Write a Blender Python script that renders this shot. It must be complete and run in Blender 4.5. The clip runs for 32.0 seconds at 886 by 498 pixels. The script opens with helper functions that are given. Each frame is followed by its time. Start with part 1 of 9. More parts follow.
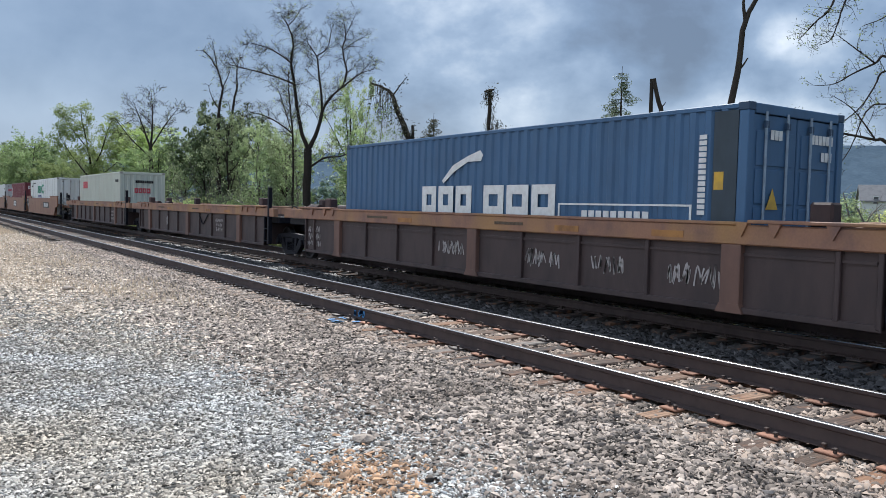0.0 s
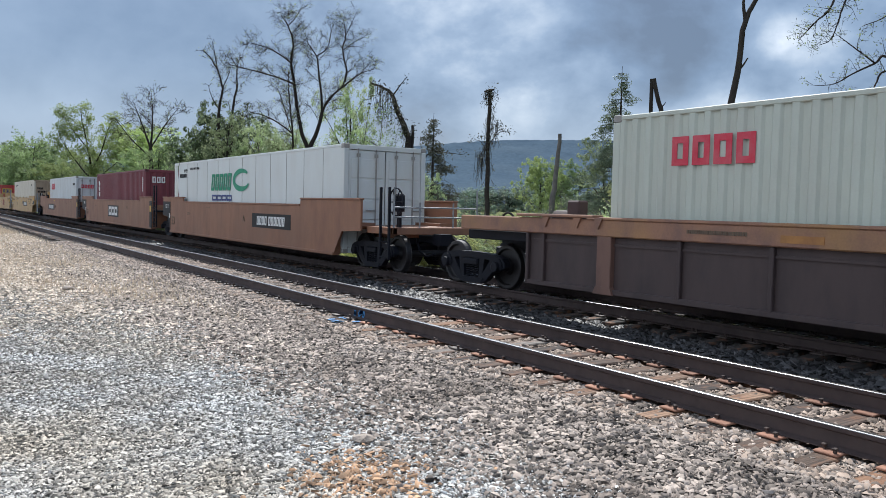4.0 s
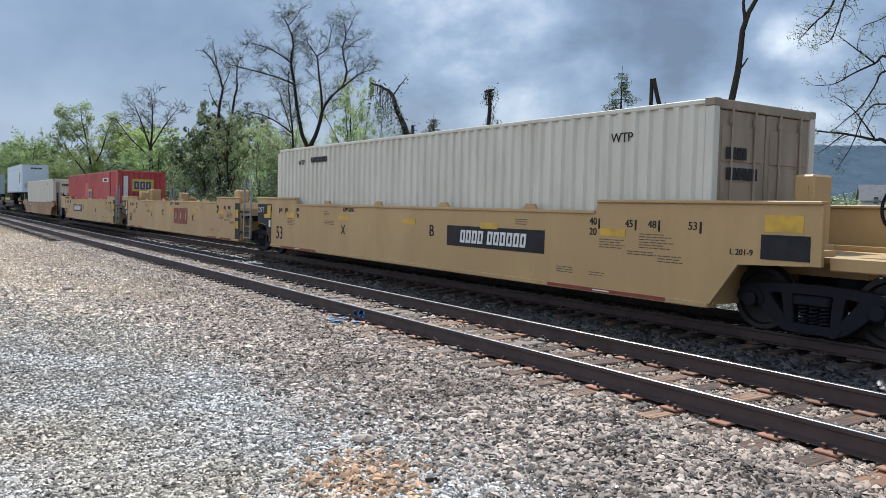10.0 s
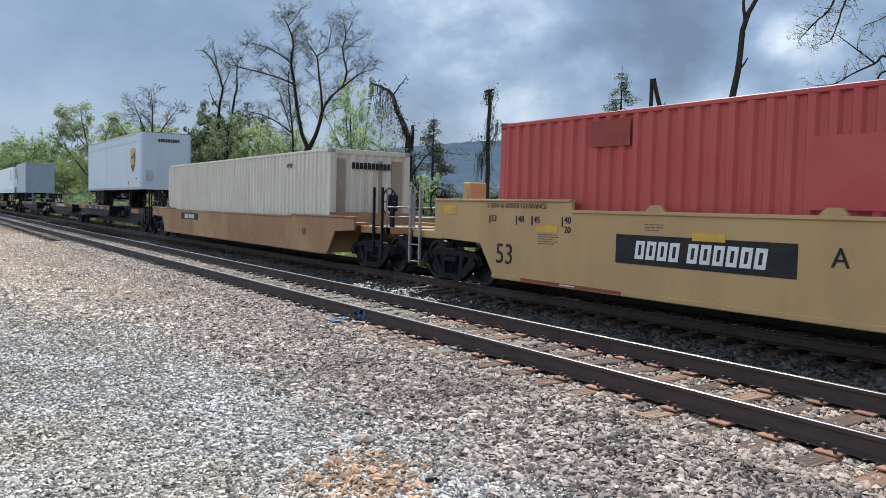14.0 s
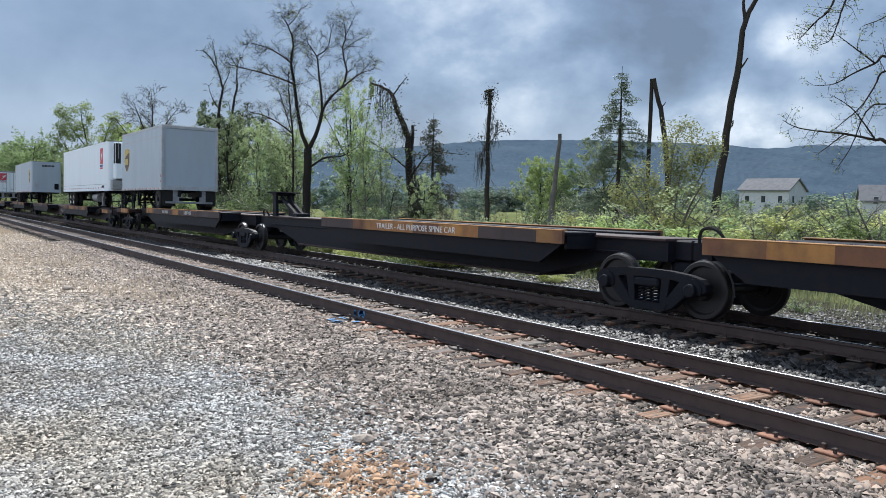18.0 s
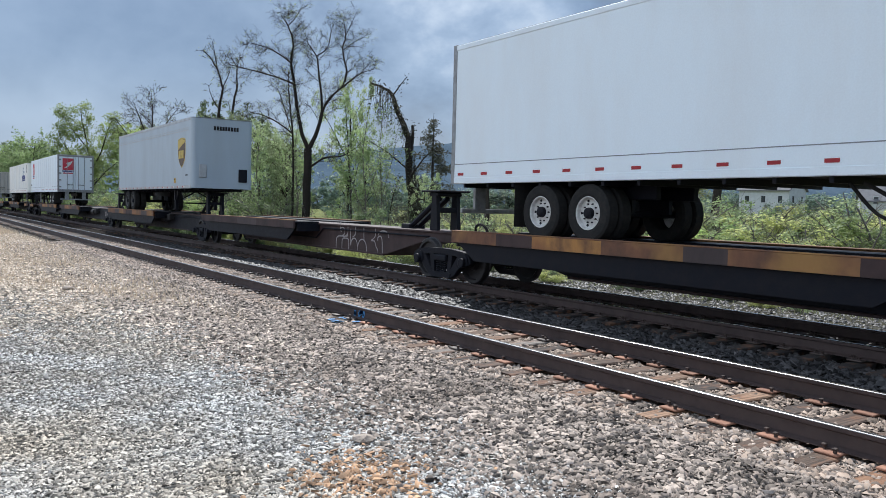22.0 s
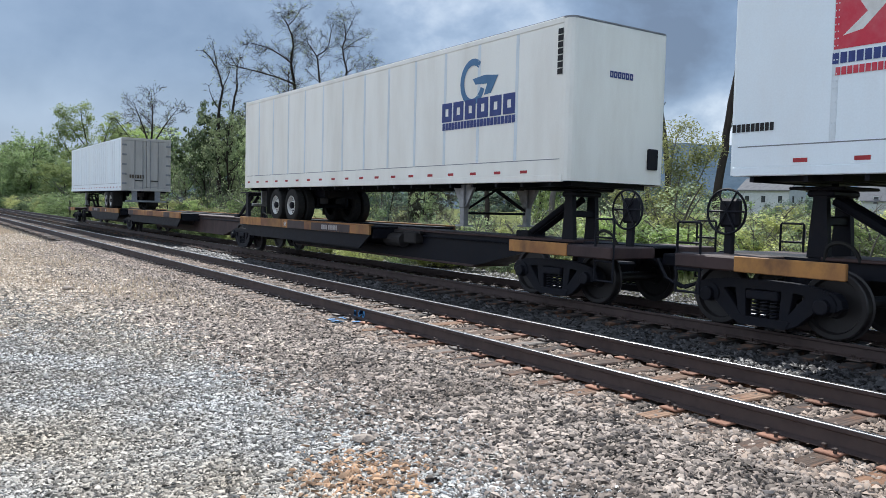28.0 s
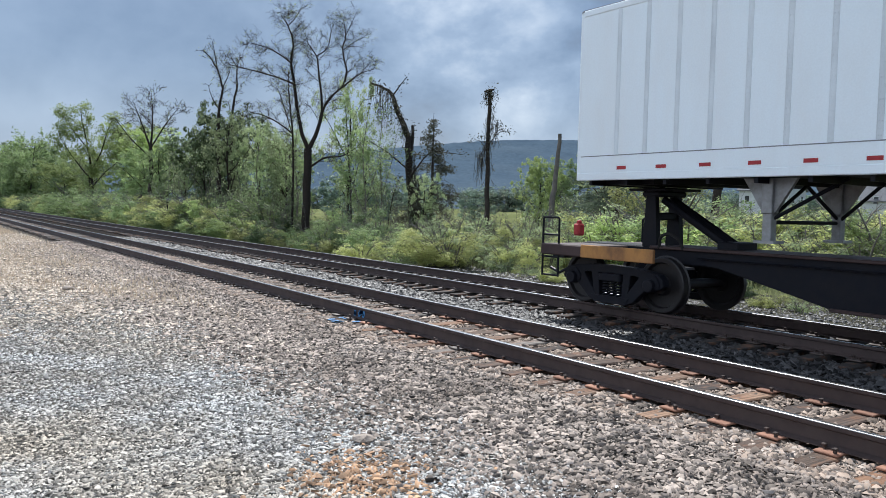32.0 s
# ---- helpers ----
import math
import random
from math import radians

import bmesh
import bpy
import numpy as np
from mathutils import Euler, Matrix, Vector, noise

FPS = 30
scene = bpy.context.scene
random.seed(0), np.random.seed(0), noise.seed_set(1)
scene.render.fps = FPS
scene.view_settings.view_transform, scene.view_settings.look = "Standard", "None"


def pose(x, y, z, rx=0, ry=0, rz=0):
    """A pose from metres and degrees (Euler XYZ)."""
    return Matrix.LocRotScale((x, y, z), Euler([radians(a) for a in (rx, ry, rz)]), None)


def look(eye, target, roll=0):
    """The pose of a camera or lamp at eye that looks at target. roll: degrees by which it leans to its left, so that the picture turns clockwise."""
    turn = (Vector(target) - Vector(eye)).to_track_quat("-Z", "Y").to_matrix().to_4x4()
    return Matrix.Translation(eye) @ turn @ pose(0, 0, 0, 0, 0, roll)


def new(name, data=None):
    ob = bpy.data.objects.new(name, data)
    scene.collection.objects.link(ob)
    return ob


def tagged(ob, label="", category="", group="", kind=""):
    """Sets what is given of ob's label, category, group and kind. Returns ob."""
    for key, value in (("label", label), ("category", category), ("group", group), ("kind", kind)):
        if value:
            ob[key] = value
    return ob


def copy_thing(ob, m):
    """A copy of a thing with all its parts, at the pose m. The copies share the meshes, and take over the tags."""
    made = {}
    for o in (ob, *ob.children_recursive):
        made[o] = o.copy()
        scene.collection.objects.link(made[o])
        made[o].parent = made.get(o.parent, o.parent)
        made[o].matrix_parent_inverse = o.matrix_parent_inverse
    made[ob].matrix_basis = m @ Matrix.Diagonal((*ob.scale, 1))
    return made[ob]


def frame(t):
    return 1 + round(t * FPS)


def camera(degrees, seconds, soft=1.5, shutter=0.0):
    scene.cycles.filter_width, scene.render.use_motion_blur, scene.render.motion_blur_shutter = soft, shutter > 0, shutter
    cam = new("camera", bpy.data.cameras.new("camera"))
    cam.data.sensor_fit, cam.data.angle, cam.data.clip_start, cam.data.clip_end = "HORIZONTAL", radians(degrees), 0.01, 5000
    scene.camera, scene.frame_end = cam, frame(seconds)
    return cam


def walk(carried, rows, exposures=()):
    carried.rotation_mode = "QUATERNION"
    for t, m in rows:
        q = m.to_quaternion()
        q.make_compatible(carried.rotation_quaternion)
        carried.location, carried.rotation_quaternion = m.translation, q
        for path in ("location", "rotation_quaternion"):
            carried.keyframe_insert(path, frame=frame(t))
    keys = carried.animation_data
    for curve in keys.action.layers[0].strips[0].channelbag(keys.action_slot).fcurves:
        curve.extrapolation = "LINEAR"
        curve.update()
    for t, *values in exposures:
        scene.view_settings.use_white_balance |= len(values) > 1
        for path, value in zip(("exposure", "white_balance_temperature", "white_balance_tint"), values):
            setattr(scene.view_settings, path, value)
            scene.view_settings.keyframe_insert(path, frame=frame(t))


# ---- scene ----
# The x axis runs along the tracks (trains go towards +x), y away from the camera, z up from the rail tops.
EYE = (0.0, 0.0, 1.63)
cam = camera(58.62, 32.0, 0.85)
STAND = look(EYE, (-8.269, 5.599, 1.1108), 1.393)
walk(cam, [(0.0, STAND), (32.0, STAND)], [(0.0, 0.2, 6000, 9), (32.0, 0.2, 6000, 9)])

# ---- light ----
SUN_TO = Vector((-0.72, 0.40, 1.0)).normalized()
sun = new("sun", bpy.data.lights.new("sun", "SUN"))
sun.data.energy, sun.data.angle, sun.data.color = 5.0, radians(0.6), (1.0, 0.95, 0.87)
sun.matrix_basis = SUN_TO.to_track_quat("Z", "Y").to_matrix().to_4x4()


def wire(nt, a, b):
    nt.links.new(a, b)


def build_world():
    w = bpy.data.worlds.new("world")
    scene.world = w
    w.use_nodes = True
    nt = w.node_tree
    nt.nodes.clear()
    N = nt.nodes.new
    out, bg = N("ShaderNodeOutputWorld"), N("ShaderNodeBackground")
    sky = N("ShaderNodeTexSky")
    sky.sky_type, sky.sun_disc = "NISHITA", False
    sky.sun_elevation = math.asin(SUN_TO.z)
    sky.sun_rotation = math.atan2(SUN_TO.x, SUN_TO.y)
    sky.air_density, sky.dust_density = 1.2, 2.0
    co = N("ShaderNodeTexCoord")
    mp = N("ShaderNodeMapping")
    mp.inputs["Scale"].default_value = (1.0, 1.0, 1.45)
    mp.inputs["Location"].default_value = CLOUD_SHIFT
    wire(nt, co.outputs["Generated"], mp.inputs["Vector"])
    big, small = N("ShaderNodeTexNoise"), N("ShaderNodeTexNoise")
    big.inputs["Scale"].default_value, big.inputs["Detail"].default_value = 4.2, 7.0
    big.inputs["Roughness"].default_value, big.inputs["Distortion"].default_value = 0.52, 0.25
    small.inputs["Scale"].default_value, small.inputs["Detail"].default_value = 10.0, 6.0
    small.inputs["Roughness"].default_value = 0.55
    for n in (big, small):
        wire(nt, mp.outputs["Vector"], n.inputs["Vector"])

    def calc(op, a, b):
        n = N("ShaderNodeMath")
        n.operation = op
        for k, q in enumerate((a, b)):
            if isinstance(q, (int, float)):
                n.inputs[k].default_value = q
            else:
                wire(nt, q, n.inputs[k])
        return n.outputs[0]

    # the cloud thins behind the camera, and bright breaks stand over the hill
    parts3, thin = N("ShaderNodeSeparateXYZ"), N("ShaderNodeMapRange")
    wire(nt, co.outputs["Generated"], parts3.inputs[0])
    thin.inputs[1].default_value, thin.inputs[2].default_value = 0.15, -0.7
    thin.inputs[3].default_value, thin.inputs[4].default_value = 0.0, 0.29
    wire(nt, parts3.outputs["Y"], thin.inputs[0])
    # a smooth slate sheet along the track, billows across it
    lively = N("ShaderNodeMapRange")
    lively.inputs[1].default_value, lively.inputs[2].default_value = 0.30, 0.60
    lively.inputs[3].default_value, lively.inputs[4].default_value = 0.45, 1.25
    wire(nt, parts3.outputs["Y"], lively.inputs[0])
    waves = calc("ADD", calc("MULTIPLY", calc("SUBTRACT", big.outputs["Fac"], 0.5), 1.0), calc("MULTIPLY", calc("SUBTRACT", small.outputs["Fac"], 0.5), 0.36))
    value = calc("ADD", calc("ADD", calc("MULTIPLY", waves, lively.outputs[0]), 0.548), thin.outputs[0])
    billow = calc("MULTIPLY_ADD", small.outputs["Fac"], 2.6)
    billow.node.inputs[2].default_value = -0.30
    for (bx, by, bz), radius, flat, gain_by in CLOUD_BREAKS:
        off, stretch, size, fall = N("ShaderNodeVectorMath"), N("ShaderNodeVectorMath"), N("ShaderNodeVectorMath"), N("ShaderNodeMapRange")
        off.operation, stretch.operation, size.operation = "SUBTRACT", "MULTIPLY", "LENGTH"
        off.inputs[1].default_value, stretch.inputs[1].default_value = (bx, by, bz), (1, 1, flat)
        wire(nt, co.outputs["Generated"], off.inputs[0])
        wire(nt, off.outputs[0], stretch.inputs[0])
        wire(nt, stretch.outputs[0], size.inputs[0])
        fall.interpolation_type = "SMOOTHSTEP"
        fall.inputs[1].default_value, fall.inputs[2].default_value = 0.0, radius
        fall.inputs[3].default_value, fall.inputs[4].default_value = gain_by, 0.0
        wire(nt, size.outputs["Value"], fall.inputs[0])
        value = calc("ADD", value, calc("MULTIPLY", fall.outputs[0], billow) if gain_by > 0 else fall.outputs[0])
    ramp = N("ShaderNodeValToRGB")
    r = ramp.color_ramp
    r.elements[0].position, r.elements[0].color = 0.36, (0.130, 0.180, 0.265, 1)
    r.elements[1].position, r.elements[1].color = 0.92, (0.80, 0.84, 0.90, 1)
    for pos, col in ((0.50, (0.195, 0.275, 0.400, 1)), (0.64, (0.315, 0.405, 0.535, 1)), (0.78, (0.55, 0.62, 0.71, 1))):
        e = r.elements.new(pos)
        e.color = col
    wire(nt, value, ramp.inputs["Fac"])
    # brighter, hazier air low over the horizon
    sep, low = N("ShaderNodeSeparateXYZ"), N("ShaderNodeMapRange")
    wire(nt, co.outputs["Generated"], sep.inputs[0])
    low.inputs[1].default_value, low.inputs[2].default_value = 0.04, 0.16
    low.inputs[3].default_value, low.inputs[4].default_value = 0.36, 0.0
    wire(nt, sep.outputs["Z"], low.inputs[0])
    haze = N("ShaderNodeMixRGB")
    haze.inputs[2].default_value = (0.58, 0.65, 0.72, 1)
    wire(nt, low.outputs[0], haze.inputs[0])
    wire(nt, ramp.outputs[0], haze.inputs[1])
    front = N("ShaderNodeMapRange")
    front.interpolation_type = "SMOOTHSTEP"
    front.inputs[1].default_value, front.inputs[2].default_value = 0.10, -0.75
    front.inputs[3].default_value, front.inputs[4].default_value = 1.0, 1.38
    wire(nt, sep.outputs["Y"], front.inputs[0])
    lit = N("ShaderNodeVectorMath")
    lit.operation = "SCALE"
    wire(nt, haze.outputs[0], lit.inputs[0])
    wire(nt, front.outputs[0], lit.inputs["Scale"])
    gain = N("ShaderNodeMixRGB")
    gain.blend_type = "MULTIPLY"
    gain.inputs[0].default_value, gain.inputs[2].default_value = 1.0, (0.09, 0.09, 0.09, 1)
    wire(nt, sky.outputs[0], gain.inputs[1])
    both = N("ShaderNodeMixRGB")
    both.inputs[0].default_value = 0.88
    wire(nt, gain.outputs[0], both.inputs[1])
    wire(nt, lit.outputs[0], both.inputs[2])
    bg.inputs["Strength"].default_value = 1.0
    wire(nt, both.outputs[0], bg.inputs[0])
    wire(nt, bg.outputs[0], out.inputs[0])


CLOUD_SHIFT = (3.3, 1.2, 0.4)
CLOUD_BREAKS = (((-0.774, 0.596, 0.214), 0.17, 1.2, 0.04), ((-0.808, 0.567, 0.163), 0.09, 1.0, 0.08), ((-0.752, 0.644, 0.138), 0.06, 1.4, 0.12), ((-0.564, 0.820, 0.097), 0.24, 4.5, 0.50), ((-0.529, 0.824, 0.202), 0.08, 2.0, 0.18),
                ((-0.830, 0.500, 0.247), 0.12, 1.5, 0.08), ((-0.697, 0.694, 0.170), 0.17, 1.2, -0.17), ((-0.606, 0.779, 0.159), 0.18, 1.6, -0.06), ((-0.973, 0.195, 0.120), 0.35, 2.0, -0.05), ((-0.857, 0.453, 0.255), 0.22, 2.0, 0.06))
build_world()


# ---- materials ----
def material(name, color, rough=0.6, metal=0.0, dirt=None, amount=0.35, scale=3.0, grain=40.0, bump=0.15, streak=1.0,
             per_object=0.0, per_island=0.0, warm=None, bump_size=0.01, spec=0.4):
    """A painted, rusted, wooden or stony surface: a base colour, grain, stains (stretched along z by streak) and fine relief."""
    m = bpy.data.materials.new(name)
    m.use_nodes = True
    nt = m.node_tree
    N = nt.nodes.new
    bsdf = nt.nodes["Principled BSDF"]
    bsdf.inputs["Metallic"].default_value = metal
    bsdf.inputs["Specular IOR Level"].default_value = spec
    co, mp = N("ShaderNodeTexCoord"), N("ShaderNodeMapping")
    mp.inputs["Scale"].default_value = (1, 1, 1 / streak)
    wire(nt, co.outputs["Object"], mp.inputs["Vector"])
    stain, fine = N("ShaderNodeTexNoise"), N("ShaderNodeTexNoise")
    stain.inputs["Scale"].default_value, stain.inputs["Detail"].default_value, stain.inputs["Roughness"].default_value = scale, 6, 0.62
    fine.inputs["Scale"].default_value, fine.inputs["Detail"].default_value = grain, 3
    wire(nt, mp.outputs[0], stain.inputs["Vector"])
    wire(nt, co.outputs["Object"], fine.inputs["Vector"])
    mask = N("ShaderNodeMapRange")
    mask.inputs[1].default_value, mask.inputs[2].default_value = 0.42, 0.72
    mask.inputs[3].default_value, mask.inputs[4].default_value = 0.0, amount
    wire(nt, stain.outputs["Fac"], mask.inputs[0])
    mix = N("ShaderNodeMixRGB")
    mix.inputs[1].default_value = (*color, 1)
    mix.inputs[2].default_value = (*(dirt or [c * 0.45 for c in color]), 1)
    wire(nt, mask.outputs[0], mix.inputs[0])
    last = mix.outputs[0]
    if warm:
        second = N("ShaderNodeTexNoise")
        second.inputs["Scale"].default_value, second.inputs["Detail"].default_value = scale * 0.37, 4
        wire(nt, co.outputs["Object"], second.inputs["Vector"])
        mask2 = N("ShaderNodeMapRange")
        mask2.inputs[1].default_value, mask2.inputs[2].default_value, mask2.inputs[4].default_value = 0.48, 0.66, 0.75
        wire(nt, second.outputs["Fac"], mask2.inputs[0])
        mixw = N("ShaderNodeMixRGB")
        mixw.inputs[2].default_value = (*warm, 1)
        wire(nt, mask2.outputs[0], mixw.inputs[0])
        wire(nt, last, mixw.inputs[1])
        last = mixw.outputs[0]
    vary = N("ShaderNodeMapRange")
    smooth_paint = grain == 40.0
    vary.inputs[3].default_value, vary.inputs[4].default_value = (0.95, 1.05) if smooth_paint else (0.82, 1.18)
    wire(nt, fine.outputs["Fac"], vary.inputs[0])
    value = vary.outputs[0]
    for on, node, outname in ((per_object, "ShaderNodeObjectInfo", "Random"), (per_island, "ShaderNodeNewGeometry", "Random Per Island")):
        if on:
            src, rng, mul = N(node), N("ShaderNodeMapRange"), N("ShaderNodeMath")
            rng.inputs[3].default_value, rng.inputs[4].default_value = 1 - on, 1 + on
            mul.operation = "MULTIPLY"
            wire(nt, src.outputs[outname], rng.inputs[0])
            wire(nt, rng.outputs[0], mul.inputs[0])
            wire(nt, value, mul.inputs[1])
            value = mul.outputs[0]
    hsv = N("ShaderNodeHueSaturation")
    wire(nt, last, hsv.inputs["Color"])
    wire(nt, value, hsv.inputs["Value"])
    wire(nt, hsv.outputs[0], bsdf.inputs["Base Color"])
    rr = N("ShaderNodeMapRange")
    rr.inputs[3].default_value, rr.inputs[4].default_value = max(rough - 0.1, 0.03), min(rough + 0.15, 1)
    wire(nt, stain.outputs["Fac"], rr.inputs[0])
    wire(nt, rr.outputs[0], bsdf.inputs["Roughness"])
    if bump:
        bp = N("ShaderNodeBump")
        bp.inputs["Strength"].default_value, bp.inputs["Distance"].default_value = bump * (0.3 if smooth_paint else 1), bump_size
        wire(nt, fine.outputs["Fac"], bp.inputs["Height"])
        wire(nt, bp.outputs[0], bsdf.inputs["Normal"])
    return m


def leafage(name, color, other, through_light=0.45):
    """Leaves: two greens mixed leaf by leaf, partly letting light through."""
    m = bpy.data.materials.new(name)
    m.use_nodes = True
    nt = m.node_tree
    nt.nodes.clear()
    N = nt.nodes.new
    geo, mix, noi, co = N("ShaderNodeNewGeometry"), N("ShaderNodeMixRGB"), N("ShaderNodeTexNoise"), N("ShaderNodeTexCoord")
    noi.inputs["Scale"].default_value = 0.9
    wire(nt, co.outputs["Object"], noi.inputs["Vector"])
    avg = N("ShaderNodeMath")
    avg.operation = "MULTIPLY_ADD"
    avg.inputs[1].default_value = 0.6
    sub = N("ShaderNodeMath")
    sub.operation = "SUBTRACT"
    sub.inputs[1].default_value = 0.28
    wire(nt, noi.outputs["Fac"], sub.inputs[0])
    wire(nt, geo.outputs["Random Per Island"], avg.inputs[0])
    wire(nt, sub.outputs[0], avg.inputs[2])
    mix.inputs[1].default_value, mix.inputs[2].default_value = (*color, 1), (*other, 1)
    wire(nt, avg.outputs[0], mix.inputs[0])
    info, hsv, rng = N("ShaderNodeObjectInfo"), N("ShaderNodeHueSaturation"), N("ShaderNodeMapRange")
    rng.inputs[3].default_value, rng.inputs[4].default_value = 0.6, 1.35
    wire(nt, info.outputs["Random"], rng.inputs[0])
    wire(nt, rng.outputs[0], hsv.inputs["Value"])
    wire(nt, mix.outputs[0], hsv.inputs["Color"])
    dif, tra, sh, out = N("ShaderNodeBsdfPrincipled"), N("ShaderNodeBsdfTranslucent"), N("ShaderNodeMixShader"), N("ShaderNodeOutputMaterial")
    dif.inputs["Roughness"].default_value = 0.5
    dif.inputs["Specular IOR Level"].default_value = 0.12
    wire(nt, hsv.outputs[0], dif.inputs["Base Color"])
    glow = N("ShaderNodeHueSaturation")
    glow.inputs["Value"].default_value, glow.inputs["Saturation"].default_value = 1.75, 0.9
    wire(nt, hsv.outputs[0], glow.inputs["Color"])
    wire(nt, glow.outputs[0], tra.inputs["Color"])
    sh.inputs[0].default_value = through_light
    wire(nt, dif.outputs[0], sh.inputs[1])
    wire(nt, tra.outputs[0], sh.inputs[2])
    wire(nt, sh.outputs[0], out.inputs[0])
    return m


# bed colour kept far below the stones', so their gaps read as shade
GRAVEL = material("gravel_bed", (0.125, 0.116, 0.106), 0.95, dirt=(0.06, 0.054, 0.048), amount=0.8, scale=9, grain=55, bump=0.9, bump_size=0.03, warm=(0.12, 0.10, 0.078), spec=0.0)
STONE = material("gravel_stone", (0.43, 0.425, 0.415), 0.85, dirt=(0.25, 0.215, 0.172), amount=0.8, scale=0.9, grain=30, bump=0.3, per_island=0.85, warm=(0.385, 0.335, 0.27))
BALLAST = material("ballast_stone", (0.30, 0.25, 0.215), 0.85, dirt=(0.085, 0.066, 0.054), amount=0.85, scale=1.3, grain=30, bump=0.3, per_island=0.9)
TANSTONE = material("tan_gravel_stone", (0.52, 0.44, 0.36), 0.85, dirt=(0.25, 0.20, 0.155), amount=0.7, scale=0.8, grain=30, bump=0.3, per_island=0.65)
CRIB = material("brown_ballast_stone", (0.30, 0.235, 0.19), 0.85, dirt=(0.145, 0.10, 0.075), amount=0.75, scale=0.7, grain=30, bump=0.3, per_island=0.75)
# stone colour lowered to hold the shade beside and under the train
BETWEEN = material("train_shaded_ballast_stone", (0.066, 0.061, 0.060), 0.5, dirt=(0.028, 0.025, 0.025), amount=0.7, scale=0.7, grain=30, bump=0.3, per_island=0.9, spec=0.4)
YARD_TAN = material("dry_grassy_ground", (0.24, 0.195, 0.15), 0.95, dirt=(0.17, 0.13, 0.09), amount=0.8, scale=2.0, grain=40, bump=0.9, bump_size=0.03, spec=0.0)
SEAM = material("riveted_seam_strip", (0.70, 0.76, 0.80), 0.45, amount=0.3, scale=4, streak=3)
SEAM_DARK = material("dark_seam_line", (0.22, 0.23, 0.25), 0.5, amount=0.4, scale=4)
WORN_TAN = material("worn_tan_paint", (0.40, 0.25, 0.12), 0.6, dirt=(0.20, 0.105, 0.062), amount=0.9, scale=0.9, streak=1.5, warm=(0.30, 0.155, 0.08))
RUSTY = material("rust_stained_stone", (0.40, 0.25, 0.15), 0.85, dirt=(0.22, 0.13, 0.08), amount=0.7, scale=8, grain=40, per_island=0.5)
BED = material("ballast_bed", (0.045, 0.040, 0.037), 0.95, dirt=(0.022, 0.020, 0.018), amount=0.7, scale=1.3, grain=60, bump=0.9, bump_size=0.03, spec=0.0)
MEADOW = material("meadow", (0.15, 0.165, 0.07), 0.9, dirt=(0.09, 0.10, 0.045), amount=0.8, scale=0.25, grain=9, bump=0.6, bump_size=0.06, warm=(0.22, 0.225, 0.11), spec=0.0)
VERGE = material("weedy_earth", (0.070, 0.066, 0.048), 0.95, dirt=(0.04, 0.037, 0.028), amount=0.8, scale=3.0, grain=20, bump=0.9, bump_size=0.05, warm=(0.09, 0.085, 0.07), spec=0.0)


def tie_wood(name, stops, grain=0.5):
    """Weathered sleepers: each its own brown from a row of browns, with lengthwise grain and rust stains."""
    m = material(name, (0.1, 0.08, 0.06), 0.85, amount=0.5, scale=6, grain=45, bump=0.6)
    nt = m.node_tree
    N = nt.nodes.new
    bsdf, info, ramp = nt.nodes["Principled BSDF"], N("ShaderNodeObjectInfo"), N("ShaderNodeValToRGB")
    for k, (p, c) in enumerate(stops):
        e = ramp.color_ramp.elements[k] if k < 2 else ramp.color_ramp.elements.new(p)
        e.position, e.color = p, (*c, 1)
    wire(nt, info.outputs["Random"], ramp.inputs[0])
    co, mp, lines, rust, dark, both = N("ShaderNodeTexCoord"), N("ShaderNodeMapping"), N("ShaderNodeTexNoise"), N("ShaderNodeTexNoise"), N("ShaderNodeMapRange"), N("ShaderNodeMixRGB")
    mp.inputs["Scale"].default_value = (38, 1.6, 38)
    off = N("ShaderNodeVectorMath")
    wire(nt, co.outputs["Object"], off.inputs[0])
    wire(nt, info.outputs["Random"], off.inputs[1])
    wire(nt, off.outputs[0], mp.inputs["Vector"])
    wire(nt, mp.outputs[0], lines.inputs["Vector"])
    lines.inputs["Scale"].default_value, lines.inputs["Detail"].default_value = 1.0, 4
    dark.inputs[1].default_value, dark.inputs[2].default_value = 0.36, 0.62
    dark.inputs[3].default_value, dark.inputs[4].default_value = 1 - grain, 1.1
    wire(nt, lines.outputs["Fac"], dark.inputs[0])
    spread = N("ShaderNodeMapping")
    spread.inputs["Scale"].default_value = (7, 5, 7)
    wire(nt, off.outputs[0], spread.inputs["Vector"])
    wire(nt, spread.outputs[0], rust.inputs["Vector"])
    rust.inputs["Detail"].default_value, rust.inputs["Scale"].default_value = 4, 1.0
    stain = N("ShaderNodeMapRange")
    stain.inputs[1].default_value, stain.inputs[2].default_value, stain.inputs[4].default_value = 0.5, 0.66, 0.6
    wire(nt, rust.outputs["Fac"], stain.inputs[0])
    both.inputs[2].default_value = (0.25, 0.12, 0.065, 1)
    wire(nt, stain.outputs[0], both.inputs[0])
    wire(nt, ramp.outputs[0], both.inputs[1])
    hsv = N("ShaderNodeHueSaturation")
    wire(nt, both.outputs[0], hsv.inputs["Color"])
    wire(nt, dark.outputs[0], hsv.inputs["Value"])
    wire(nt, hsv.outputs[0], bsdf.inputs["Base Color"])
    return m


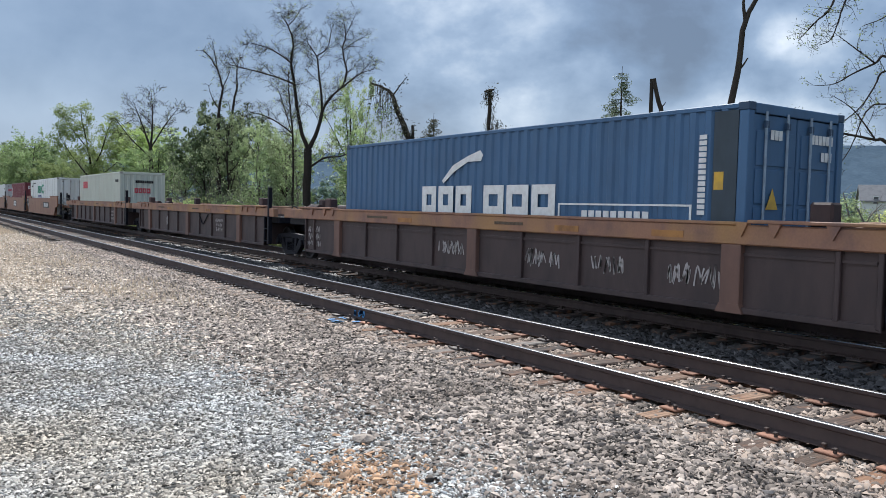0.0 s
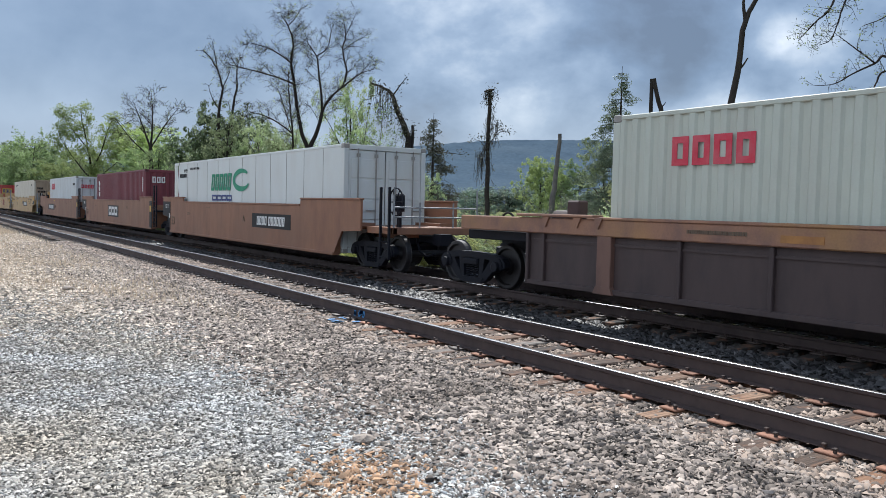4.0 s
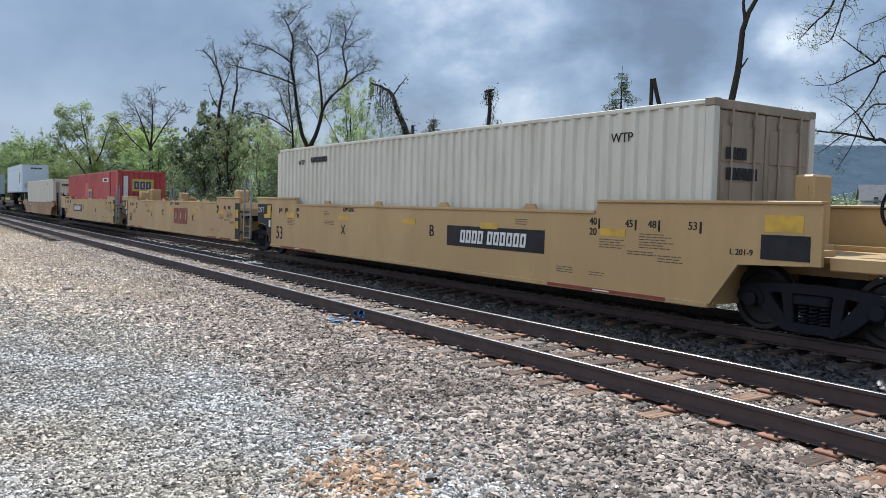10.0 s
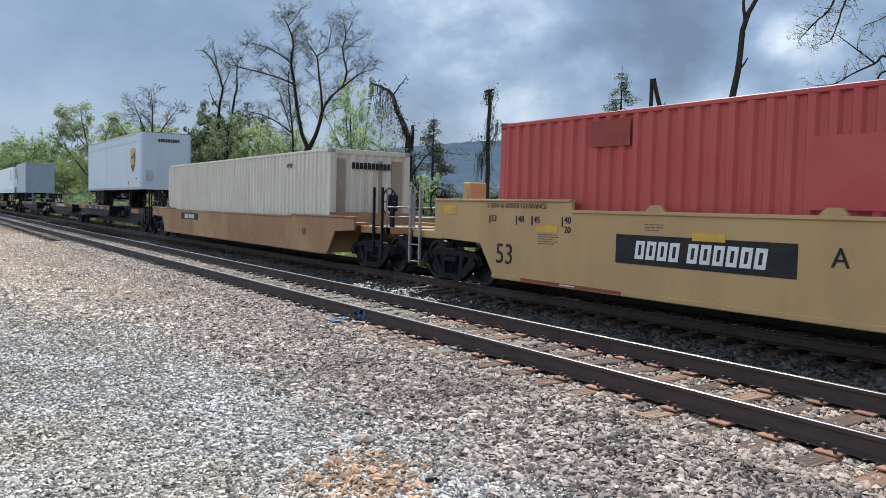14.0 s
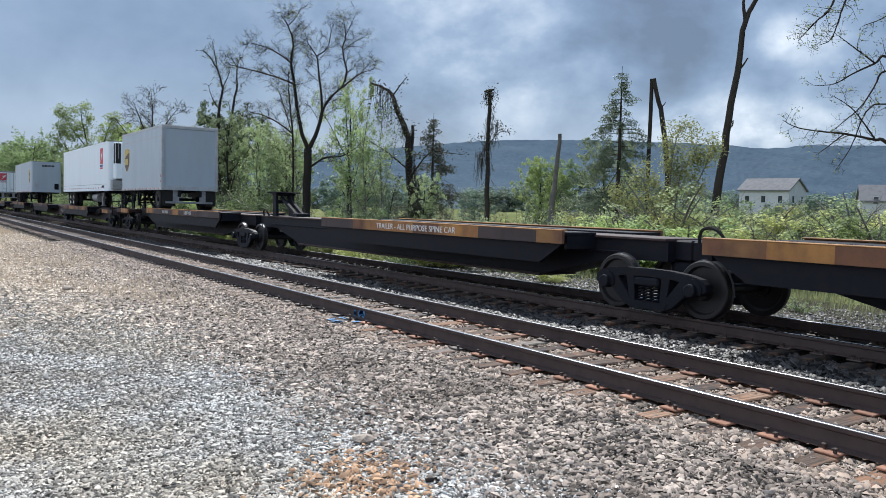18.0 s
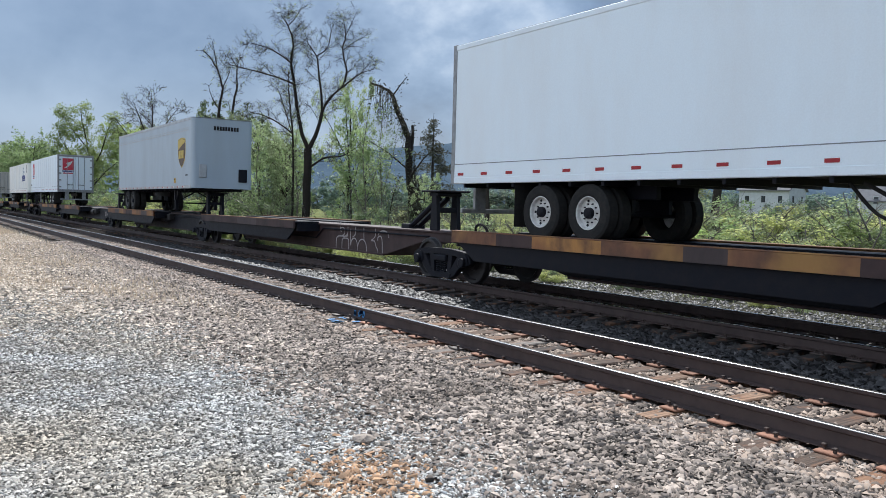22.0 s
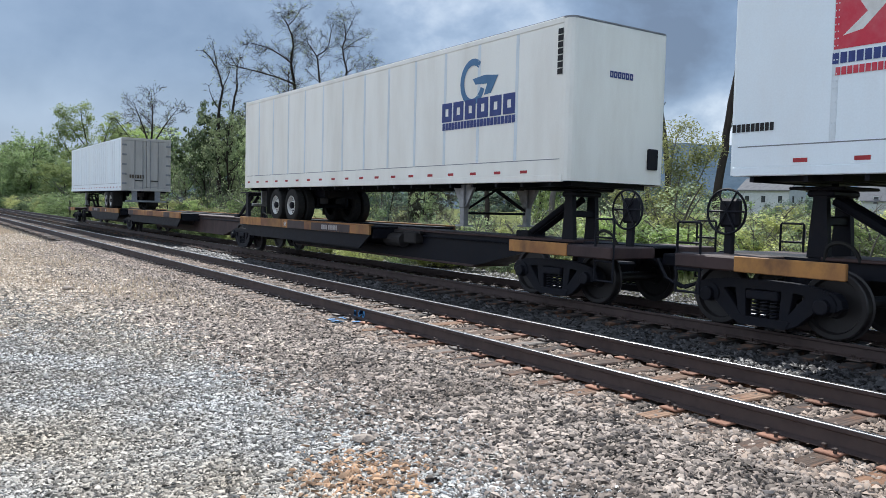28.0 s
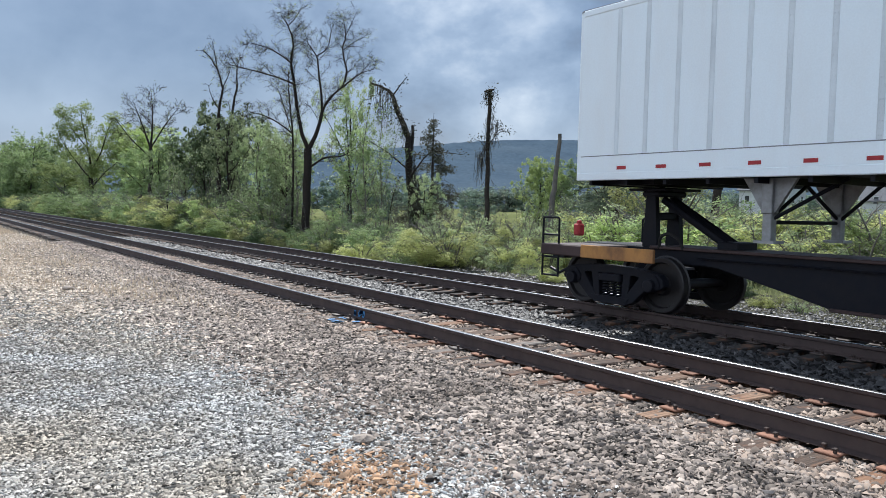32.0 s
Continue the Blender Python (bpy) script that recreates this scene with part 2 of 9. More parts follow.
TIE = tie_wood("tie_wood", ((0.0, (0.045, 0.034, 0.030)), (1.0, (0.10, 0.068, 0.050)), (0.46, (0.085, 0.061, 0.050)), (0.62, (0.24, 0.130, 0.075)), (0.76, (0.32, 0.20, 0.13)), (0.86, (0.13, 0.083, 0.060))))
TIE_GREY = tie_wood("dusty_tie_wood", ((0.0, (0.10, 0.085, 0.075)), (1.0, (0.20, 0.175, 0.155)), (0.5, (0.15, 0.125, 0.11)), (0.7, (0.24, 0.205, 0.18))), 0.45)
# farther track's ties: the shade under the train is painted into these browns
TIE_FAR = tie_wood("tie_wood_shaded", ((0.0, (0.026, 0.022, 0.021)), (1.0, (0.060, 0.050, 0.045)), (0.5, (0.040, 0.034, 0.032))), 0.4)
# dull plates, darkened further for the shade on the farther track
PLATE_DULL = material("dull_shaded_tie_plate", (0.075, 0.054, 0.046), 0.6, dirt=(0.05, 0.036, 0.032), amount=0.6, scale=9, spec=0.6)
SPIKE = material("spike_rust", (0.06, 0.040, 0.033), 0.7, dirt=(0.03, 0.022, 0.02), amount=0.6, scale=30)
PLATE = material("tie_plate_rust", (0.31, 0.155, 0.10), 0.8, dirt=(0.20, 0.095, 0.06), amount=0.6, scale=9, grain=60, per_object=0.3)
RAIL = material("rail_rust", (0.060, 0.040, 0.036), 0.7, dirt=(0.030, 0.021, 0.020), amount=0.7, scale=4, grain=40)
HEAD = material("rail_head_steel", (0.46, 0.45, 0.45), 0.24, metal=1.0, dirt=(0.4, 0.38, 0.36), amount=0.4, scale=5, grain=80, bump=0.05)
BLUE = material("blue_marking_paint", (0.06, 0.20, 0.42), 0.7, amount=0.5, scale=12)
DARK = material("sooty_steel", (0.0095, 0.0105, 0.016), 0.5, dirt=(0.022, 0.019, 0.020), amount=0.5, scale=5, grain=50, spec=0.13)
WHEEL = material("wheel_steel", (0.022, 0.020, 0.021), 0.45, metal=0.2, dirt=(0.016, 0.013, 0.013), amount=0.7, scale=7)
BLACK = material("black_paint", (0.020, 0.021, 0.023), 0.5, dirt=(0.06, 0.05, 0.045), amount=0.5, scale=4, spec=0.15)
WHITE = material("white_marking", (0.72, 0.72, 0.70), 0.6, dirt=(0.45, 0.42, 0.38), amount=0.5, scale=6)
YELLOW = material("yellow_marking", (0.62, 0.38, 0.05), 0.6, dirt=(0.34, 0.22, 0.07), amount=0.7, scale=5)
RED = material("red_marking", (0.36, 0.030, 0.035), 0.6, amount=0.4, scale=6)
GRAPHITE = material("faded_marking", (0.13, 0.095, 0.065), 0.7, amount=0.5, scale=9)
GRIME = material("grimy_steel", (0.028, 0.026, 0.027), 0.6, dirt=(0.05, 0.045, 0.041), amount=0.7, scale=6, spec=0.2)
RUBBER = material("tyre_rubber", (0.022, 0.022, 0.022), 0.8, amount=0.5, dirt=(0.05, 0.045, 0.04), scale=12, spec=0.15)
RIM = material("painted_rim", (0.62, 0.62, 0.60), 0.5, dirt=(0.25, 0.22, 0.2), amount=0.6, scale=9)
RIM_DARK = material("dark_rim", (0.10, 0.10, 0.10), 0.5, amount=0.5, scale=9)
GALV = material("galvanised_steel", (0.30, 0.31, 0.32), 0.5, metal=0.4, dirt=(0.15, 0.14, 0.13), amount=0.6, scale=7)
SILL = material("weathered_orange_brown", (0.29, 0.150, 0.092), 0.6, dirt=(0.14, 0.085, 0.078), amount=0.85, scale=2.0, grain=30, streak=1.6, warm=(0.36, 0.20, 0.075))
POST = material("dull_red_brown_post", (0.165, 0.090, 0.068), 0.6, dirt=(0.085, 0.055, 0.048), amount=0.75, scale=2.5, streak=3)
GRAFF = material("faded_spray_paint", (0.40, 0.37, 0.36), 0.7, dirt=(0.2, 0.16, 0.15), amount=0.6, scale=9)
WEB = material("dull_brown_panel", (0.064, 0.043, 0.041), 0.6, dirt=(0.034, 0.026, 0.027), amount=0.75, scale=2.5, streak=3)
ORANGE = material("orange_brown_paint", (0.275, 0.130, 0.072), 0.55, dirt=(0.15, 0.077, 0.056), amount=0.7, scale=1.4, streak=2.5, warm=(0.225, 0.118, 0.073))
GOLD = material("golden_tan_paint", (0.46, 0.305, 0.135), 0.5, dirt=(0.33, 0.205, 0.10), amount=0.55, scale=1.2, streak=3, warm=(0.42, 0.27, 0.125))
OCHRE = material("ochre_deck_edge", (0.42, 0.20, 0.055), 0.6, dirt=(0.10, 0.05, 0.033), amount=0.9, scale=2.2, streak=1.5, warm=(0.24, 0.10, 0.045))
RUST_EDGE = material("rusted_deck_edge", (0.19, 0.085, 0.043), 0.65, dirt=(0.065, 0.038, 0.030), amount=0.85, scale=2.4, streak=1.4, warm=(0.37, 0.20, 0.06))
OXIDE = material("oxide_brown", (0.054, 0.030, 0.028), 0.65, dirt=(0.024, 0.017, 0.017), amount=0.8, scale=2.6, streak=2)
BARK = material("bark", (0.042, 0.035, 0.030), 0.9, dirt=(0.028, 0.023, 0.02), amount=0.8, scale=5, grain=22, bump=0.8, streak=4, bump_size=0.03, spec=0.1)
BARK_DEAD = material("dead_bark", (0.052, 0.043, 0.037), 0.9, dirt=(0.026, 0.022, 0.02), amount=0.8, scale=4, grain=18, bump=0.8, streak=4, bump_size=0.03, spec=0.1)
LEAF_FRESH = leafage("fresh_leaves", (0.36, 0.44, 0.15), (0.19, 0.25, 0.09), 0.52)
LEAF_MID = leafage("mid_leaves", (0.245, 0.325, 0.13), (0.105, 0.15, 0.06), 0.48)
LEAF_DARK = leafage("dark_leaves", (0.145, 0.20, 0.09), (0.065, 0.095, 0.045), 0.42)
LEAF_OLIVE = leafage("olive_leaves", (0.42, 0.44, 0.16), (0.22, 0.24, 0.09), 0.52)
LEAF_PALE = leafage("pale_young_leaves", (0.30, 0.36, 0.18), (0.15, 0.185, 0.095), 0.5)
LEAF_NEEDLE = leafage("spruce_needles", (0.20, 0.245, 0.16), (0.09, 0.12, 0.08), 0.35)
LEAF_VINE = leafage("dry_vine_leaves", (0.11, 0.11, 0.075), (0.05, 0.05, 0.035), 0.25)
BLADE = leafage("grass_blades", (0.20, 0.215, 0.10), (0.09, 0.10, 0.05), 0.4)
STRAW = leafage("dry_grass", (0.44, 0.355, 0.26), (0.28, 0.22, 0.155), 0.3)
# paler and bluer greens: the haze over the field is in the colour
LEAF_HAZE = leafage("haze_tinted_leaves", (0.20, 0.27, 0.20), (0.11, 0.155, 0.125), 0.45)
TWIG = material("grey_twigs", (0.15, 0.135, 0.12), 0.9, dirt=(0.08, 0.07, 0.062), amount=0.7, scale=4, grain=20)


# ---- mesh building ----
class Geo:
    """Vertices, faces and their material slots, gathered before they become one mesh."""

    def __init__(self):
        self.v, self.f, self.m = [], [], []

    def add(self, verts, faces, slot=0):
        k = len(self.v)
        self.v += [tuple(q) for q in verts]
        self.f += [tuple(i + k for i in f) for f in faces]
        self.m += [slot] * len(faces)
        return self

    def box(self, x0, x1, y0, y1, z0, z1, slot=0, c=0.0):
        if x0 > x1: x0, x1 = x1, x0
        if y0 > y1: y0, y1 = y1, y0
        if z0 > z1: z0, z1 = z1, z0
        c = min(c, (x1 - x0) * 0.4, (y1 - y0) * 0.4, (z1 - z0) * 0.4)
        if c <= 0:
            v = [(x, y, z) for x in (x0, x1) for y in (y0, y1) for z in (z0, z1)]
            return self.add(v, [(0, 1, 3, 2), (4, 6, 7, 5), (0, 4, 5, 1), (2, 3, 7, 6), (0, 2, 6, 4), (1, 5, 7, 3)], slot)
        v, f = [], []
        for sx in (0, 1):
            for sy in (0, 1):
                for sz in (0, 1):
                    X, Y, Z = (x0, x1)[sx], (y0, y1)[sy], (z0, z1)[sz]
                    cx, cy, cz = (c, -c)[sx], (c, -c)[sy], (c, -c)[sz]
                    v += [(X, Y + cy, Z + cz), (X + cx, Y, Z + cz), (X + cx, Y + cy, Z)]
        i = lambda sx, sy, sz, a: (sx * 4 + sy * 2 + sz) * 3 + a
        for s in (0, 1):
            o = ((0, 0), (0, 1), (1, 1), (1, 0))
            f += [tuple(i(s, p, q, 0) for p, q in (o if s == 0 else o[::-1]))]
            f += [tuple(i(p, s, q, 1) for p, q in (o[::-1] if s == 0 else o))]
            f += [tuple(i(p, q, s, 2) for p, q in (o if s == 0 else o[::-1]))]
        for p in (0, 1):
            for q in (0, 1):
                f.append((i(0, p, q, 1), i(0, p, q, 2), i(1, p, q, 2), i(1, p, q, 1)))
                f.append((i(p, 0, q, 0), i(p, 0, q, 2), i(p, 1, q, 2), i(p, 1, q, 0)))
                f.append((i(p, q, 0, 0), i(p, q, 0, 1), i(p, q, 1, 1), i(p, q, 1, 0)))
        for k in range(8):
            f.append((k * 3, k * 3 + 1, k * 3 + 2))
        return self.add(v, f, slot)

    def prism(self, poly, y0, y1, slot=0):
        """A polygon of (x, z), from y0 to y1."""
        n = len(poly)
        v = [(x, y0, z) for x, z in poly] + [(x, y1, z) for x, z in poly]
        f = [tuple(range(n)), tuple(range(2 * n - 1, n - 1, -1))]
        f += [(i, i + n, (i + 1) % n + n, (i + 1) % n) for i in range(n)]
        return self.add(v, f, slot)

    def slab(self, poly, x0, x1, slot=0):
        """A polygon of (y, z), from x0 to x1."""
        n = len(poly)
        v = [(x0, y, z) for y, z in poly] + [(x1, y, z) for y, z in poly]
        f = [tuple(range(n)), tuple(range(2 * n - 1, n - 1, -1))]
        f += [(i, i + n, (i + 1) % n + n, (i + 1) % n) for i in range(n)]
        return self.add(v, f, slot)

    def rod(self, a, b, r, n=8, r2=None, slot=0, caps=True):
        a, b = Vector(a), Vector(b)
        q = (b - a).to_track_quat("Z", "Y")
        r2 = r if r2 is None else r2
        v = []
        for p, rad in ((a, r), (b, r2)):
            for k in range(n):
                t = 2 * math.pi * k / n
                v.append(p + q @ Vector((rad * math.cos(t), rad * math.sin(t), 0)))
        f = [(k, (k + 1) % n, (k + 1) % n + n, k + n) for k in range(n)]
        if caps:
            f += [tuple(range(n - 1, -1, -1)), tuple(range(n, 2 * n))]
        return self.add(v, f, slot)

    def pipe(self, pts, r, n=6, slot=0):
        """One continuous tube through the points."""
        P = [Vector(p) for p in pts]
        v, m = [], len(P)
        side = None
        for i, p in enumerate(P):
            d = (P[min(i + 1, m - 1)] - P[max(i - 1, 0)]).normalized()
            if side is None:
                side = d.cross(Vector((0.31, 0.17, 0.93)) if abs(d.z) < 0.8 else Vector((0.9, 0.3, 0.1)))
            side = (side - d * side.dot(d)).normalized()
            other = d.cross(side)
            v += [p + r * (math.cos(6.2832 * k / n) * side + math.sin(6.2832 * k / n) * other) for k in range(n)]
        f = [(i * n + k, i * n + (k + 1) % n, (i + 1) * n + (k + 1) % n, (i + 1) * n + k) for i in range(m - 1) for k in range(n)]
        f += [tuple(range(n - 1, -1, -1)), tuple(range((m - 1) * n, m * n))]
        return self.add(v, f, slot)

    def lathe(self, rings, axis, n=24, slot=0, at=(0, 0, 0), caps=True):
        """Rings of (along, radius) round the y or z axis."""
        v, f = [], []
        for s, r in rings:
            for k in range(n):
                t = 2 * math.pi * k / n
                a, b = r * math.cos(t), r * math.sin(t)
                v.append((at[0] + a, at[1] + s, at[2] + b) if axis == "y" else (at[0] + a, at[1] + b, at[2] + s))
        for i in range(len(rings) - 1):
            f += [(i * n + k, i * n + (k + 1) % n, (i + 1) * n + (k + 1) % n, (i + 1) * n + k) for k in range(n)]
        if caps:
            f += [tuple(range(n)), tuple(range((len(rings) - 1) * n, len(rings) * n))]
        return self.add(v, f, slot)

    def mesh(self, name, mats, smooth=False):
        me = bpy.data.meshes.new(name)
        me.from_pydata(self.v, [], self.f)
        for m in mats:
            me.materials.append(m)
        if len(mats) > 1:
            me.polygons.foreach_set("material_index", self.m)
        bm = bmesh.new()
        bm.from_mesh(me)
        bmesh.ops.recalc_face_normals(bm, faces=bm.faces)
        bm.to_mesh(me)
        bm.free()
        if smooth:
            me.polygons.foreach_set("use_smooth", [True] * len(me.polygons))
        return me


def mats_of(m):
    return list(m) if isinstance(m, (list, tuple)) else [m]


def part(name, geo, mats, parent, label="", at=None, smooth=False):
    """One mesh object under a thing or a part."""
    ob = new(name, geo if isinstance(geo, bpy.types.Mesh) else geo.mesh(name, mats_of(mats), smooth))
    ob.parent = parent
    if at is not None:
        ob.matrix_basis = at
    if label:
        ob["label"] = label
    return ob


def thing(name, label, category, at=None, group="", kind="", geo=None, mats=None):
    ob = new(name, geo.mesh(name, mats_of(mats)) if geo else None)
    if at is not None:
        ob.matrix_basis = at
    return tagged(ob, label, category, group, kind)


def raw_mesh(name, verts, faces, mats, slots=None):
    """A large mesh from arrays; all faces have the same number of corners."""
    verts, faces = np.asarray(verts, np.float32), np.asarray(faces, np.int32)
    me = bpy.data.meshes.new(name)
    k = faces.shape[1]
    me.vertices.add(len(verts))
    me.vertices.foreach_set("co", verts.ravel())
    me.loops.add(faces.size)
    me.loops.foreach_set("vertex_index", faces.ravel())
    me.polygons.add(len(faces))
    me.polygons.foreach_set("loop_start", np.arange(0, faces.size, k, dtype=np.int32))
    me.polygons.foreach_set("loop_total", np.full(len(faces), k, np.int32))
    for m in mats_of(mats):
        me.materials.append(m)
    if slots is not None:
        me.polygons.foreach_set("material_index", np.asarray(slots, np.int32))
    me.update(calc_edges=True)
    return me


LETTERS = {}


def lettering(text, size, mat, parent, at, squeeze=1.0, name="lettering", label=""):
    """Words in the built-in font as a thin mesh; the text's centre lies at the pose, reading along its x, up its y."""
    key = (text, size, squeeze, mat.name)
    if key not in LETTERS:
        cu = bpy.data.curves.new("words", "FONT")
        cu.body, cu.size, cu.align_x, cu.align_y, cu.extrude, cu.resolution_u = text, size, "CENTER", "CENTER", 0.004, 3
        ob = bpy.data.objects.new("words", cu)
        me = bpy.data.meshes.new_from_object(ob)
        me.transform(Matrix.Diagonal((squeeze, 1, 1, 1)))
        me.materials.clear()
        me.materials.append(mat)
        bpy.data.objects.remove(ob)
        LETTERS[key] = me
    return part(name, LETTERS[key], mat, parent, label, at)


def side_pose(x, y, z):
    """A pose on a side that faces the camera's side of the track (-y): x along, y up."""
    return pose(x, y, z, 90, 0, 0)


def end_pose(x, y, z):
    """A pose on an end that faces +x."""
    return pose(x, y, z, 90, 0, 90)


def plate(w, h, t=0.006):
    return Geo().box(-w / 2, w / 2, -h / 2, h / 2, 0, t)


def bars(words, h, mat, parent, at, name="marking", label="", lean=0.0, hollow=False):
    """Letter-sized blocks for writing that is not reproduced: words are lists of relative widths."""
    g, x = Geo(), 0.0
    for w in words:
        if w < 0:
            x += -w * h
            continue
        a, b = x, x + w * h
        if hollow:
            t = min(0.33 * w, 0.30) * h
            for p, q, lo, hi in ((a, b, 0, t), (a, b, h - t, h), (a, a + t, t, h - t), (b - t, b, t, h - t)):
                g.add([(p + lean * lo, lo, z) for z in (0, 0.006)] + [(q + lean * lo, lo, z) for z in (0, 0.006)] + [(q + lean * hi, hi, z) for z in (0, 0.006)] + [(p + lean * hi, hi, z) for z in (0, 0.006)],
                      [(0, 2, 4, 6), (1, 3, 5, 7), (0, 2, 3, 1), (2, 4, 5, 3), (4, 6, 7, 5), (6, 0, 1, 7)])
            x = b + 0.16 * h
            continue
        g.add([(a, 0, 0), (b, 0, 0), (b + lean * h, h, 0), (a + lean * h, h, 0), (a, 0, 0.006), (b, 0, 0.006), (b + lean * h, h, 0.006), (a + lean * h, h, 0.006)],
              [(0, 1, 2, 3), (4, 5, 6, 7), (0, 1, 5, 4), (1, 2, 6, 5), (2, 3, 7, 6), (3, 0, 4, 7)])
        x = b + 0.16 * h
    half = x / 2
    g.v = [(a - half, b - h / 2, c) for a, b, c in g.v]
    return part(name, g, mat, parent, label, at)


def ribbon(g, line, r):
    """A thin sprayed stroke along a line on the local xy plane."""
    v, m = [], len(line)
    for i, p in enumerate(line):
        d = line[min(i + 1, m - 1)] - line[max(i - 1, 0)]
        n = Vector((-d.y, d.x, 0)).normalized() * r
        v += [p - n, p + n, p + n + Vector((0, 0, 0.003)), p - n + Vector((0, 0, 0.003))]
    g.add(v, [(4 * i + a, 4 * i + b, 4 * i + 4 + b, 4 * i + 4 + a) for i in range(m - 1) for a, b in ((0, 1), (1, 2), (2, 3), (3, 0))] + [(0, 1, 2, 3), (4 * m - 4, 4 * m - 3, 4 * m - 2, 4 * m - 1)])


def sprayed_arches(mat, parent, at, r=0.016):
    """A tall tag of arches, hooks and drips that spells nothing; it fills the sill from flange to flange."""
    g = Geo()
    # arches: two feet, their heights, the crown, and how square the shoulders are
    for x0, x1, f0, f1, top, e in ((-1.64, -0.90, -0.36, 0.10, 0.02, 0.35), (-1.26, -0.83, -0.34, -0.35, -0.03, 0.30), (-0.70, -0.29, -0.23, -0.36, -0.01, 0.85),
                                   (-0.29, 0.25, -0.34, -0.38, -0.02, 0.9), (0.86, 1.12, -0.01, -0.36, 0.11, 0.7), (0.90, 1.45, 0.13, 0.08, 0.26, 0.9)):
        line = []
        for k in range(19):
            a = math.pi * k / 18
            up = abs(math.sin(a)) ** e
            side = math.copysign(abs(math.cos(a)) ** max(e, 0.5), -math.cos(a))
            foot = f0 if k < 9.5 else f1
            line.append(Vector(((x0 + x1) / 2 + side * (x1 - x0) / 2, foot + (top - foot) * up, 0.002)))
        ribbon(g, line, r)
    # stems with drips above, each bending into its arch
    for x, z0, z1, bend in ((-0.88, 0.02, 0.37, -0.20), (-0.72, -0.20, 0.24, 0.01), (-0.41, 0.02, 0.35, -0.18), (0.08, -0.08, 0.36, 0.04), (0.74, -0.01, 0.36, -0.22), (-1.38, 0.14, 0.42, 0.10)):
        line = [Vector((x + bend * max(0, 1 - k / 4) ** 2, z0 + (z1 - z0) * (k / 9) ** 1.1, 0.0065)) for k in range(10)]
        ribbon(g, line, r * 0.9)
        for d in (-0.035, 0.035):
            ribbon(g, [Vector((x + d * q, z1 - 0.13 + 0.13 * q, 0.0105)) for q in (0, 0.5, 1)], r * 0.45)
    ribbon(g, [Vector((-1.22 + 0.16 * math.sin(k * 0.42), 0.16 - 0.12 * math.cos(k * 0.42), 0.0145)) for k in range(11)], r)
    ribbon(g, [Vector((0.52 + 0.033 * k + (0.05 if k > 8 else 0), -0.03 if k < 6 else -0.03 - 0.04 * (k - 5) ** 1.25, 0.0065)) for k in range(11)], r)
    return part("graffiti", g, mat, parent, "tall white sprayed tag of arches and hooks", at)


def scrawl(seed, w, h, mat, parent, at, label="", strokes=7, r=0.012):
    """Sprayed loops and strokes that spell nothing."""
    rnd, g = random.Random(seed), Geo()
    for k in range(strokes):
        x0, cell = -w / 2 + w * (k + 0.5) / strokes, 0.62 * w / strokes
        pts = [Vector((x0 + cell * rnd.uniform(-1, 1), h * 0.5 * (1 if i % 2 else -1) * rnd.uniform(0.35, 1.0), 0.002)) for i in range(rnd.choice((3, 4, 5)))]
        line = []
        for i in range(len(pts) - 1):
            a, b, c, d = pts[max(i - 1, 0)], pts[i], pts[i + 1], pts[min(i + 2, len(pts) - 1)]
            line += [0.5 * ((2 * b) + (c - a) * t + (2 * a - 5 * b + 4 * c - d) * t * t + (3 * b - a - 3 * c + d) * t ** 3) for t in (0, 0.2, 0.4, 0.6, 0.8)]
        line.append(pts[-1])
        ribbon(g, line, r)
    return part("graffiti", g, mat, parent, label or "sprayed graffiti strokes", at)


# ---- ground and tracks ----
NEAR_Y, FAR_Y = 6.79, 10.94


def ground_z(x, y):
    if y < 5.3:
        z = -0.30 + 0.05 * max(0.0, min(1.0, (y - 3.0) / 2.3))
    elif y < 13.0:
        z = -0.29
    elif y < 16.0:
        z = -0.29 - 0.41 * (y - 13.0) / 3.0
    else:
        z = -0.70 + 1.7 * max(0.0, min(1.0, (y - 60.0) / 140.0))
    return z + (0.03 * noise.noise((x * 0.35, y * 0.35, 0)) if y < 5 else 0.0)


def build_ground():
    xs = [-2600, -1400, -800, -500, -350] + list(np.linspace(-250, -62, 48)) + list(np.linspace(-60, 8, 137)) + [12, 20, 40, 80, 160, 400, 900, 2600]
    ys = [-900, -300, -80, -30, -12, -6, -3] + list(np.linspace(-1.5, 5.1, 23)) + [5.3, 7, 9, 11, 13.0, 13.8, 14.6, 15.3, 16, 18, 21, 25, 30, 38, 48, 60, 80, 110, 150, 200, 300, 500, 900, 1500, 2600]
    v = [(x, y, ground_z(x, y)) for x in xs for y in ys]
    n = len(ys)
    f, s = [], []
    for i in range(len(xs) - 1):
        for j in range(n - 1):
            f.append((i * n + j, (i + 1) * n + j, (i + 1) * n + j + 1, i * n + j + 1))
            y = (ys[j] + ys[j + 1]) / 2
            x = (xs[i] + xs[i + 1]) / 2
            tan = y < 4.9 and x < -16.0 + 9 * noise.noise((x * 0.35, y * 1.1, 2)) and x > -250
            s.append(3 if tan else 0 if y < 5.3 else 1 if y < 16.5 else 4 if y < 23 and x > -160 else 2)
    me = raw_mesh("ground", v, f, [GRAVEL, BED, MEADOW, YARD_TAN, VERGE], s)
    tagged(new("ground", me), "grey gravel yard, dark ballast bed and green meadow", "ground", kind="structure")


build_ground()


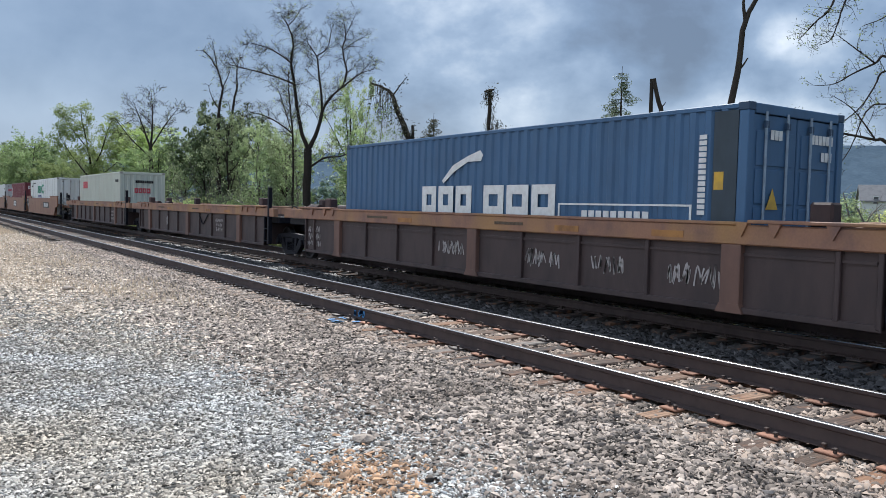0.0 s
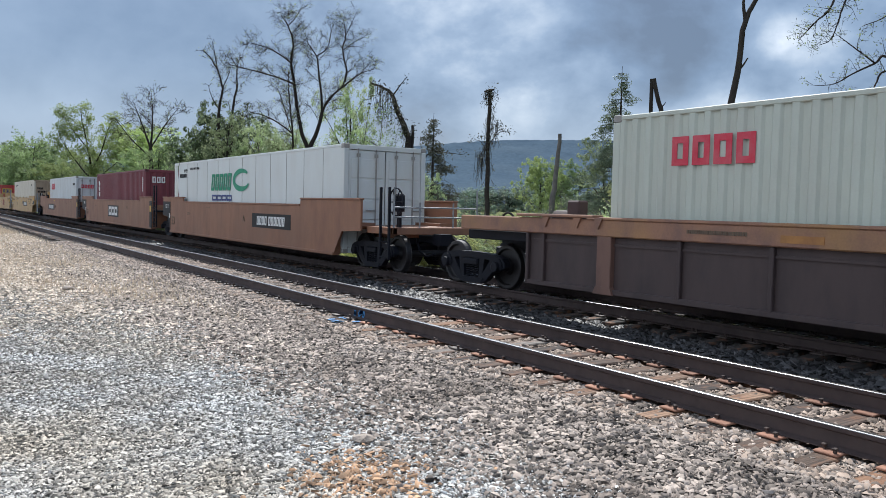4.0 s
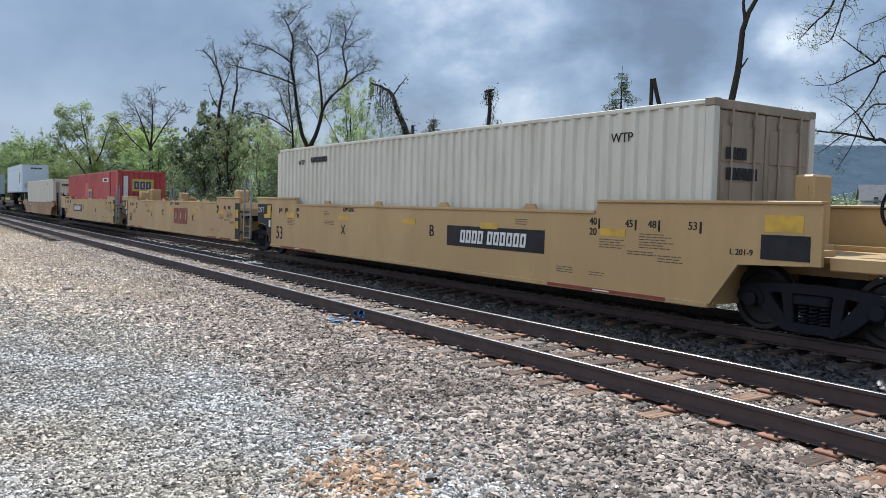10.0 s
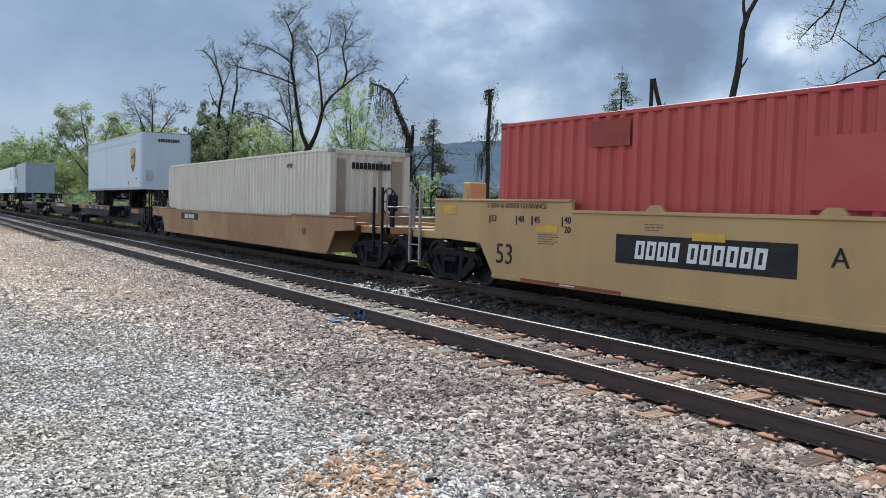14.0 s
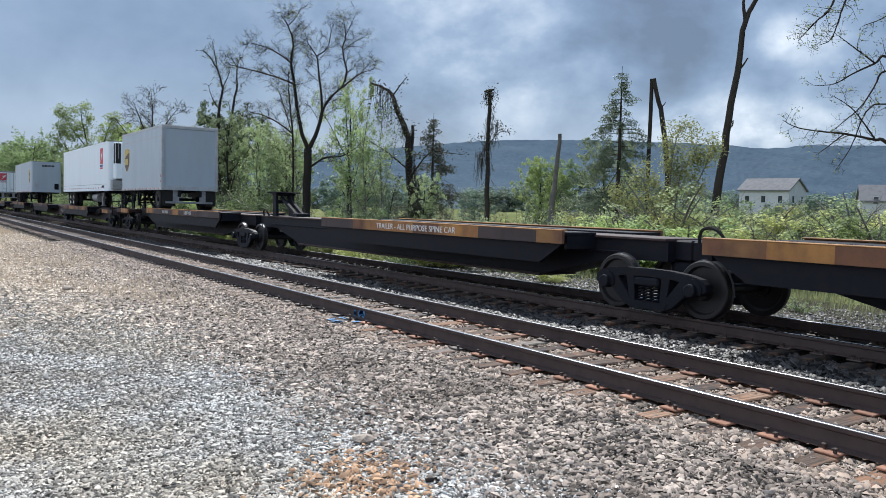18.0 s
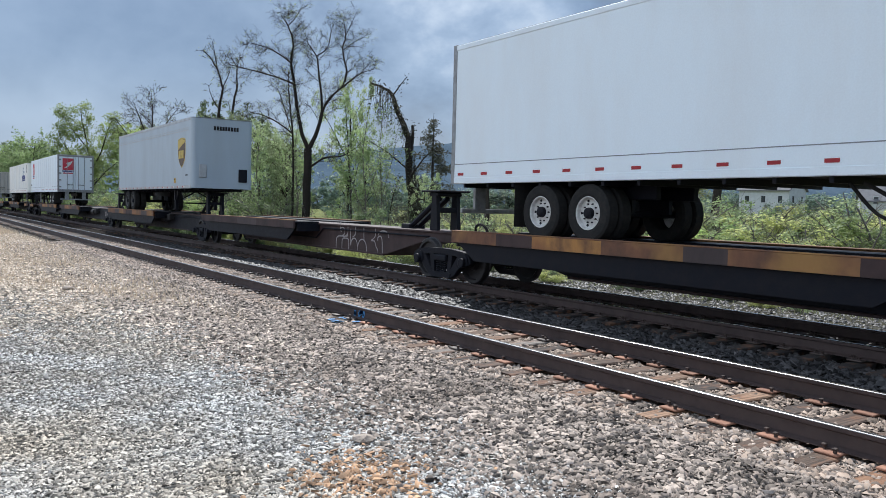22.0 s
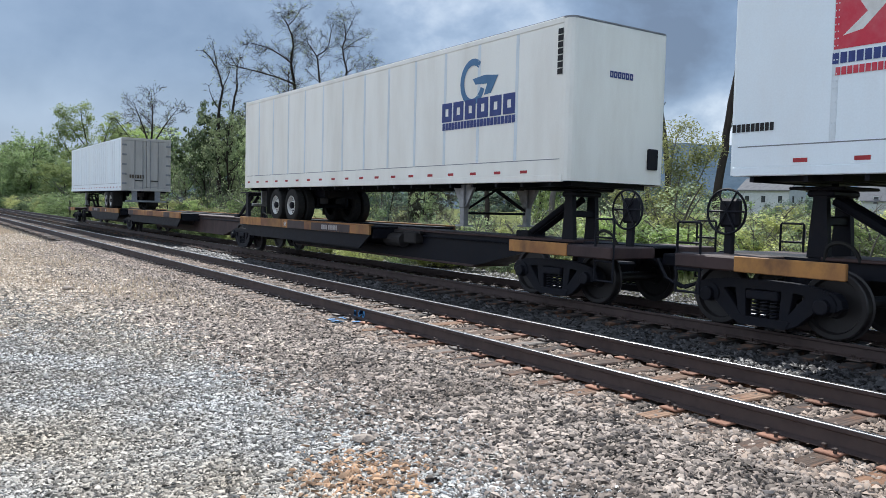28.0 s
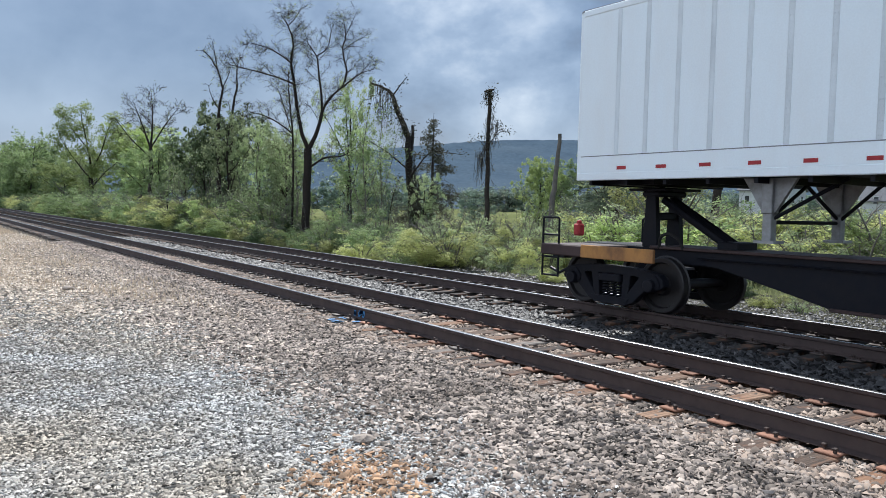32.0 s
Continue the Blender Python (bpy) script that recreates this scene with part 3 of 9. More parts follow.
def rail_geo(x0, x1):
    half = [(0.076, -0.186), (0.076, -0.176), (0.012, -0.158), (0.010, -0.055), (0.036, -0.042), (0.0375, -0.014), (0.035, -0.007), (0.031, -0.0035), (0.025, -0.0012), (0.013, 0.0)]
    poly = half + [(-y, z) for y, z in half[::-1]]
    g = Geo().slab(poly, x0, x1)
    for k in range(6, 13):
        g.m[2 + k] = 1
    return g


def wobbly_box(rnd, lx, ly, lz, jit):
    g, nseg = Geo(), 6
    rings = []
    for i in range(nseg + 1):
        y = -ly / 2 + ly * i / nseg
        e = 0.85 if i in (0, nseg) else 1.0
        a, b = lx / 2 * e + rnd.uniform(-jit, jit), lx / 2 * e + rnd.uniform(-jit, jit)
        t = rnd.uniform(-jit, 0) - (0.012 if i in (0, nseg) else 0)
        rings += [(-a, y, -lz), (-a, y, t - 0.012), (-a + 0.014, y, t), (b - 0.014, y, t + rnd.uniform(-jit, jit) * 0.4), (b, y, t - 0.012), (b, y, -lz)]
    f = []
    for i in range(nseg):
        f += [(i * 6 + k, (i + 1) * 6 + k, (i + 1) * 6 + k + 1, i * 6 + k + 1) for k in range(5)]
    f += [tuple(range(6)), tuple(range(nseg * 6, nseg * 6 + 6))]
    return g.add(rings, f)


def build_track(y, label, mats, x_first, x_parts, x_last, detail):
    """mats: the ties' wood near the road crossing end, the wood farther along, and the tie plates of both."""
    track = thing("railway_track", label, "railway track", pose(0, y, 0), kind="structure")
    rnd = random.Random(int(y * 100))
    for s in (-1, 1):
        part("rail", rail_geo(-420, 40), [RAIL, HEAD], track, "rusty steel rail with a polished head", pose(0, s * 0.7525, 0))
    ties = [[wobbly_box(rnd, 0.23, 2.6, 0.18, 0.008).mesh("tie", [mat]) for _ in range(8)] for mat in mats[:2]]
    plates = [Geo().box(-0.10, 0.10, -0.19, 0.19, 0, 0.020, c=0.006).mesh("tie_plate", [mat]) for mat in mats[2:]]
    spikes, rest = Geo(), Geo()
    x, k = x_first, 0
    while x > x_last:
        dx, dy, dz, turn = rnd.uniform(-0.03, 0.03), rnd.uniform(-0.10, 0.10), rnd.uniform(-0.012, 0.006), rnd.uniform(-1.6, 1.6)
        top = -0.205 + dz
        old = 0 if x + rnd.gauss(0, 1.2) > -10.5 else 1
        if x > x_parts:
            part("tie", ties[old][k % 8], None, track, at=pose(x + dx, dy, top, 0, 0, turn + 180 * (k % 2)))
        else:
            rest.box(x + dx - 0.115, x + dx + 0.115, dy - 1.3, dy + 1.3, top - 0.18, top, c=0.012)
        if x > detail:
            for s in (-1, 1):
                part("tie_plate", plates[old], None, track, at=pose(x + dx, s * 0.7525, -0.204))
                for sy in (-1, 1):
                    for sx in (-0.06, 0.06):
                        if rnd.random() < 0.8:
                            a, b = x + dx + sx, s * 0.7525 + sy * (0.092 if sx < 0 else 0.15)
                            spikes.box(a - 0.011, a + 0.011, b - 0.011, b + 0.011, -0.19, -0.150 - rnd.uniform(0, 0.01))
                            spikes.box(a - 0.019, a + 0.019, b - 0.022, b + 0.018, -0.158, -0.140 - rnd.uniform(0, 0.008), c=0.005)
        x -= 0.503
        k += 1
    part("spikes", spikes, SPIKE, track, "rusty rail spikes")["kind"] = "stuff"
    part("far_ties", rest, mats[1], track)["kind"] = "stuff"
    return track


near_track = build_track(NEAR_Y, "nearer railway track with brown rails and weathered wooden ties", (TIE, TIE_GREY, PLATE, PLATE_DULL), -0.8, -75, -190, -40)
build_track(FAR_Y, "farther railway track under the train, shade put into its ties", (TIE_FAR, TIE_FAR, PLATE_DULL, PLATE_DULL), -1.3, -75, -230, -34)


def paint_mark():
    g = Geo()
    rnd = random.Random(5)
    for k in range(9):
        x, z = rnd.uniform(-0.16, 0.16), rnd.uniform(-0.14, -0.05)
        g.box(x - 0.035, x + 0.035, -0.0225, -0.0205, z - 0.05, z + 0.03)
    for k in range(7):
        x, y = rnd.uniform(-0.3, 0.2), rnd.uniform(-0.5, -0.12)
        g.box(x - 0.05, x + 0.05, y - 0.07, y + 0.07, -0.203, -0.199)
    part("paint_mark", g, BLUE, near_track, "blue sprayed survey mark on rail and tie", pose(-11.25, -0.7525, 0))


paint_mark()


def stones(name, label, mat, area, count, small, large, z, seed, flat=0.85):
    """Loose angular stones in a stretch of the plan; area gives x, y from random numbers and says which to keep."""
    r = np.random.RandomState(seed)
    x, y = area(r, count)
    n = len(x)
    shard = np.array([(1, 0.55, -0.3), (-0.9, 0.75, -0.3), (-1, -0.6, -0.3), (0.95, -0.7, -0.3), (0.48, 0, 0.85), (-0.48, 0, 0.85)], float)
    v = shard[None] * (1 + r.uniform(-0.28, 0.28, (n, 6, 1)))
    v = v + r.uniform(-0.24, 0.24, (n, 6, 3))
    size = small + (large - small) * r.rand(n) ** 2.6
    v *= (size[:, None] * np.stack([r.uniform(0.8, 1.7, n), r.uniform(0.5, 1.0, n), r.uniform(0.5, 1.1, n) * flat], 1))[:, None, :]
    a, b = r.uniform(0, 6.283, n), r.normal(0, 0.45, n)
    ca, sa, cb, sb = np.cos(a), np.sin(a), np.cos(b), np.sin(b)
    X, Y, Z = v[..., 0], v[..., 1], v[..., 2]
    Y, Z = Y * cb[:, None] - Z * sb[:, None], Y * sb[:, None] + Z * cb[:, None]
    X, Y = X * ca[:, None] - Y * sa[:, None], X * sa[:, None] + Y * ca[:, None]
    base = z(x, y) + size * flat * r.uniform(0.1, 0.9, n)
    V = np.stack([X + x[:, None], Y + y[:, None], Z + base[:, None]], 2).reshape(-1, 3)
    tri = np.array([(0, 1, 5), (0, 5, 4), (1, 2, 5), (2, 3, 4), (2, 4, 5), (3, 0, 4)])
    F = (np.arange(n)[:, None, None] * 6 + tri[None]).reshape(-1, 3)
    return tagged(new(name, raw_mesh(name, V, F, [mat])), label, "gravel", kind="stuff")


def in_wedge(x, y, pad=0.6):
    """The wedge of the plan that lies before the camera."""
    return (x < -0.49 * y + pad) & (y > -0.084 * x - pad) & (-0.83 * x + 0.56 * y > 3.4)


def yard(r, n):
    d = 4.0 + 16.0 * r.rand(n) ** 1.4
    a = np.radians(r.uniform(25, 87, n))
    x, y = -d * np.sin(a), d * np.cos(a)
    k = in_wedge(x, y) & (y < 4.7) & (r.rand(n) > (y - 2.9) * 0.75) & (r.rand(n) > (d - 12.0) / 8.0)
    return x[k], y[k]


def yard_far(r, n):
    x, y = -9 - 38 * r.rand(n) ** 1.15, r.uniform(0.6, 4.9, n)
    k = in_wedge(x, y) & (r.rand(n) < (-9.0 - x) / 9.0 + (y - 3.0) * 0.15)
    return x[k], y[k]


def beyond_z(x, y):
    return np.where(y < 13.0, -0.285, -0.29 - 0.41 * np.minimum(y - 13.0, 3.0) / 3.0)


def bed_z(x, y):
    rise = np.clip(y - 4.2, 0.0, 1.0)
    return np.where(y < 5.2, yard_z(x, y) * (1 - rise) - 0.245 * rise, np.where(y < 8.2, -0.238, -0.285))


def yard_z(x, y):
    return np.array([ground_z(a, b) for a, b in zip(x, y)])


def shoulder(r, n):
    x, y = -1.8 - 36 * r.rand(n) ** 1.5, r.uniform(2.7, 6.0, n)
    on_tie = (np.abs(((x + 0.8) / 0.503) - np.round((x + 0.8) / 0.503)) < 0.25) & (y > 5.5)
    k = in_wedge(x, y) & (r.rand(n) < (y - 2.7) * 0.8) & ~(on_tie & (r.rand(n) < 0.9))
    return x[k], y[k]


def cribs(r, n):
    x, y = -2.6 - 34 * r.rand(n) ** 1.4, r.uniform(5.3, 8.2, n)
    on_tie = np.abs(((x + 0.8) / 0.503) - np.round((x + 0.8) / 0.503)) < 0.25
    k = in_wedge(x, y) & ~(on_tie & (r.rand(n) < 0.86) & (np.abs(y - NEAR_Y) < 1.32)) & (np.abs(np.abs(y - NEAR_Y) - 0.7525) > 0.09)
    return x[k], y[k]


def between(r, n):
    x, y = -3.2 - 40 * r.rand(n) ** 1.3, r.uniform(8.1, 10.1, n)
    return x, y


def beyond(r, n):
    x, y = -4.0 - 50 * r.rand(n) ** 1.2, r.uniform(9.8, 19.5, n)
    on_tie = np.abs(((x + 1.3) / 0.503) - np.round((x + 1.3) / 0.503)) < 0.24
    k = ~(on_tie & (np.abs(y - FAR_Y) < 1.3)) & (np.abs(np.abs(y - FAR_Y) - 0.7525) > 0.09)
    return x[k], y[k]


def stain(r, n):
    x, y = r.normal(-4.85, 0.30, n), r.normal(2.66, 0.24, n)
    return x, y


stones("yard_gravel", "loose light grey crushed gravel of the yard", STONE, yard, 350000, 0.0058, 0.0190, yard_z, 11)
stones("distant_gravel", "loose tan gravel along the yard", TANSTONE, yard_far, 52000, 0.013, 0.034, yard_z, 12)
stones("ballast_shoulder", "grey angular ballast beside the track", BALLAST, shoulder, 150000, 0.0105, 0.031, bed_z, 13)
stones("ballast_cribs", "grey brown ballast between the ties", CRIB, cribs, 70000, 0.013, 0.036, bed_z, 14)
stones("ballast_between", "ballast between the two tracks, train shade put into its colour", BETWEEN, between, 30000, 0.018, 0.046, bed_z, 15)
stones("ballast_beyond", "ballast of the farther track, train shade put into its colour", BETWEEN, beyond, 42000, 0.018, 0.046, beyond_z, 16)
stones("rusty_gravel", "orange rust-stained gravel patch", RUSTY, stain, 620, 0.011, 0.030, lambda x, y: yard_z(x, y) + 0.010, 17)


def big_rock(x, y, size, seed, label):
    rnd = random.Random(seed)
    bm = bmesh.new()
    bmesh.ops.create_icosphere(bm, subdivisions=2, radius=size)
    for q in bm.verts:
        q.co *= 1 + rnd.uniform(-0.16, 0.16)
        q.co.z *= 0.5
    me = bpy.data.meshes.new("rock")
    bm.to_mesh(me)
    bm.free()
    me.materials.append(ROCK)
    ob = new("rock", me)
    ob.matrix_basis = pose(x, y, ground_z(x, y) + size * 0.3, 0, 0, rnd.uniform(0, 360))
    tagged(ob, label, "rock")


ROCK = material("rock_surface", (0.36, 0.30, 0.25), 0.85, scale=9, grain=50, bump=0.5)
big_rock(-5.62, 3.06, 0.085, 3, "fist-sized brown grey rock lying on the gravel")
big_rock(-18.2, 2.76, 0.11, 4, "small dark rock lying on the gravel")


# ---- running gear ----
TRAIN_GONE = [(0, 0.0), (2, 24.70), (4, 49.49), (6, 74.40), (8, 99.45), (10, 124.64), (12, 149.98), (14, 175.45), (16, 201.02), (18, 226.67),
              (20, 252.37), (22, 278.12), (24, 303.88), (26, 329.66), (28, 355.46), (30, 381.30), (32, 407.21)]
MOVING = []
WHEELSETS = []


def rolling(name, label, category, u, group="", z=0.0):
    """A thing that travels with the train; u is its place along the track at the start."""
    ob = thing(name, label, category, pose(u, FAR_Y, z), group)
    MOVING.append((ob, u, z))
    return ob


def arc(x, z, r, a0, a1, n=5):
    """Points (x, z) on an arc, angles in degrees."""
    return [(x + r * math.cos(radians(a0 + (a1 - a0) * k / n)), z + r * math.sin(radians(a0 + (a1 - a0) * k / n))) for k in range(n + 1)]


def softened(geo, name, mat, width):
    """A casting: the edges rounded a little."""
    me = geo.mesh(name, [mat])
    bm = bmesh.new()
    bm.from_mesh(me)
    bmesh.ops.bevel(bm, geom=[e for e in bm.edges if len(e.link_faces) == 2 and e.calc_face_angle() > 0.6], offset=width, segments=2, affect="EDGES", clamp_overlap=True)
    bm.to_mesh(me)
    bm.free()
    return me


def frame_geo():
    """A cast side frame, seen from the side: bowed top bar, drooping ends over the bearings, sloping members, window for the springs."""
    g = Geo()
    t = 0.075
    top = [(-1.15, 0.46), (-1.13, 0.56), (-1.04, 0.64), (-0.82, 0.69), (-0.45, 0.725), (0.0, 0.735), (0.45, 0.725), (0.82, 0.69), (1.04, 0.64), (1.13, 0.56), (1.15, 0.46)]
    under = [(1.05, 0.40), (0.80, 0.53), (0.55, 0.585), (0.0, 0.60), (-0.55, 0.585), (-0.80, 0.53), (-1.05, 0.40)]
    g.prism(top + under, -t, t)
    for s in (-1, 1):
        g.prism([(s * 0.93, 0.50), (s * 0.66, 0.60), (s * 0.31, 0.19), (s * 0.37, 0.08), (s * 0.52, 0.15)], -t * 0.95, t * 0.95)
        g.prism([(s * 0.46, 0.64), (s * 0.28, 0.64), (s * 0.25, 0.15), (s * 0.38, 0.15)], -t * 0.9, t * 0.9)
        g.prism([(s * 0.89 + p, q) for p, q in arc(0, 0.457, 0.19, 0, 180, 8)] + [(s * 0.89 - 0.17, 0.40), (s * 0.89 + 0.17, 0.40)], -t * 1.25, t * 1.25)
    g.prism([(-0.44, 0.20), (0.44, 0.20), (0.36, 0.075), (-0.36, 0.075)], -t * 1.1, t * 1.1)
    g.box(-0.25, 0.25, -0.115, 0.115, 0.45, 0.585, c=0.02)
    return g


def wheelset_geo():
    g = Geo().rod((0, -0.98, 0), (0, 0.98, 0), 0.085, 12)
    for s in (-1, 1):
        y = s * 0.753
        tread = [(-0.070, 0.30), (-0.070, 0.440), (-0.055, 0.457), (0.045, 0.462), (0.060, 0.488), (0.070, 0.483), (0.070, 0.40), (0.03, 0.36), (0.03, 0.16), (0.07, 0.14), (0.07, 0.08)]
        hub = [(-0.10, 0.08), (-0.10, 0.14), (-0.01, 0.17), (-0.015, 0.355), (-0.070, 0.38)]
        ring = hub + tread[1:]
        g.lathe([(-s * a, r) for a, r in ring], "y", 32, at=(0, y, 0))
    return g


def spring_geo():
    """One coil spring."""
    return Geo().pipe([(0.058 * math.cos(k * 0.7), 0.058 * math.sin(k * 0.7), 0.185 + 0.275 * k / 50) for k in range(51)], 0.016, 5)


FRAME_ME = softened(frame_geo(), "side_frame", DARK, 0.014)
WHEEL_ME = wheelset_geo().mesh("wheelset", [WHEEL], smooth=False)
SPRING_ME = spring_geo().mesh("coil_spring", [DARK])
CAP_ME = Geo().lathe([(-0.11, 0.085), (-0.10, 0.105), (0.05, 0.115), (0.06, 0.09)], "y", 14).mesh("bearing_cap", [DARK])
BOLSTER_ME = Geo().box(-0.22, 0.22, -0.95, 0.95, 0.42, 0.66, c=0.04).lathe([(0.66, 0.32), (0.80, 0.32), (0.82, 0.28)], "z", 18).box(-0.5, 0.5, -0.06, 0.06, 0.34, 0.42, c=0.02).mesh("bolster", [DARK])


def truck(car, x):
    """A two-axle truck under a car: bolster, side frames, springs, wheelsets, bearing caps."""
    t = part("truck", BOLSTER_ME, DARK, car, "sooty cast steel two-axle truck", pose(x, 0, 0))
    for s in (-1, 1):
        part("side_frame", FRAME_ME, DARK, t, at=pose(0, s * 0.99, 0))
        for x0 in (-0.15, 0.0, 0.15):
            part("coil_spring", SPRING_ME, DARK, t, at=pose(x0, s * 0.99, 0))
        for a in (-0.89, 0.89):
            part("bearing_cap", CAP_ME, DARK, t, at=pose(a, s * 1.05, 0.457, 0, 0, 0 if s < 0 else 180))
    for a in (-0.89, 0.89):
        w = part("wheelset", WHEEL_ME, WHEEL, t, at=pose(a, 0, 0.457))
        WHEELSETS.append((w, a))
    return t


def coupler(car, x, s):
    g = Geo().box(min(x, x + s * 0.9), max(x, x + s * 0.9), -0.10, 0.10, 0.72, 0.94, c=0.03)
    g.prism([(x + s * 0.85, 0.70), (x + s * 1.18, 0.70), (x + s * 1.18, 0.98), (x + s * 0.85, 0.98)], -0.19, 0.16)
    g.pipe([(x + s * 0.3, -0.35, 0.85), (x + s * 0.5, -0.36, 0.55), (x + s * 0.8, -0.34, 0.42), (x + s * 1.1, -0.3, 0.5)], 0.03)
    part("coupler", g, DARK, car, "dark steel coupler with an air hose")


def ladder(car, x0, x1, y, z0, z1, rungs, mat, label=""):
    g = Geo()
    for x in (x0, x1):
        g.box(x - 0.03, x + 0.03, y - 0.03, y + 0.03, z0, z1, c=0.008)
    for k in range(rungs):
        z = z0 + 0.05 + k * 0.38
        g.rod((x0, y - 0.02, z), (x1, y - 0.02, z), 0.016)
    part("ladder", g, mat, car, label)


def handbrake(car, x, y, z):
    g = Geo()
    n, r = 24, 0.34
    y -= 0.35
    pts = [(x + r * math.cos(6.2832 * k / n), y, z + r * math.sin(6.2832 * k / n)) for k in range(n + 1)]
    g.pipe(pts, 0.02)
    for k in (0, 4, 8, 12, 16, 20):
        g.rod((x, y, z), pts[k], 0.015)
    box = part("brake_housing", Geo().box(x - 0.17, x + 0.17, y + 0.03, y + 0.18, z - 0.24, z + 0.20, c=0.04).box(x - 0.08, x + 0.08, y + 0.06, y + 0.14, z - 0.82, z - 0.2, c=0.02), DARK, car, "dark hand brake housing on a stand")
    part("brake_wheel", g, DARK, box, "dark spoked hand brake wheel")


def hose(car, pts, r=0.022, label="looped air hose"):
    g = Geo()
    curve = []
    for i in range(len(pts) - 1):
        a, b, c, d = Vector(pts[max(i - 1, 0)]), Vector(pts[i]), Vector(pts[i + 1]), Vector(pts[min(i + 2, len(pts) - 1)])
        for k in range(5):
            t = k / 5
            curve.append(0.5 * ((2 * b) + (c - a) * t + (2 * a - 5 * b + 4 * c - d) * t * t + (3 * b - a - 3 * c + d) * t ** 3))
    curve.append(Vector(pts[-1]))
    part("hose", g.pipe(curve, r), RUBBER, car, label)


# ---- containers ----
def wave(x0, x1, pitch, depth):
    """A trapezoid wave along x: places and how far in."""
    n = max(1, round((x1 - x0) / pitch))
    p = (x1 - x0) / n
    out = [(x0, 0.0)]
    for k in range(n):
        a = x0 + k * p
        out += [(a + p * 0.28, 0.0), (a + p * 0.42, depth), (a + p * 0.78, depth), (a + p * 0.92, 0.0)]
    out.append((x1, 0.0))
    return out


def corrugated(x0, x1, z0, z1, y, s, pitch, depth, along="x"):
    """An upright corrugated sheet that faces s (-1 or 1) across."""
    w = wave(x0, x1, pitch, depth)
    g, v, f = Geo(), [], []
    for a, d in w:
        q = y - s * d
        v += [(a, q, z0), (a, q, z1)] if along == "x" else [(q, a, z0), (q, a, z1)]
    f = [(2 * i, 2 * i + 2, 2 * i + 3, 2 * i + 1) for i in range(len(w) - 1)]
    return g.add(v, f)


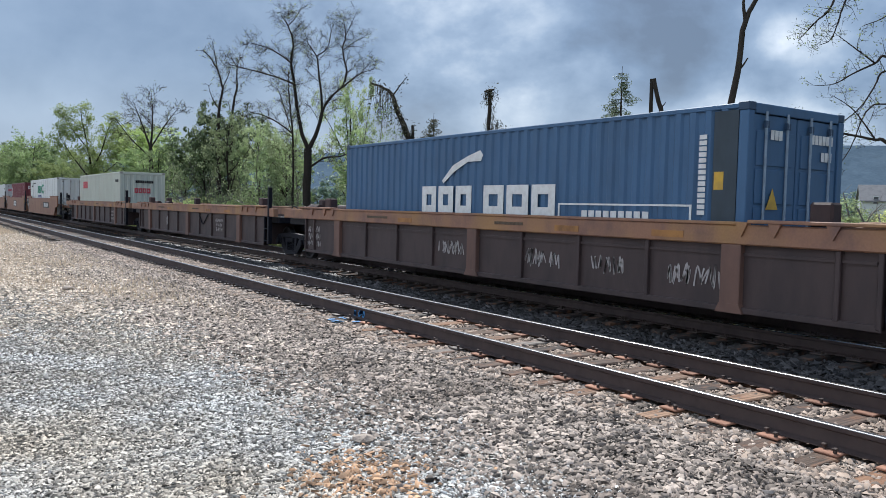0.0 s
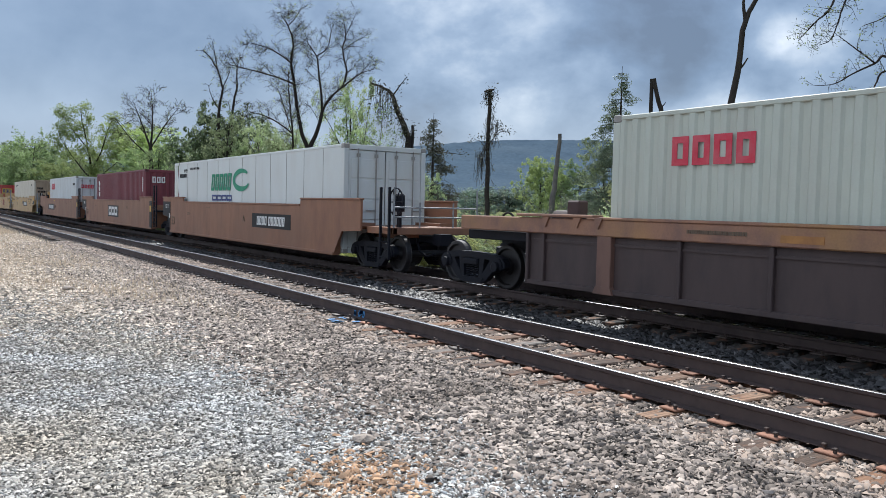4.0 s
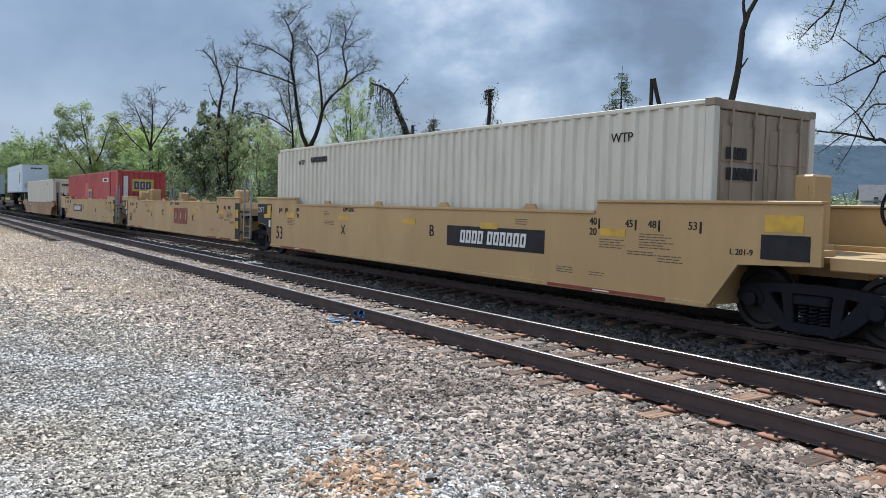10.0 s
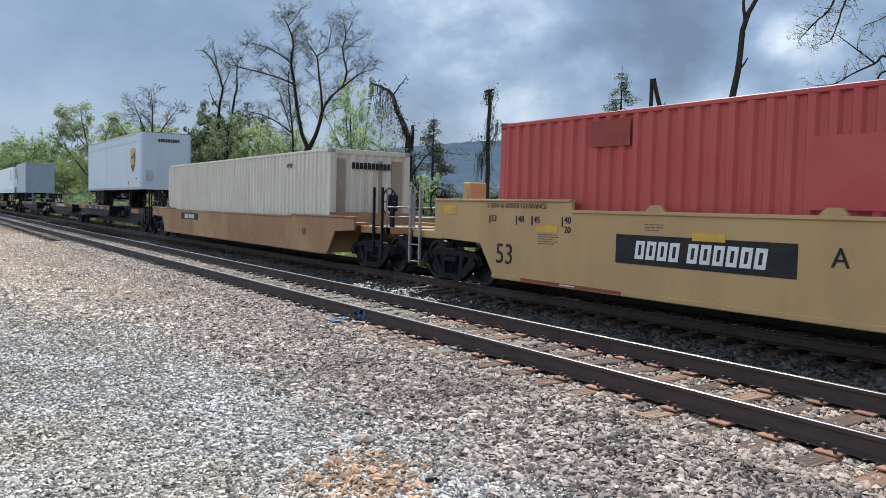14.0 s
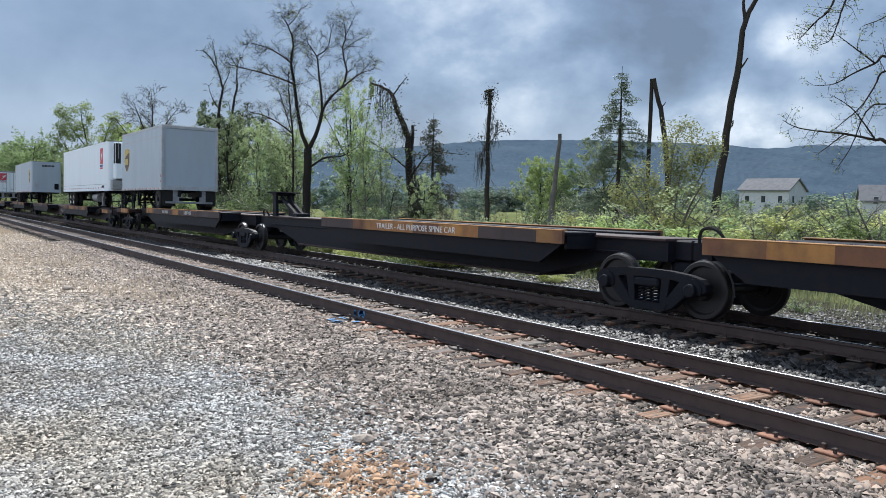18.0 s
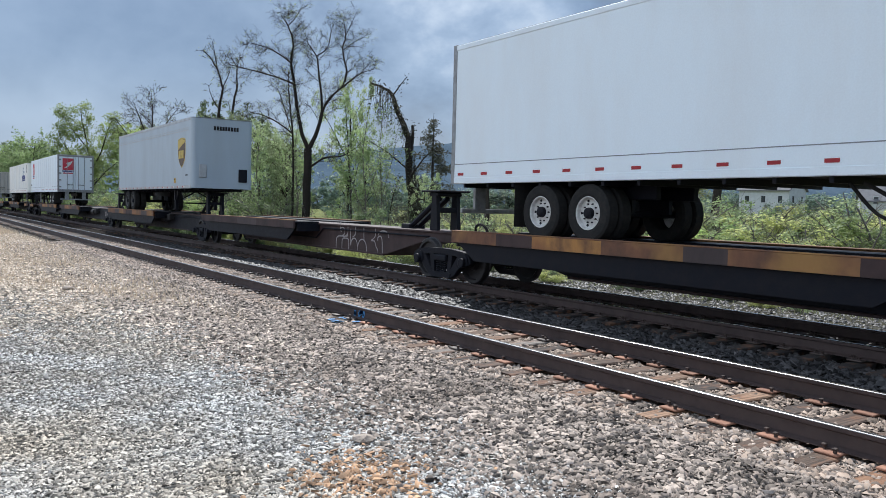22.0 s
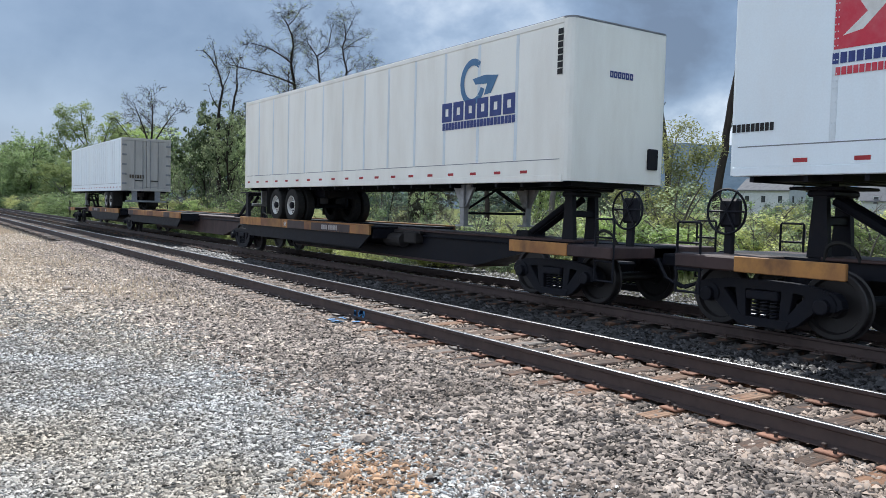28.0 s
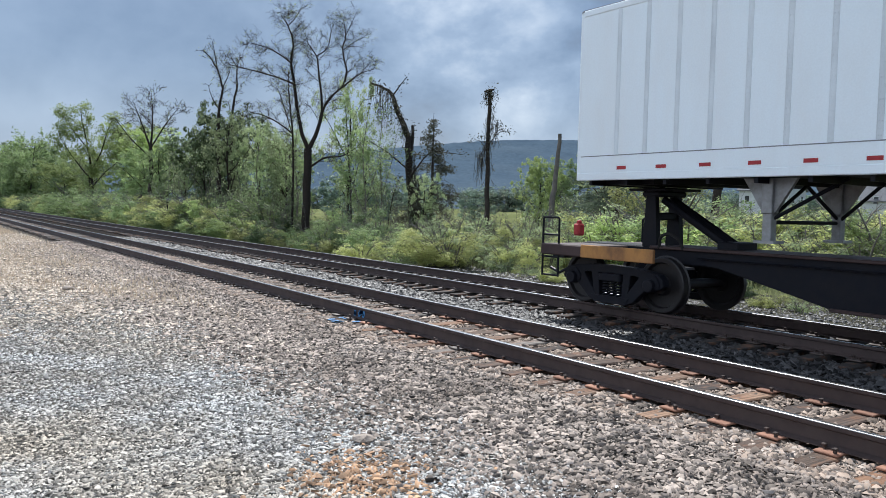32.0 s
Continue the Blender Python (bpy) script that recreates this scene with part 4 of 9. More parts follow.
def container(name, label, uL, uR, zt, width, paint, dark, doors=True, pitch=0.28, depth=0.036, castings=None, zb=0.34, panels=None, rods=None):
    """A freight container: corner posts, rails, corrugated sides, roof, ends with doors and lock rods."""
    L, w = uR - uL, width / 2
    box = rolling(name, label, "container", (uL + uR) / 2, "containers on the train", zb)
    h = zt - zb
    a, b = -L / 2, L / 2
    for x in (a, b):
        for s in (-1, 1):
            part("corner_post", Geo().box(x - 0.16 if x > 0 else x, x if x > 0 else x + 0.16, s * w - s * 0.14, s * w, 0.11, h - 0.12, c=0.012), paint, box)
            for z in (0.0, h - 0.118):
                g = Geo().box(x - 0.178 if x > 0 else x, x if x > 0 else x + 0.178, s * w - s * 0.162, s * (w + 0.004), z, z + 0.118, c=0.01)
                part("corner_casting", g, castings or dark, box)
    for s in (-1, 1):
        part("top_rail", Geo().box(a + 0.16, b - 0.16, s * (w - 0.065), s * (w - 0.002), h - 0.09, h - 0.012, c=0.012), paint, box)
        part("bottom_rail", Geo().box(a + 0.16, b - 0.16, s * (w - 0.07), s * (w - 0.002), 0.02, 0.18, c=0.012), paint, box)
        if panels:
            g = Geo().box(a + 0.16, b - 0.16, s * (w - 0.04), s * (w - 0.012), 0.17, h - 0.08)
            part("side_wall", g, paint, box)
            n = round(L / panels)
            for k in range(1, n):
                x = a + L * k / n
                part("panel_seam", Geo().box(x - 0.008, x + 0.008, s * (w - 0.012), s * (w - 0.004), 0.18, h - 0.09), dark, box)
        else:
            part("side_wall", corrugated(a + 0.16, b - 0.16, 0.17, h - 0.08, s * (w - 0.008), s, pitch, depth), paint, box)
    roof = Geo().box(a + 0.02, b - 0.02, -w + 0.03, w - 0.03, h - 0.05, h - 0.03)
    for k in range(int(L / 0.6)):
        roof.box(a + 0.3 + k * 0.6, a + 0.55 + k * 0.6, -w + 0.12, w - 0.12, h - 0.03, h - 0.014)
    part("roof", roof, paint, box)
    part("floor_frame", Geo().box(a + 0.02, b - 0.02, -w + 0.08, w - 0.08, 0.04, 0.17), dark, box)
    for x, s, door in ((b, 1, doors), (a, -1, not doors)):
        part("end_sill", Geo().box(x - s * 0.10, x - s * 0.002, -w + 0.16, w - 0.16, 0.01, 0.16, c=0.01), paint, box)
        part("end_header", Geo().box(x - s * 0.10, x - s * 0.002, -w + 0.16, w - 0.16, h - 0.15, h - 0.01, c=0.01), paint, box)
        if door:
            for t in (-1, 1):
                d = part("door", Geo().box(x - s * 0.075, x - s * 0.03, min(t * 0.015, t * (w - 0.15)), max(t * 0.015, t * (w - 0.15)), 0.17, h - 0.16, c=0.01), paint, box)
                for k in range(4):
                    z = 0.36 + k * (h - 0.7) / 4
                    part("door_panel", Geo().box(x - s * 0.034, x - s * 0.012, min(t * 0.10, t * (w - 0.22)), max(t * 0.10, t * (w - 0.22)), z, z + (h - 0.9) / 4, c=0.012), paint, d)
                for q in (0.30, 0.82):
                    y = t * q * (w / 1.22)
                    part("lock_rod", Geo().rod((x + s * 0.012, y, 0.12), (x + s * 0.012, y, h - 0.12), 0.02), rods or dark, d)
                    part("rod_handle", Geo().box(x + s * 0.01, x + s * 0.035, min(y, y + t * 0.3), max(y, y + t * 0.3), 1.15, 1.19).box(x, x + s * 0.03, y - 0.05, y + 0.05, 0.2, 0.32).box(x, x + s * 0.03, y - 0.05, y + 0.05, h - 0.35, h - 0.25), dark, d)
        else:
            part("end_wall", corrugated(-w + 0.14, w - 0.14, 0.15, h - 0.14, x - s * 0.012, s, 0.30, depth, "y"), paint, box)
    return box


def plaque(box, x, z, w, h, mat, y=None, label="", end=False, name="marking_panel"):
    at = end_pose(x, y, z) if end else side_pose(x, y, z)
    return part(name, plate(w, h), mat, box, label, at)


# ---- trailers ----
TYRE_ME = Geo().lathe([(-0.12, 0.29), (-0.135, 0.34), (-0.13, 0.46), (-0.10, 0.505), (0.10, 0.505), (0.13, 0.46), (0.135, 0.34), (0.12, 0.29)], "y", 28, caps=False).mesh("tyre", [RUBBER])


def rim_geo():
    g = Geo().lathe([(0.10, 0.28), (-0.118, 0.298), (-0.128, 0.285), (-0.115, 0.268), (-0.050, 0.255), (-0.035, 0.215), (-0.060, 0.13), (-0.060, 0.09)], "y", 28)
    g.lathe([(-0.05, 0.10), (-0.13, 0.095), (-0.155, 0.06), (-0.16, 0.02)], "y", 16, slot=1)
    for k in range(10):
        t = 6.2832 * k / 10
        g.rod((0.165 * math.cos(t), -0.075, 0.165 * math.sin(t)), (0.165 * math.cos(t), -0.040, 0.165 * math.sin(t)), 0.016, 6, slot=1)
    for k in range(5):
        t = 6.2832 * (k + 0.5) / 5
        g.rod((0.225 * math.cos(t), -0.046, 0.225 * math.sin(t)), (0.225 * math.cos(t), -0.038, 0.225 * math.sin(t)), 0.026, 8, slot=1)
    return g


RIM_ME = rim_geo().mesh("rim", [RIM, DARK])
RIM_DARK_ME = rim_geo().mesh("rim", [RIM_DARK, DARK])


def trailer(name, label, uL, uR, nose, zb, zt, paint, trim, rear, tape="red", seams=0.0, rims="white", axles=2, wheel_z=1.63, wheels_at=None, leg_at=3.2, skirt=False):
    """A road trailer on its wheels: rounded nose, side sheets, rails, doors, landing gear, axles. nose: 1 when it points to +x."""
    L, w = uR - uL, 1.295
    car = rolling(name, label, "trailer", (uL + uR) / 2, "trailers on the train")
    a, b = -L / 2, L / 2
    f = lambda x: nose * x
    xn, xr = b, -b
    for s in (-1, 1):
        g = Geo().box(f(xr), f(xn - 0.18), s * (w - 0.03), s * w, zb + 0.12, zt - 0.10)
        wall = part("side_wall", g, paint, car)
        if seams:
            n = int((L - 0.5) / seams)
            for k in range(1, n + 1):
                x = f(xr + k * seams)
                q = Geo().box(x - 0.042, x - 0.034, s * (w - 0.004), s * (w + 0.006), zb + 0.42, zt - 0.12).box(x + 0.034, x + 0.042, s * (w - 0.004), s * (w + 0.006), zb + 0.42, zt - 0.12).box(x - 0.034, x + 0.034, s * (w - 0.004), s * (w + 0.003), zb + 0.42, zt - 0.12)
                for i in range(26):
                    z = zb + 0.46 + i * (zt - zb - 0.65) / 26
                    q.box(x - 0.026, x - 0.012, s * w, s * (w + 0.011), z, z + 0.016).box(x + 0.012, x + 0.026, s * w, s * (w + 0.011), z, z + 0.016)
                part("riveted_seam", q, SEAM, wall)
        if tape == "red":
            part("skirt_band", Geo().box(f(xr + 0.1), f(xn - 0.2), s * (w - 0.004), s * (w + 0.007), zb + 0.13, zb + 0.40).box(f(xr + 0.1), f(xn - 0.2), s * (w - 0.004), s * (w + 0.010), zb + 0.40, zb + 0.415, 1), [trim, SEAM_DARK], wall)
        part("top_rail", Geo().box(f(xr), f(xn - 0.18), s * (w - 0.04), s * (w + 0.012), zt - 0.12, zt - 0.01, c=0.012), trim, car)
        part("bottom_rail", Geo().box(f(xr), f(xn - 0.12), s * (w - 0.05), s * (w + 0.014), zb, zb + 0.13, c=0.012), trim, car)
        n = int(L / 0.82)
        for k in range(n):
            x = f(xr + 0.35 + k * (L - 0.7) / n)
            if tape == "red":
                part("reflective_tape", Geo().box(x - 0.12, x + 0.08, s * (w + 0.006), s * (w + 0.012), zb + 0.17, zb + 0.225), RED, car)
            else:
                part("reflective_tape", Geo().box(x - 0.14, x + 0.02, s * (w + 0.014), s * (w + 0.019), zb + 0.04, zb + 0.095), RED, car)
                part("reflective_tape", Geo().box(x + 0.025, x + 0.18, s * (w + 0.014), s * (w + 0.019), zb + 0.04, zb + 0.095), WHITE, car)
    pts = [(f(xn - 0.18), -w)] + [(f(xn - 0.18 + 0.18 * math.sin(t)), -w + 0.18 - 0.18 * math.cos(t)) for t in (0.4, 0.8, 1.2, 1.5708)]
    pts += [(x, -y) for x, y in pts[::-1]]
    g = Geo()
    n = len(pts)
    g.add([(x, y, z) for x, y in pts for z in (zb + 0.02, zt - 0.03)], [(2 * i, 2 * i + 2, 2 * i + 3, 2 * i + 1) for i in range(n - 1)])
    part("front_wall", g, paint, car)
    top = [(f(xr), -w + 0.01), *pts, (f(xr), w - 0.01)]
    g = Geo().add([(x, y, z) for z in (zt - 0.04, zt) for x, y in top], [tuple(range(len(top))), tuple(range(2 * len(top) - 1, len(top) - 1, -1))] + [(i, (i + 1) % len(top), (i + 1) % len(top) + len(top), i + len(top)) for i in range(len(top))])
    part("roof", g, SEAM_DARK, car, "dark roof edge")
    part("floor", Geo().box(f(xr + 0.02), f(xn - 0.2), -w + 0.03, w - 0.03, zb + 0.02, zb + 0.14), DARK, car)
    beam = Geo().box(-0.03, 0.03, -w + 0.05, w - 0.05, -0.08, 0.02).mesh("cross_member", [DARK])
    for k in range(int(L / 0.8)):
        part("cross_member", beam, DARK, car, at=pose(a + 0.4 + k * 0.8, 0, zb))
    # rear
    part("rear_frame", Geo().box(f(xr - 0.02), f(xr + 0.1), -w - 0.016, -w + 0.11, zb - 0.004, zt + 0.004, c=0.006).box(f(xr - 0.02), f(xr + 0.1), w - 0.11, w + 0.016, zb - 0.004, zt + 0.004, c=0.006).box(f(xr - 0.02), f(xr + 0.1), -w + 0.11, w - 0.11, zt - 0.16, zt - 0.012, c=0.01).box(f(xr - 0.03), f(xr + 0.1), -w + 0.11, w - 0.11, zb, zb + 0.2, c=0.01), rear, car)
    if skirt:
        part("roll_door", Geo().box(f(xr + 0.02), f(xr + 0.05), -w + 0.11, w - 0.11, zb + 0.2, zt - 0.16), paint, car)
    else:
        for t in (-1, 1):
            d = part("door", Geo().box(f(xr - 0.012), f(xr + 0.04), min(t * 0.01, t * (w - 0.115)), max(t * 0.01, t * (w - 0.115)), zb + 0.205, zt - 0.165, c=0.008), paint, car)
            for q in (0.20, 0.62):
                part("lock_rod", Geo().rod((f(xr - 0.045), t * q, zb + 0.12), (f(xr - 0.045), t * q, zt - 0.12), 0.02), GALV, d)
            for k in range(5):
                z = zb + 0.4 + k * (zt - zb - 0.8) / 4
                part("hinge", Geo().box(f(xr - 0.04), f(xr), min(t * (w - 0.25), t * (w + 0.004)), max(t * (w - 0.25), t * (w + 0.004)), z - 0.05, z + 0.05, c=0.008), GALV, d)
            part("rod_handle", Geo().box(f(xr - 0.07), f(xr - 0.03), min(t * 0.2, t * 0.62), max(t * 0.2, t * 0.62), zb + 0.55, zb + 0.59), DARK, d)
    g = Geo().box(f(xr + 0.05), f(xr + 0.13), -1.1, 1.1, zb - 0.62, zb - 0.52, c=0.015)
    for y in (-0.62, 0.62):
        g.box(f(xr + 0.06), f(xr + 0.14), y - 0.14, y + 0.14, zb - 0.55, zb)
    part("rear_bumper", g, GALV if trim is not DARK else DARK, car, "steel underride bumper")
    # wheels
    wx = xr + (wheels_at if wheels_at is not None else 3.0)
    axle_x = [wx + (k - (axles - 1) / 2) * 1.24 for k in range(axles)]
    g = Geo().box(f(axle_x[0] - 0.9), f(axle_x[-1] + 0.9), -0.55, -0.42, zb - 0.3, zb, c=0.015).box(f(axle_x[0] - 0.9), f(axle_x[-1] + 0.9), 0.42, 0.55, zb - 0.3, zb, c=0.015)
    for x in axle_x:
        g.rod((f(x), -1.0, wheel_z), (f(x), 1.0, wheel_z), 0.065)
        g.box(f(x - 0.35), f(x + 0.35), -0.53, -0.44, wheel_z, zb - 0.25).box(f(x - 0.35), f(x + 0.35), 0.44, 0.53, wheel_z, zb - 0.25)
    part("axle_carriage", g, DARK, car)
    rim = RIM_ME if rims == "white" else RIM_DARK_ME
    for x in axle_x:
        for s in (-1, 1):
            for y in (1.12, 0.80):
                t = part("tyre", TYRE_ME, RUBBER, car, "black rubber tyre", pose(f(x), s * y, wheel_z, 0, 0, 0 if s < 0 else 180))
                if y > 1:
                    part("rim", rim, RIM, t, "white painted rim" if rims == "white" else "dark wheel rim")
    for s in (-1, 1):
        part("mud_flap", Geo().box(f(axle_x[0] - 0.75), f(axle_x[0] - 0.74), s * 0.75, s * 1.25, wheel_z - 0.3, zb), RUBBER, car)
    # landing gear
    lx = xn - leg_at
    for s in (-1, 1):
        leg = Geo().box(f(lx - 0.07), f(lx + 0.07), s * 0.82, s * 0.96, wheel_z - 0.33, zb - 0.35, c=0.01)
        leg.box(f(lx - 0.085), f(lx + 0.085), s * 0.80, s * 0.98, zb - 0.5, zb, c=0.012).box(f(lx - 0.16), f(lx + 0.16), s * 0.76, s * 1.02, wheel_z - 0.36, wheel_z - 0.32)
        leg.prism([(f(lx - 0.42), zb), (f(lx + 0.42), zb), (f(lx + 0.10), zb - 0.48), (f(lx - 0.10), zb - 0.48)], s * 0.86, s * 0.92)
        part("landing_leg", leg, DARK if rims == "dark" else GALV, car, "landing gear leg")
    g = Geo()
    for p, q in (((f(lx), -0.89, zb - 0.62), (f(lx), 0.89, zb - 0.62)), ((f(lx), -0.89, zb - 0.58), (f(lx), 0.0, zb - 0.08)), ((f(lx), 0.89, zb - 0.58), (f(lx), 0.0, zb - 0.08)),
                 ((f(lx), -0.89, zb - 0.6), (f(lx - 0.9), -0.5, zb)), ((f(lx), 0.89, zb - 0.6), (f(lx - 0.9), 0.5, zb))):
        g.rod(p, q, 0.028)
    part("leg_brace", g, DARK, car)
    part("king_pin_plate", Geo().box(f(xn - 1.5), f(xn - 0.3), -0.9, 0.9, zb - 0.06, zb + 0.02).rod((f(xn - 0.9), 0, zb - 0.12), (f(xn - 0.9), 0, zb), 0.05), DARK, car)
    return car


# ---- well cars ----
def smooth_well(label, low, ends, steps, paint, trucks, mark_number, z_low=1.62, z_step=1.80, kinds=("art", "art"), ladders=True, stencil=True):
    """A well car unit with plain plate sides. low: where the deep part of the side begins and ends; ends: the tips of the top chords;
    steps: where the raised ends begin; kinds: how each end sits, on a shared truck (art) or with a coupler (cpl)."""
    c = (low[0] + low[1]) / 2
    car = rolling("well_car", label, "railcar", c, "well cars of the train")
    a, b, eL, eR, sL, sR = low[0] - c, low[1] - c, ends[0] - c, ends[1] - c, steps[0] - c, steps[1] - c
    zl = 0.34
    right = [(b, zl), (b, z_step)] if kinds[1] == "full" else [(b, zl), (b + 0.45, 0.95), (eR, 1.0), (eR, z_step)]
    poly = [(a, zl)] + right + [(sR, z_step), (sR - 0.05, z_low), (sL + 0.05, z_low), (sL, z_step), (eL, z_step), (eL, 1.0), (a - 0.45, 0.95)]
    for s in (-1, 1):
        y = s * 1.46
        part("side_plate", Geo().prism(poly, y - 0.03, y + 0.03), paint, car)
        g = Geo().box(sL + 0.05, sR - 0.05, s * 1.40, s * 1.52, z_low - 0.03, z_low + 0.03, c=0.012)
        g.box(eL, sL, s * 1.38, s * 1.53, z_step - 0.02, z_step + 0.03, c=0.012).box(sR, b if kinds[1] == "full" else eR, s * 1.38, s * 1.53, z_step - 0.02, z_step + 0.03, c=0.012)
        part("top_chord", g, paint, car)
        part("bottom_chord", Geo().box(a, b, s * 1.30, s * 1.53, zl - 0.05, zl + 0.03, c=0.012), paint, car)
    floor = Geo()
    for k in range(int((b - a) / 1.6)):
        floor.box(a + 0.4 + k * 1.6, a + 0.75 + k * 1.6, -1.43, 1.43, zl - 0.05, zl + 0.0)
    part("floor_beams", floor, DARK, car)
    for x, s, end in ((a, -1, eL), (b, 1, eR)):
        part("bulkhead", Geo().box(x - 0.03, x + 0.03, -1.43, 1.43, zl, 1.45), paint, car)
        tip = end if not (s > 0 and kinds[1] == "full") else b + 0.75
        part("end_platform", Geo().box(x, tip + s * 0.1, -1.0, 1.0, 1.02, 1.12, c=0.02).box(x, tip, -0.35, 0.35, 0.8, 1.02).box(x, tip - s * 0.1, -1.42, -1.0, 1.12, 1.2).box(x, tip - s * 0.1, 1.0, 1.42, 1.12, 1.2), DARK if kinds[0 if s < 0 else 1] != "cpl" else paint, car)
    for x in trucks:
        truck(car, x - c)
    if kinds[1] == "full":
        g = Geo().box(b - 0.42, b + 0.012, -1.500, -1.488, zl + 0.02, 1.62)
        part("black_end_panel", g, BLACK, car, "black painted end panel")
        for z in ((1.12, 1.40), (0.74, 1.00)) if stencil else ((1.12, 1.40),):
            part("yellow_square", Geo().box(b - 0.36, b - 0.08, -1.507, -1.499, *z), YELLOW, car, "yellow painted square")
        if ladders:
            x0, x1 = (b + 0.42, b + 1.02) if stencil else (b + 0.28, b + 0.72)
            ladder(car, x0, x1, -1.46, 0.42, 2.45 if stencil else 2.35, 4, GALV if stencil else DARK, "tall end ladder with grab irons")
            part("ladder_bracket", Geo().box(b, x1, -1.47, -1.43, 1.30, 1.36).box(b, x1, -1.47, -1.43, 0.60, 0.66), DARK, car)
            ladder(car, x0, x1, 1.46, 0.42, 2.45, 4, GALV if stencil else DARK)
    if kinds[0] == "art":
        g = Geo().prism([(a - 0.44, 0.97), (a + 0.02, zl + 0.04), (a + 0.02, 1.62), (eL + 0.02, 1.62), (eL + 0.02, 1.02)], -1.500, -1.4885)
        part("black_end_panel", g, BLACK, car, "black painted end panel")
        lettering("125 T", 0.24, WHITE, car, side_pose(a - (0.84 if stencil else 0.5), -1.502, 1.42), 0.9)
        if stencil:
            part("yellow_patch", Geo().prism([(a - 0.02, 1.58), (a - 0.02, 1.18), (a - 0.55, 1.18), (a - 0.55, 1.30), (a - 0.28, 1.30), (a - 0.28, 1.58)], -1.507, -1.4995), YELLOW, car, "yellow reflector patch")
        part("inspection_panel", Geo().box(a - 0.16, a - 0.02, -1.507, -1.4995, 0.9, 1.12), WHITE, car, "white consolidated stencil panel")
        hose(car, [(eL - 0.1, -0.9, 1.15), (eL - 0.4, -1.0, 1.55), (eL - 0.8, -1.0, 1.5), (eL - 0.95, -0.9, 1.1)])
        hose(car, [(eL - 0.05, -0.4, 1.15), (eL - 0.3, -0.45, 1.7), (eL - 0.7, -0.4, 1.62), (eL - 0.9, -0.4, 1.1)])
        part("brake_housing", Geo().box(eL - 0.85, eL + 0.35, -1.05, 1.15, 0.86, 1.34, c=0.05).box(eL - 0.55, eL + 0.25, -0.95, 1.1, 1.34, 1.60, c=0.05).rod((eL - 0.9, -0.75, 1.42), (eL - 0.45, -0.75, 1.42), 0.13, 12), DARK, car, "sooty brake gear over the shared truck")
        part("valve_block", Geo().box(eL - 0.75, eL - 0.45, -0.7, -0.35, 1.12, 1.45, c=0.04).lathe([(1.12, 0.16), (1.5, 0.16), (1.54, 0.10)], "z", 14, at=(eL - 0.35, -0.1, 0)), DARK, car)
    for s, kind, end in ((-1, kinds[0], eL), (1, kinds[1], eR)):
        if kind == "cpl":
            coupler(car, end + s * 0.55, s)
            g = Geo()
            tip = end + s * 1.3
            g.box(end, tip, -1.30, -1.16, 0.95, 1.13, c=0.015).box(end, tip, 1.16, 1.30, 0.95, 1.13, c=0.015).box(tip, tip - s * 0.12, -1.30, 1.30, 0.95, 1.13, c=0.015)
            walkway = part("walkway", g, paint, car)
            for k in range(6):
                x = end + s * (0.15 + 0.19 * k)
                part("walkway_slat", Geo().box(x - 0.06, x + 0.06, -1.16, 1.16, 1.08, 1.12), paint, walkway)
            g = Geo()
            for y in (-1.24, -0.5, 0.5, 1.24):
                g.rod((tip - s * 0.06, y, 1.1), (tip - s * 0.06, y, 2.1 if abs(y) > 1 else 1.75), 0.022)
            g.rod((tip - s * 0.06, -1.24, 1.62), (tip - s * 0.06, 1.24, 1.62), 0.02).rod((tip - s * 0.06, -1.24, 1.38), (tip - s * 0.06, 1.24, 1.38), 0.02)
            part("end_railing", g, GALV, car, "grey steel end handrail")
            ladder(car, tip - s * 0.5, tip - s * 0.08, -1.36, 0.35, 2.1, 3, GALV if paint is GOLD else DARK)
            handbrake(car, end + s * 0.75, -0.55, 1.75)
    return car


def stencils(car, c, xs, y=-1.5):
    """Rows of small unreadable stencil lines, broken into words."""
    rnd = random.Random(int(abs(c) * 10))
    for x, z, n, w in xs:
        g = Geo()
        for k in range(n):
            a, end = x - 0.42 * w, x - 0.42 * w + 0.84 * w * rnd.uniform(0.7, 1.0)
            while a < end:
                b = min(end, a + rnd.uniform(0.05, 0.14))
                g.box(a, b, y + 0.006, y + 0.012, z - k * 0.042 - 0.008, z - k * 0.042 + 0.008)
                a = b + 0.022
        part("stencil", g, GRAPHITE, car, "faded stencil lines")["kind"] = "stuff"


def number_board(car, x, z, w, h, chars, back=BLACK, mat=WHITE, y=-1.492):
    b = part("number_board", Geo().box(x - w / 2, x + w / 2, y - 0.006, y, z - h / 2, z + h / 2), back, car, "black board with white reporting marks")
    bars([q if q < 0 else 0.62 for q in chars], h * 0.62, mat, b, side_pose(x, y - 0.007, z), lean=0.12, hollow=True)


MARKS = [0.55, 0.55, 0.55, 0.55, -0.4, 0.55, 0.55, 0.55, 0.55, 0.55, 0.55]


def big_word(car, x, z, w, h, mat, y, n, name="emblem", label="", end=False, lean=0.0):
    """A wordmark as plain letter-sized blocks."""
    each = (w / h - 0.16 * (n - 1)) / n
    return bars([each] * n, h, mat, car, end_pose(x, y, z) if end else side_pose(x, y, z), name, label, lean, True)


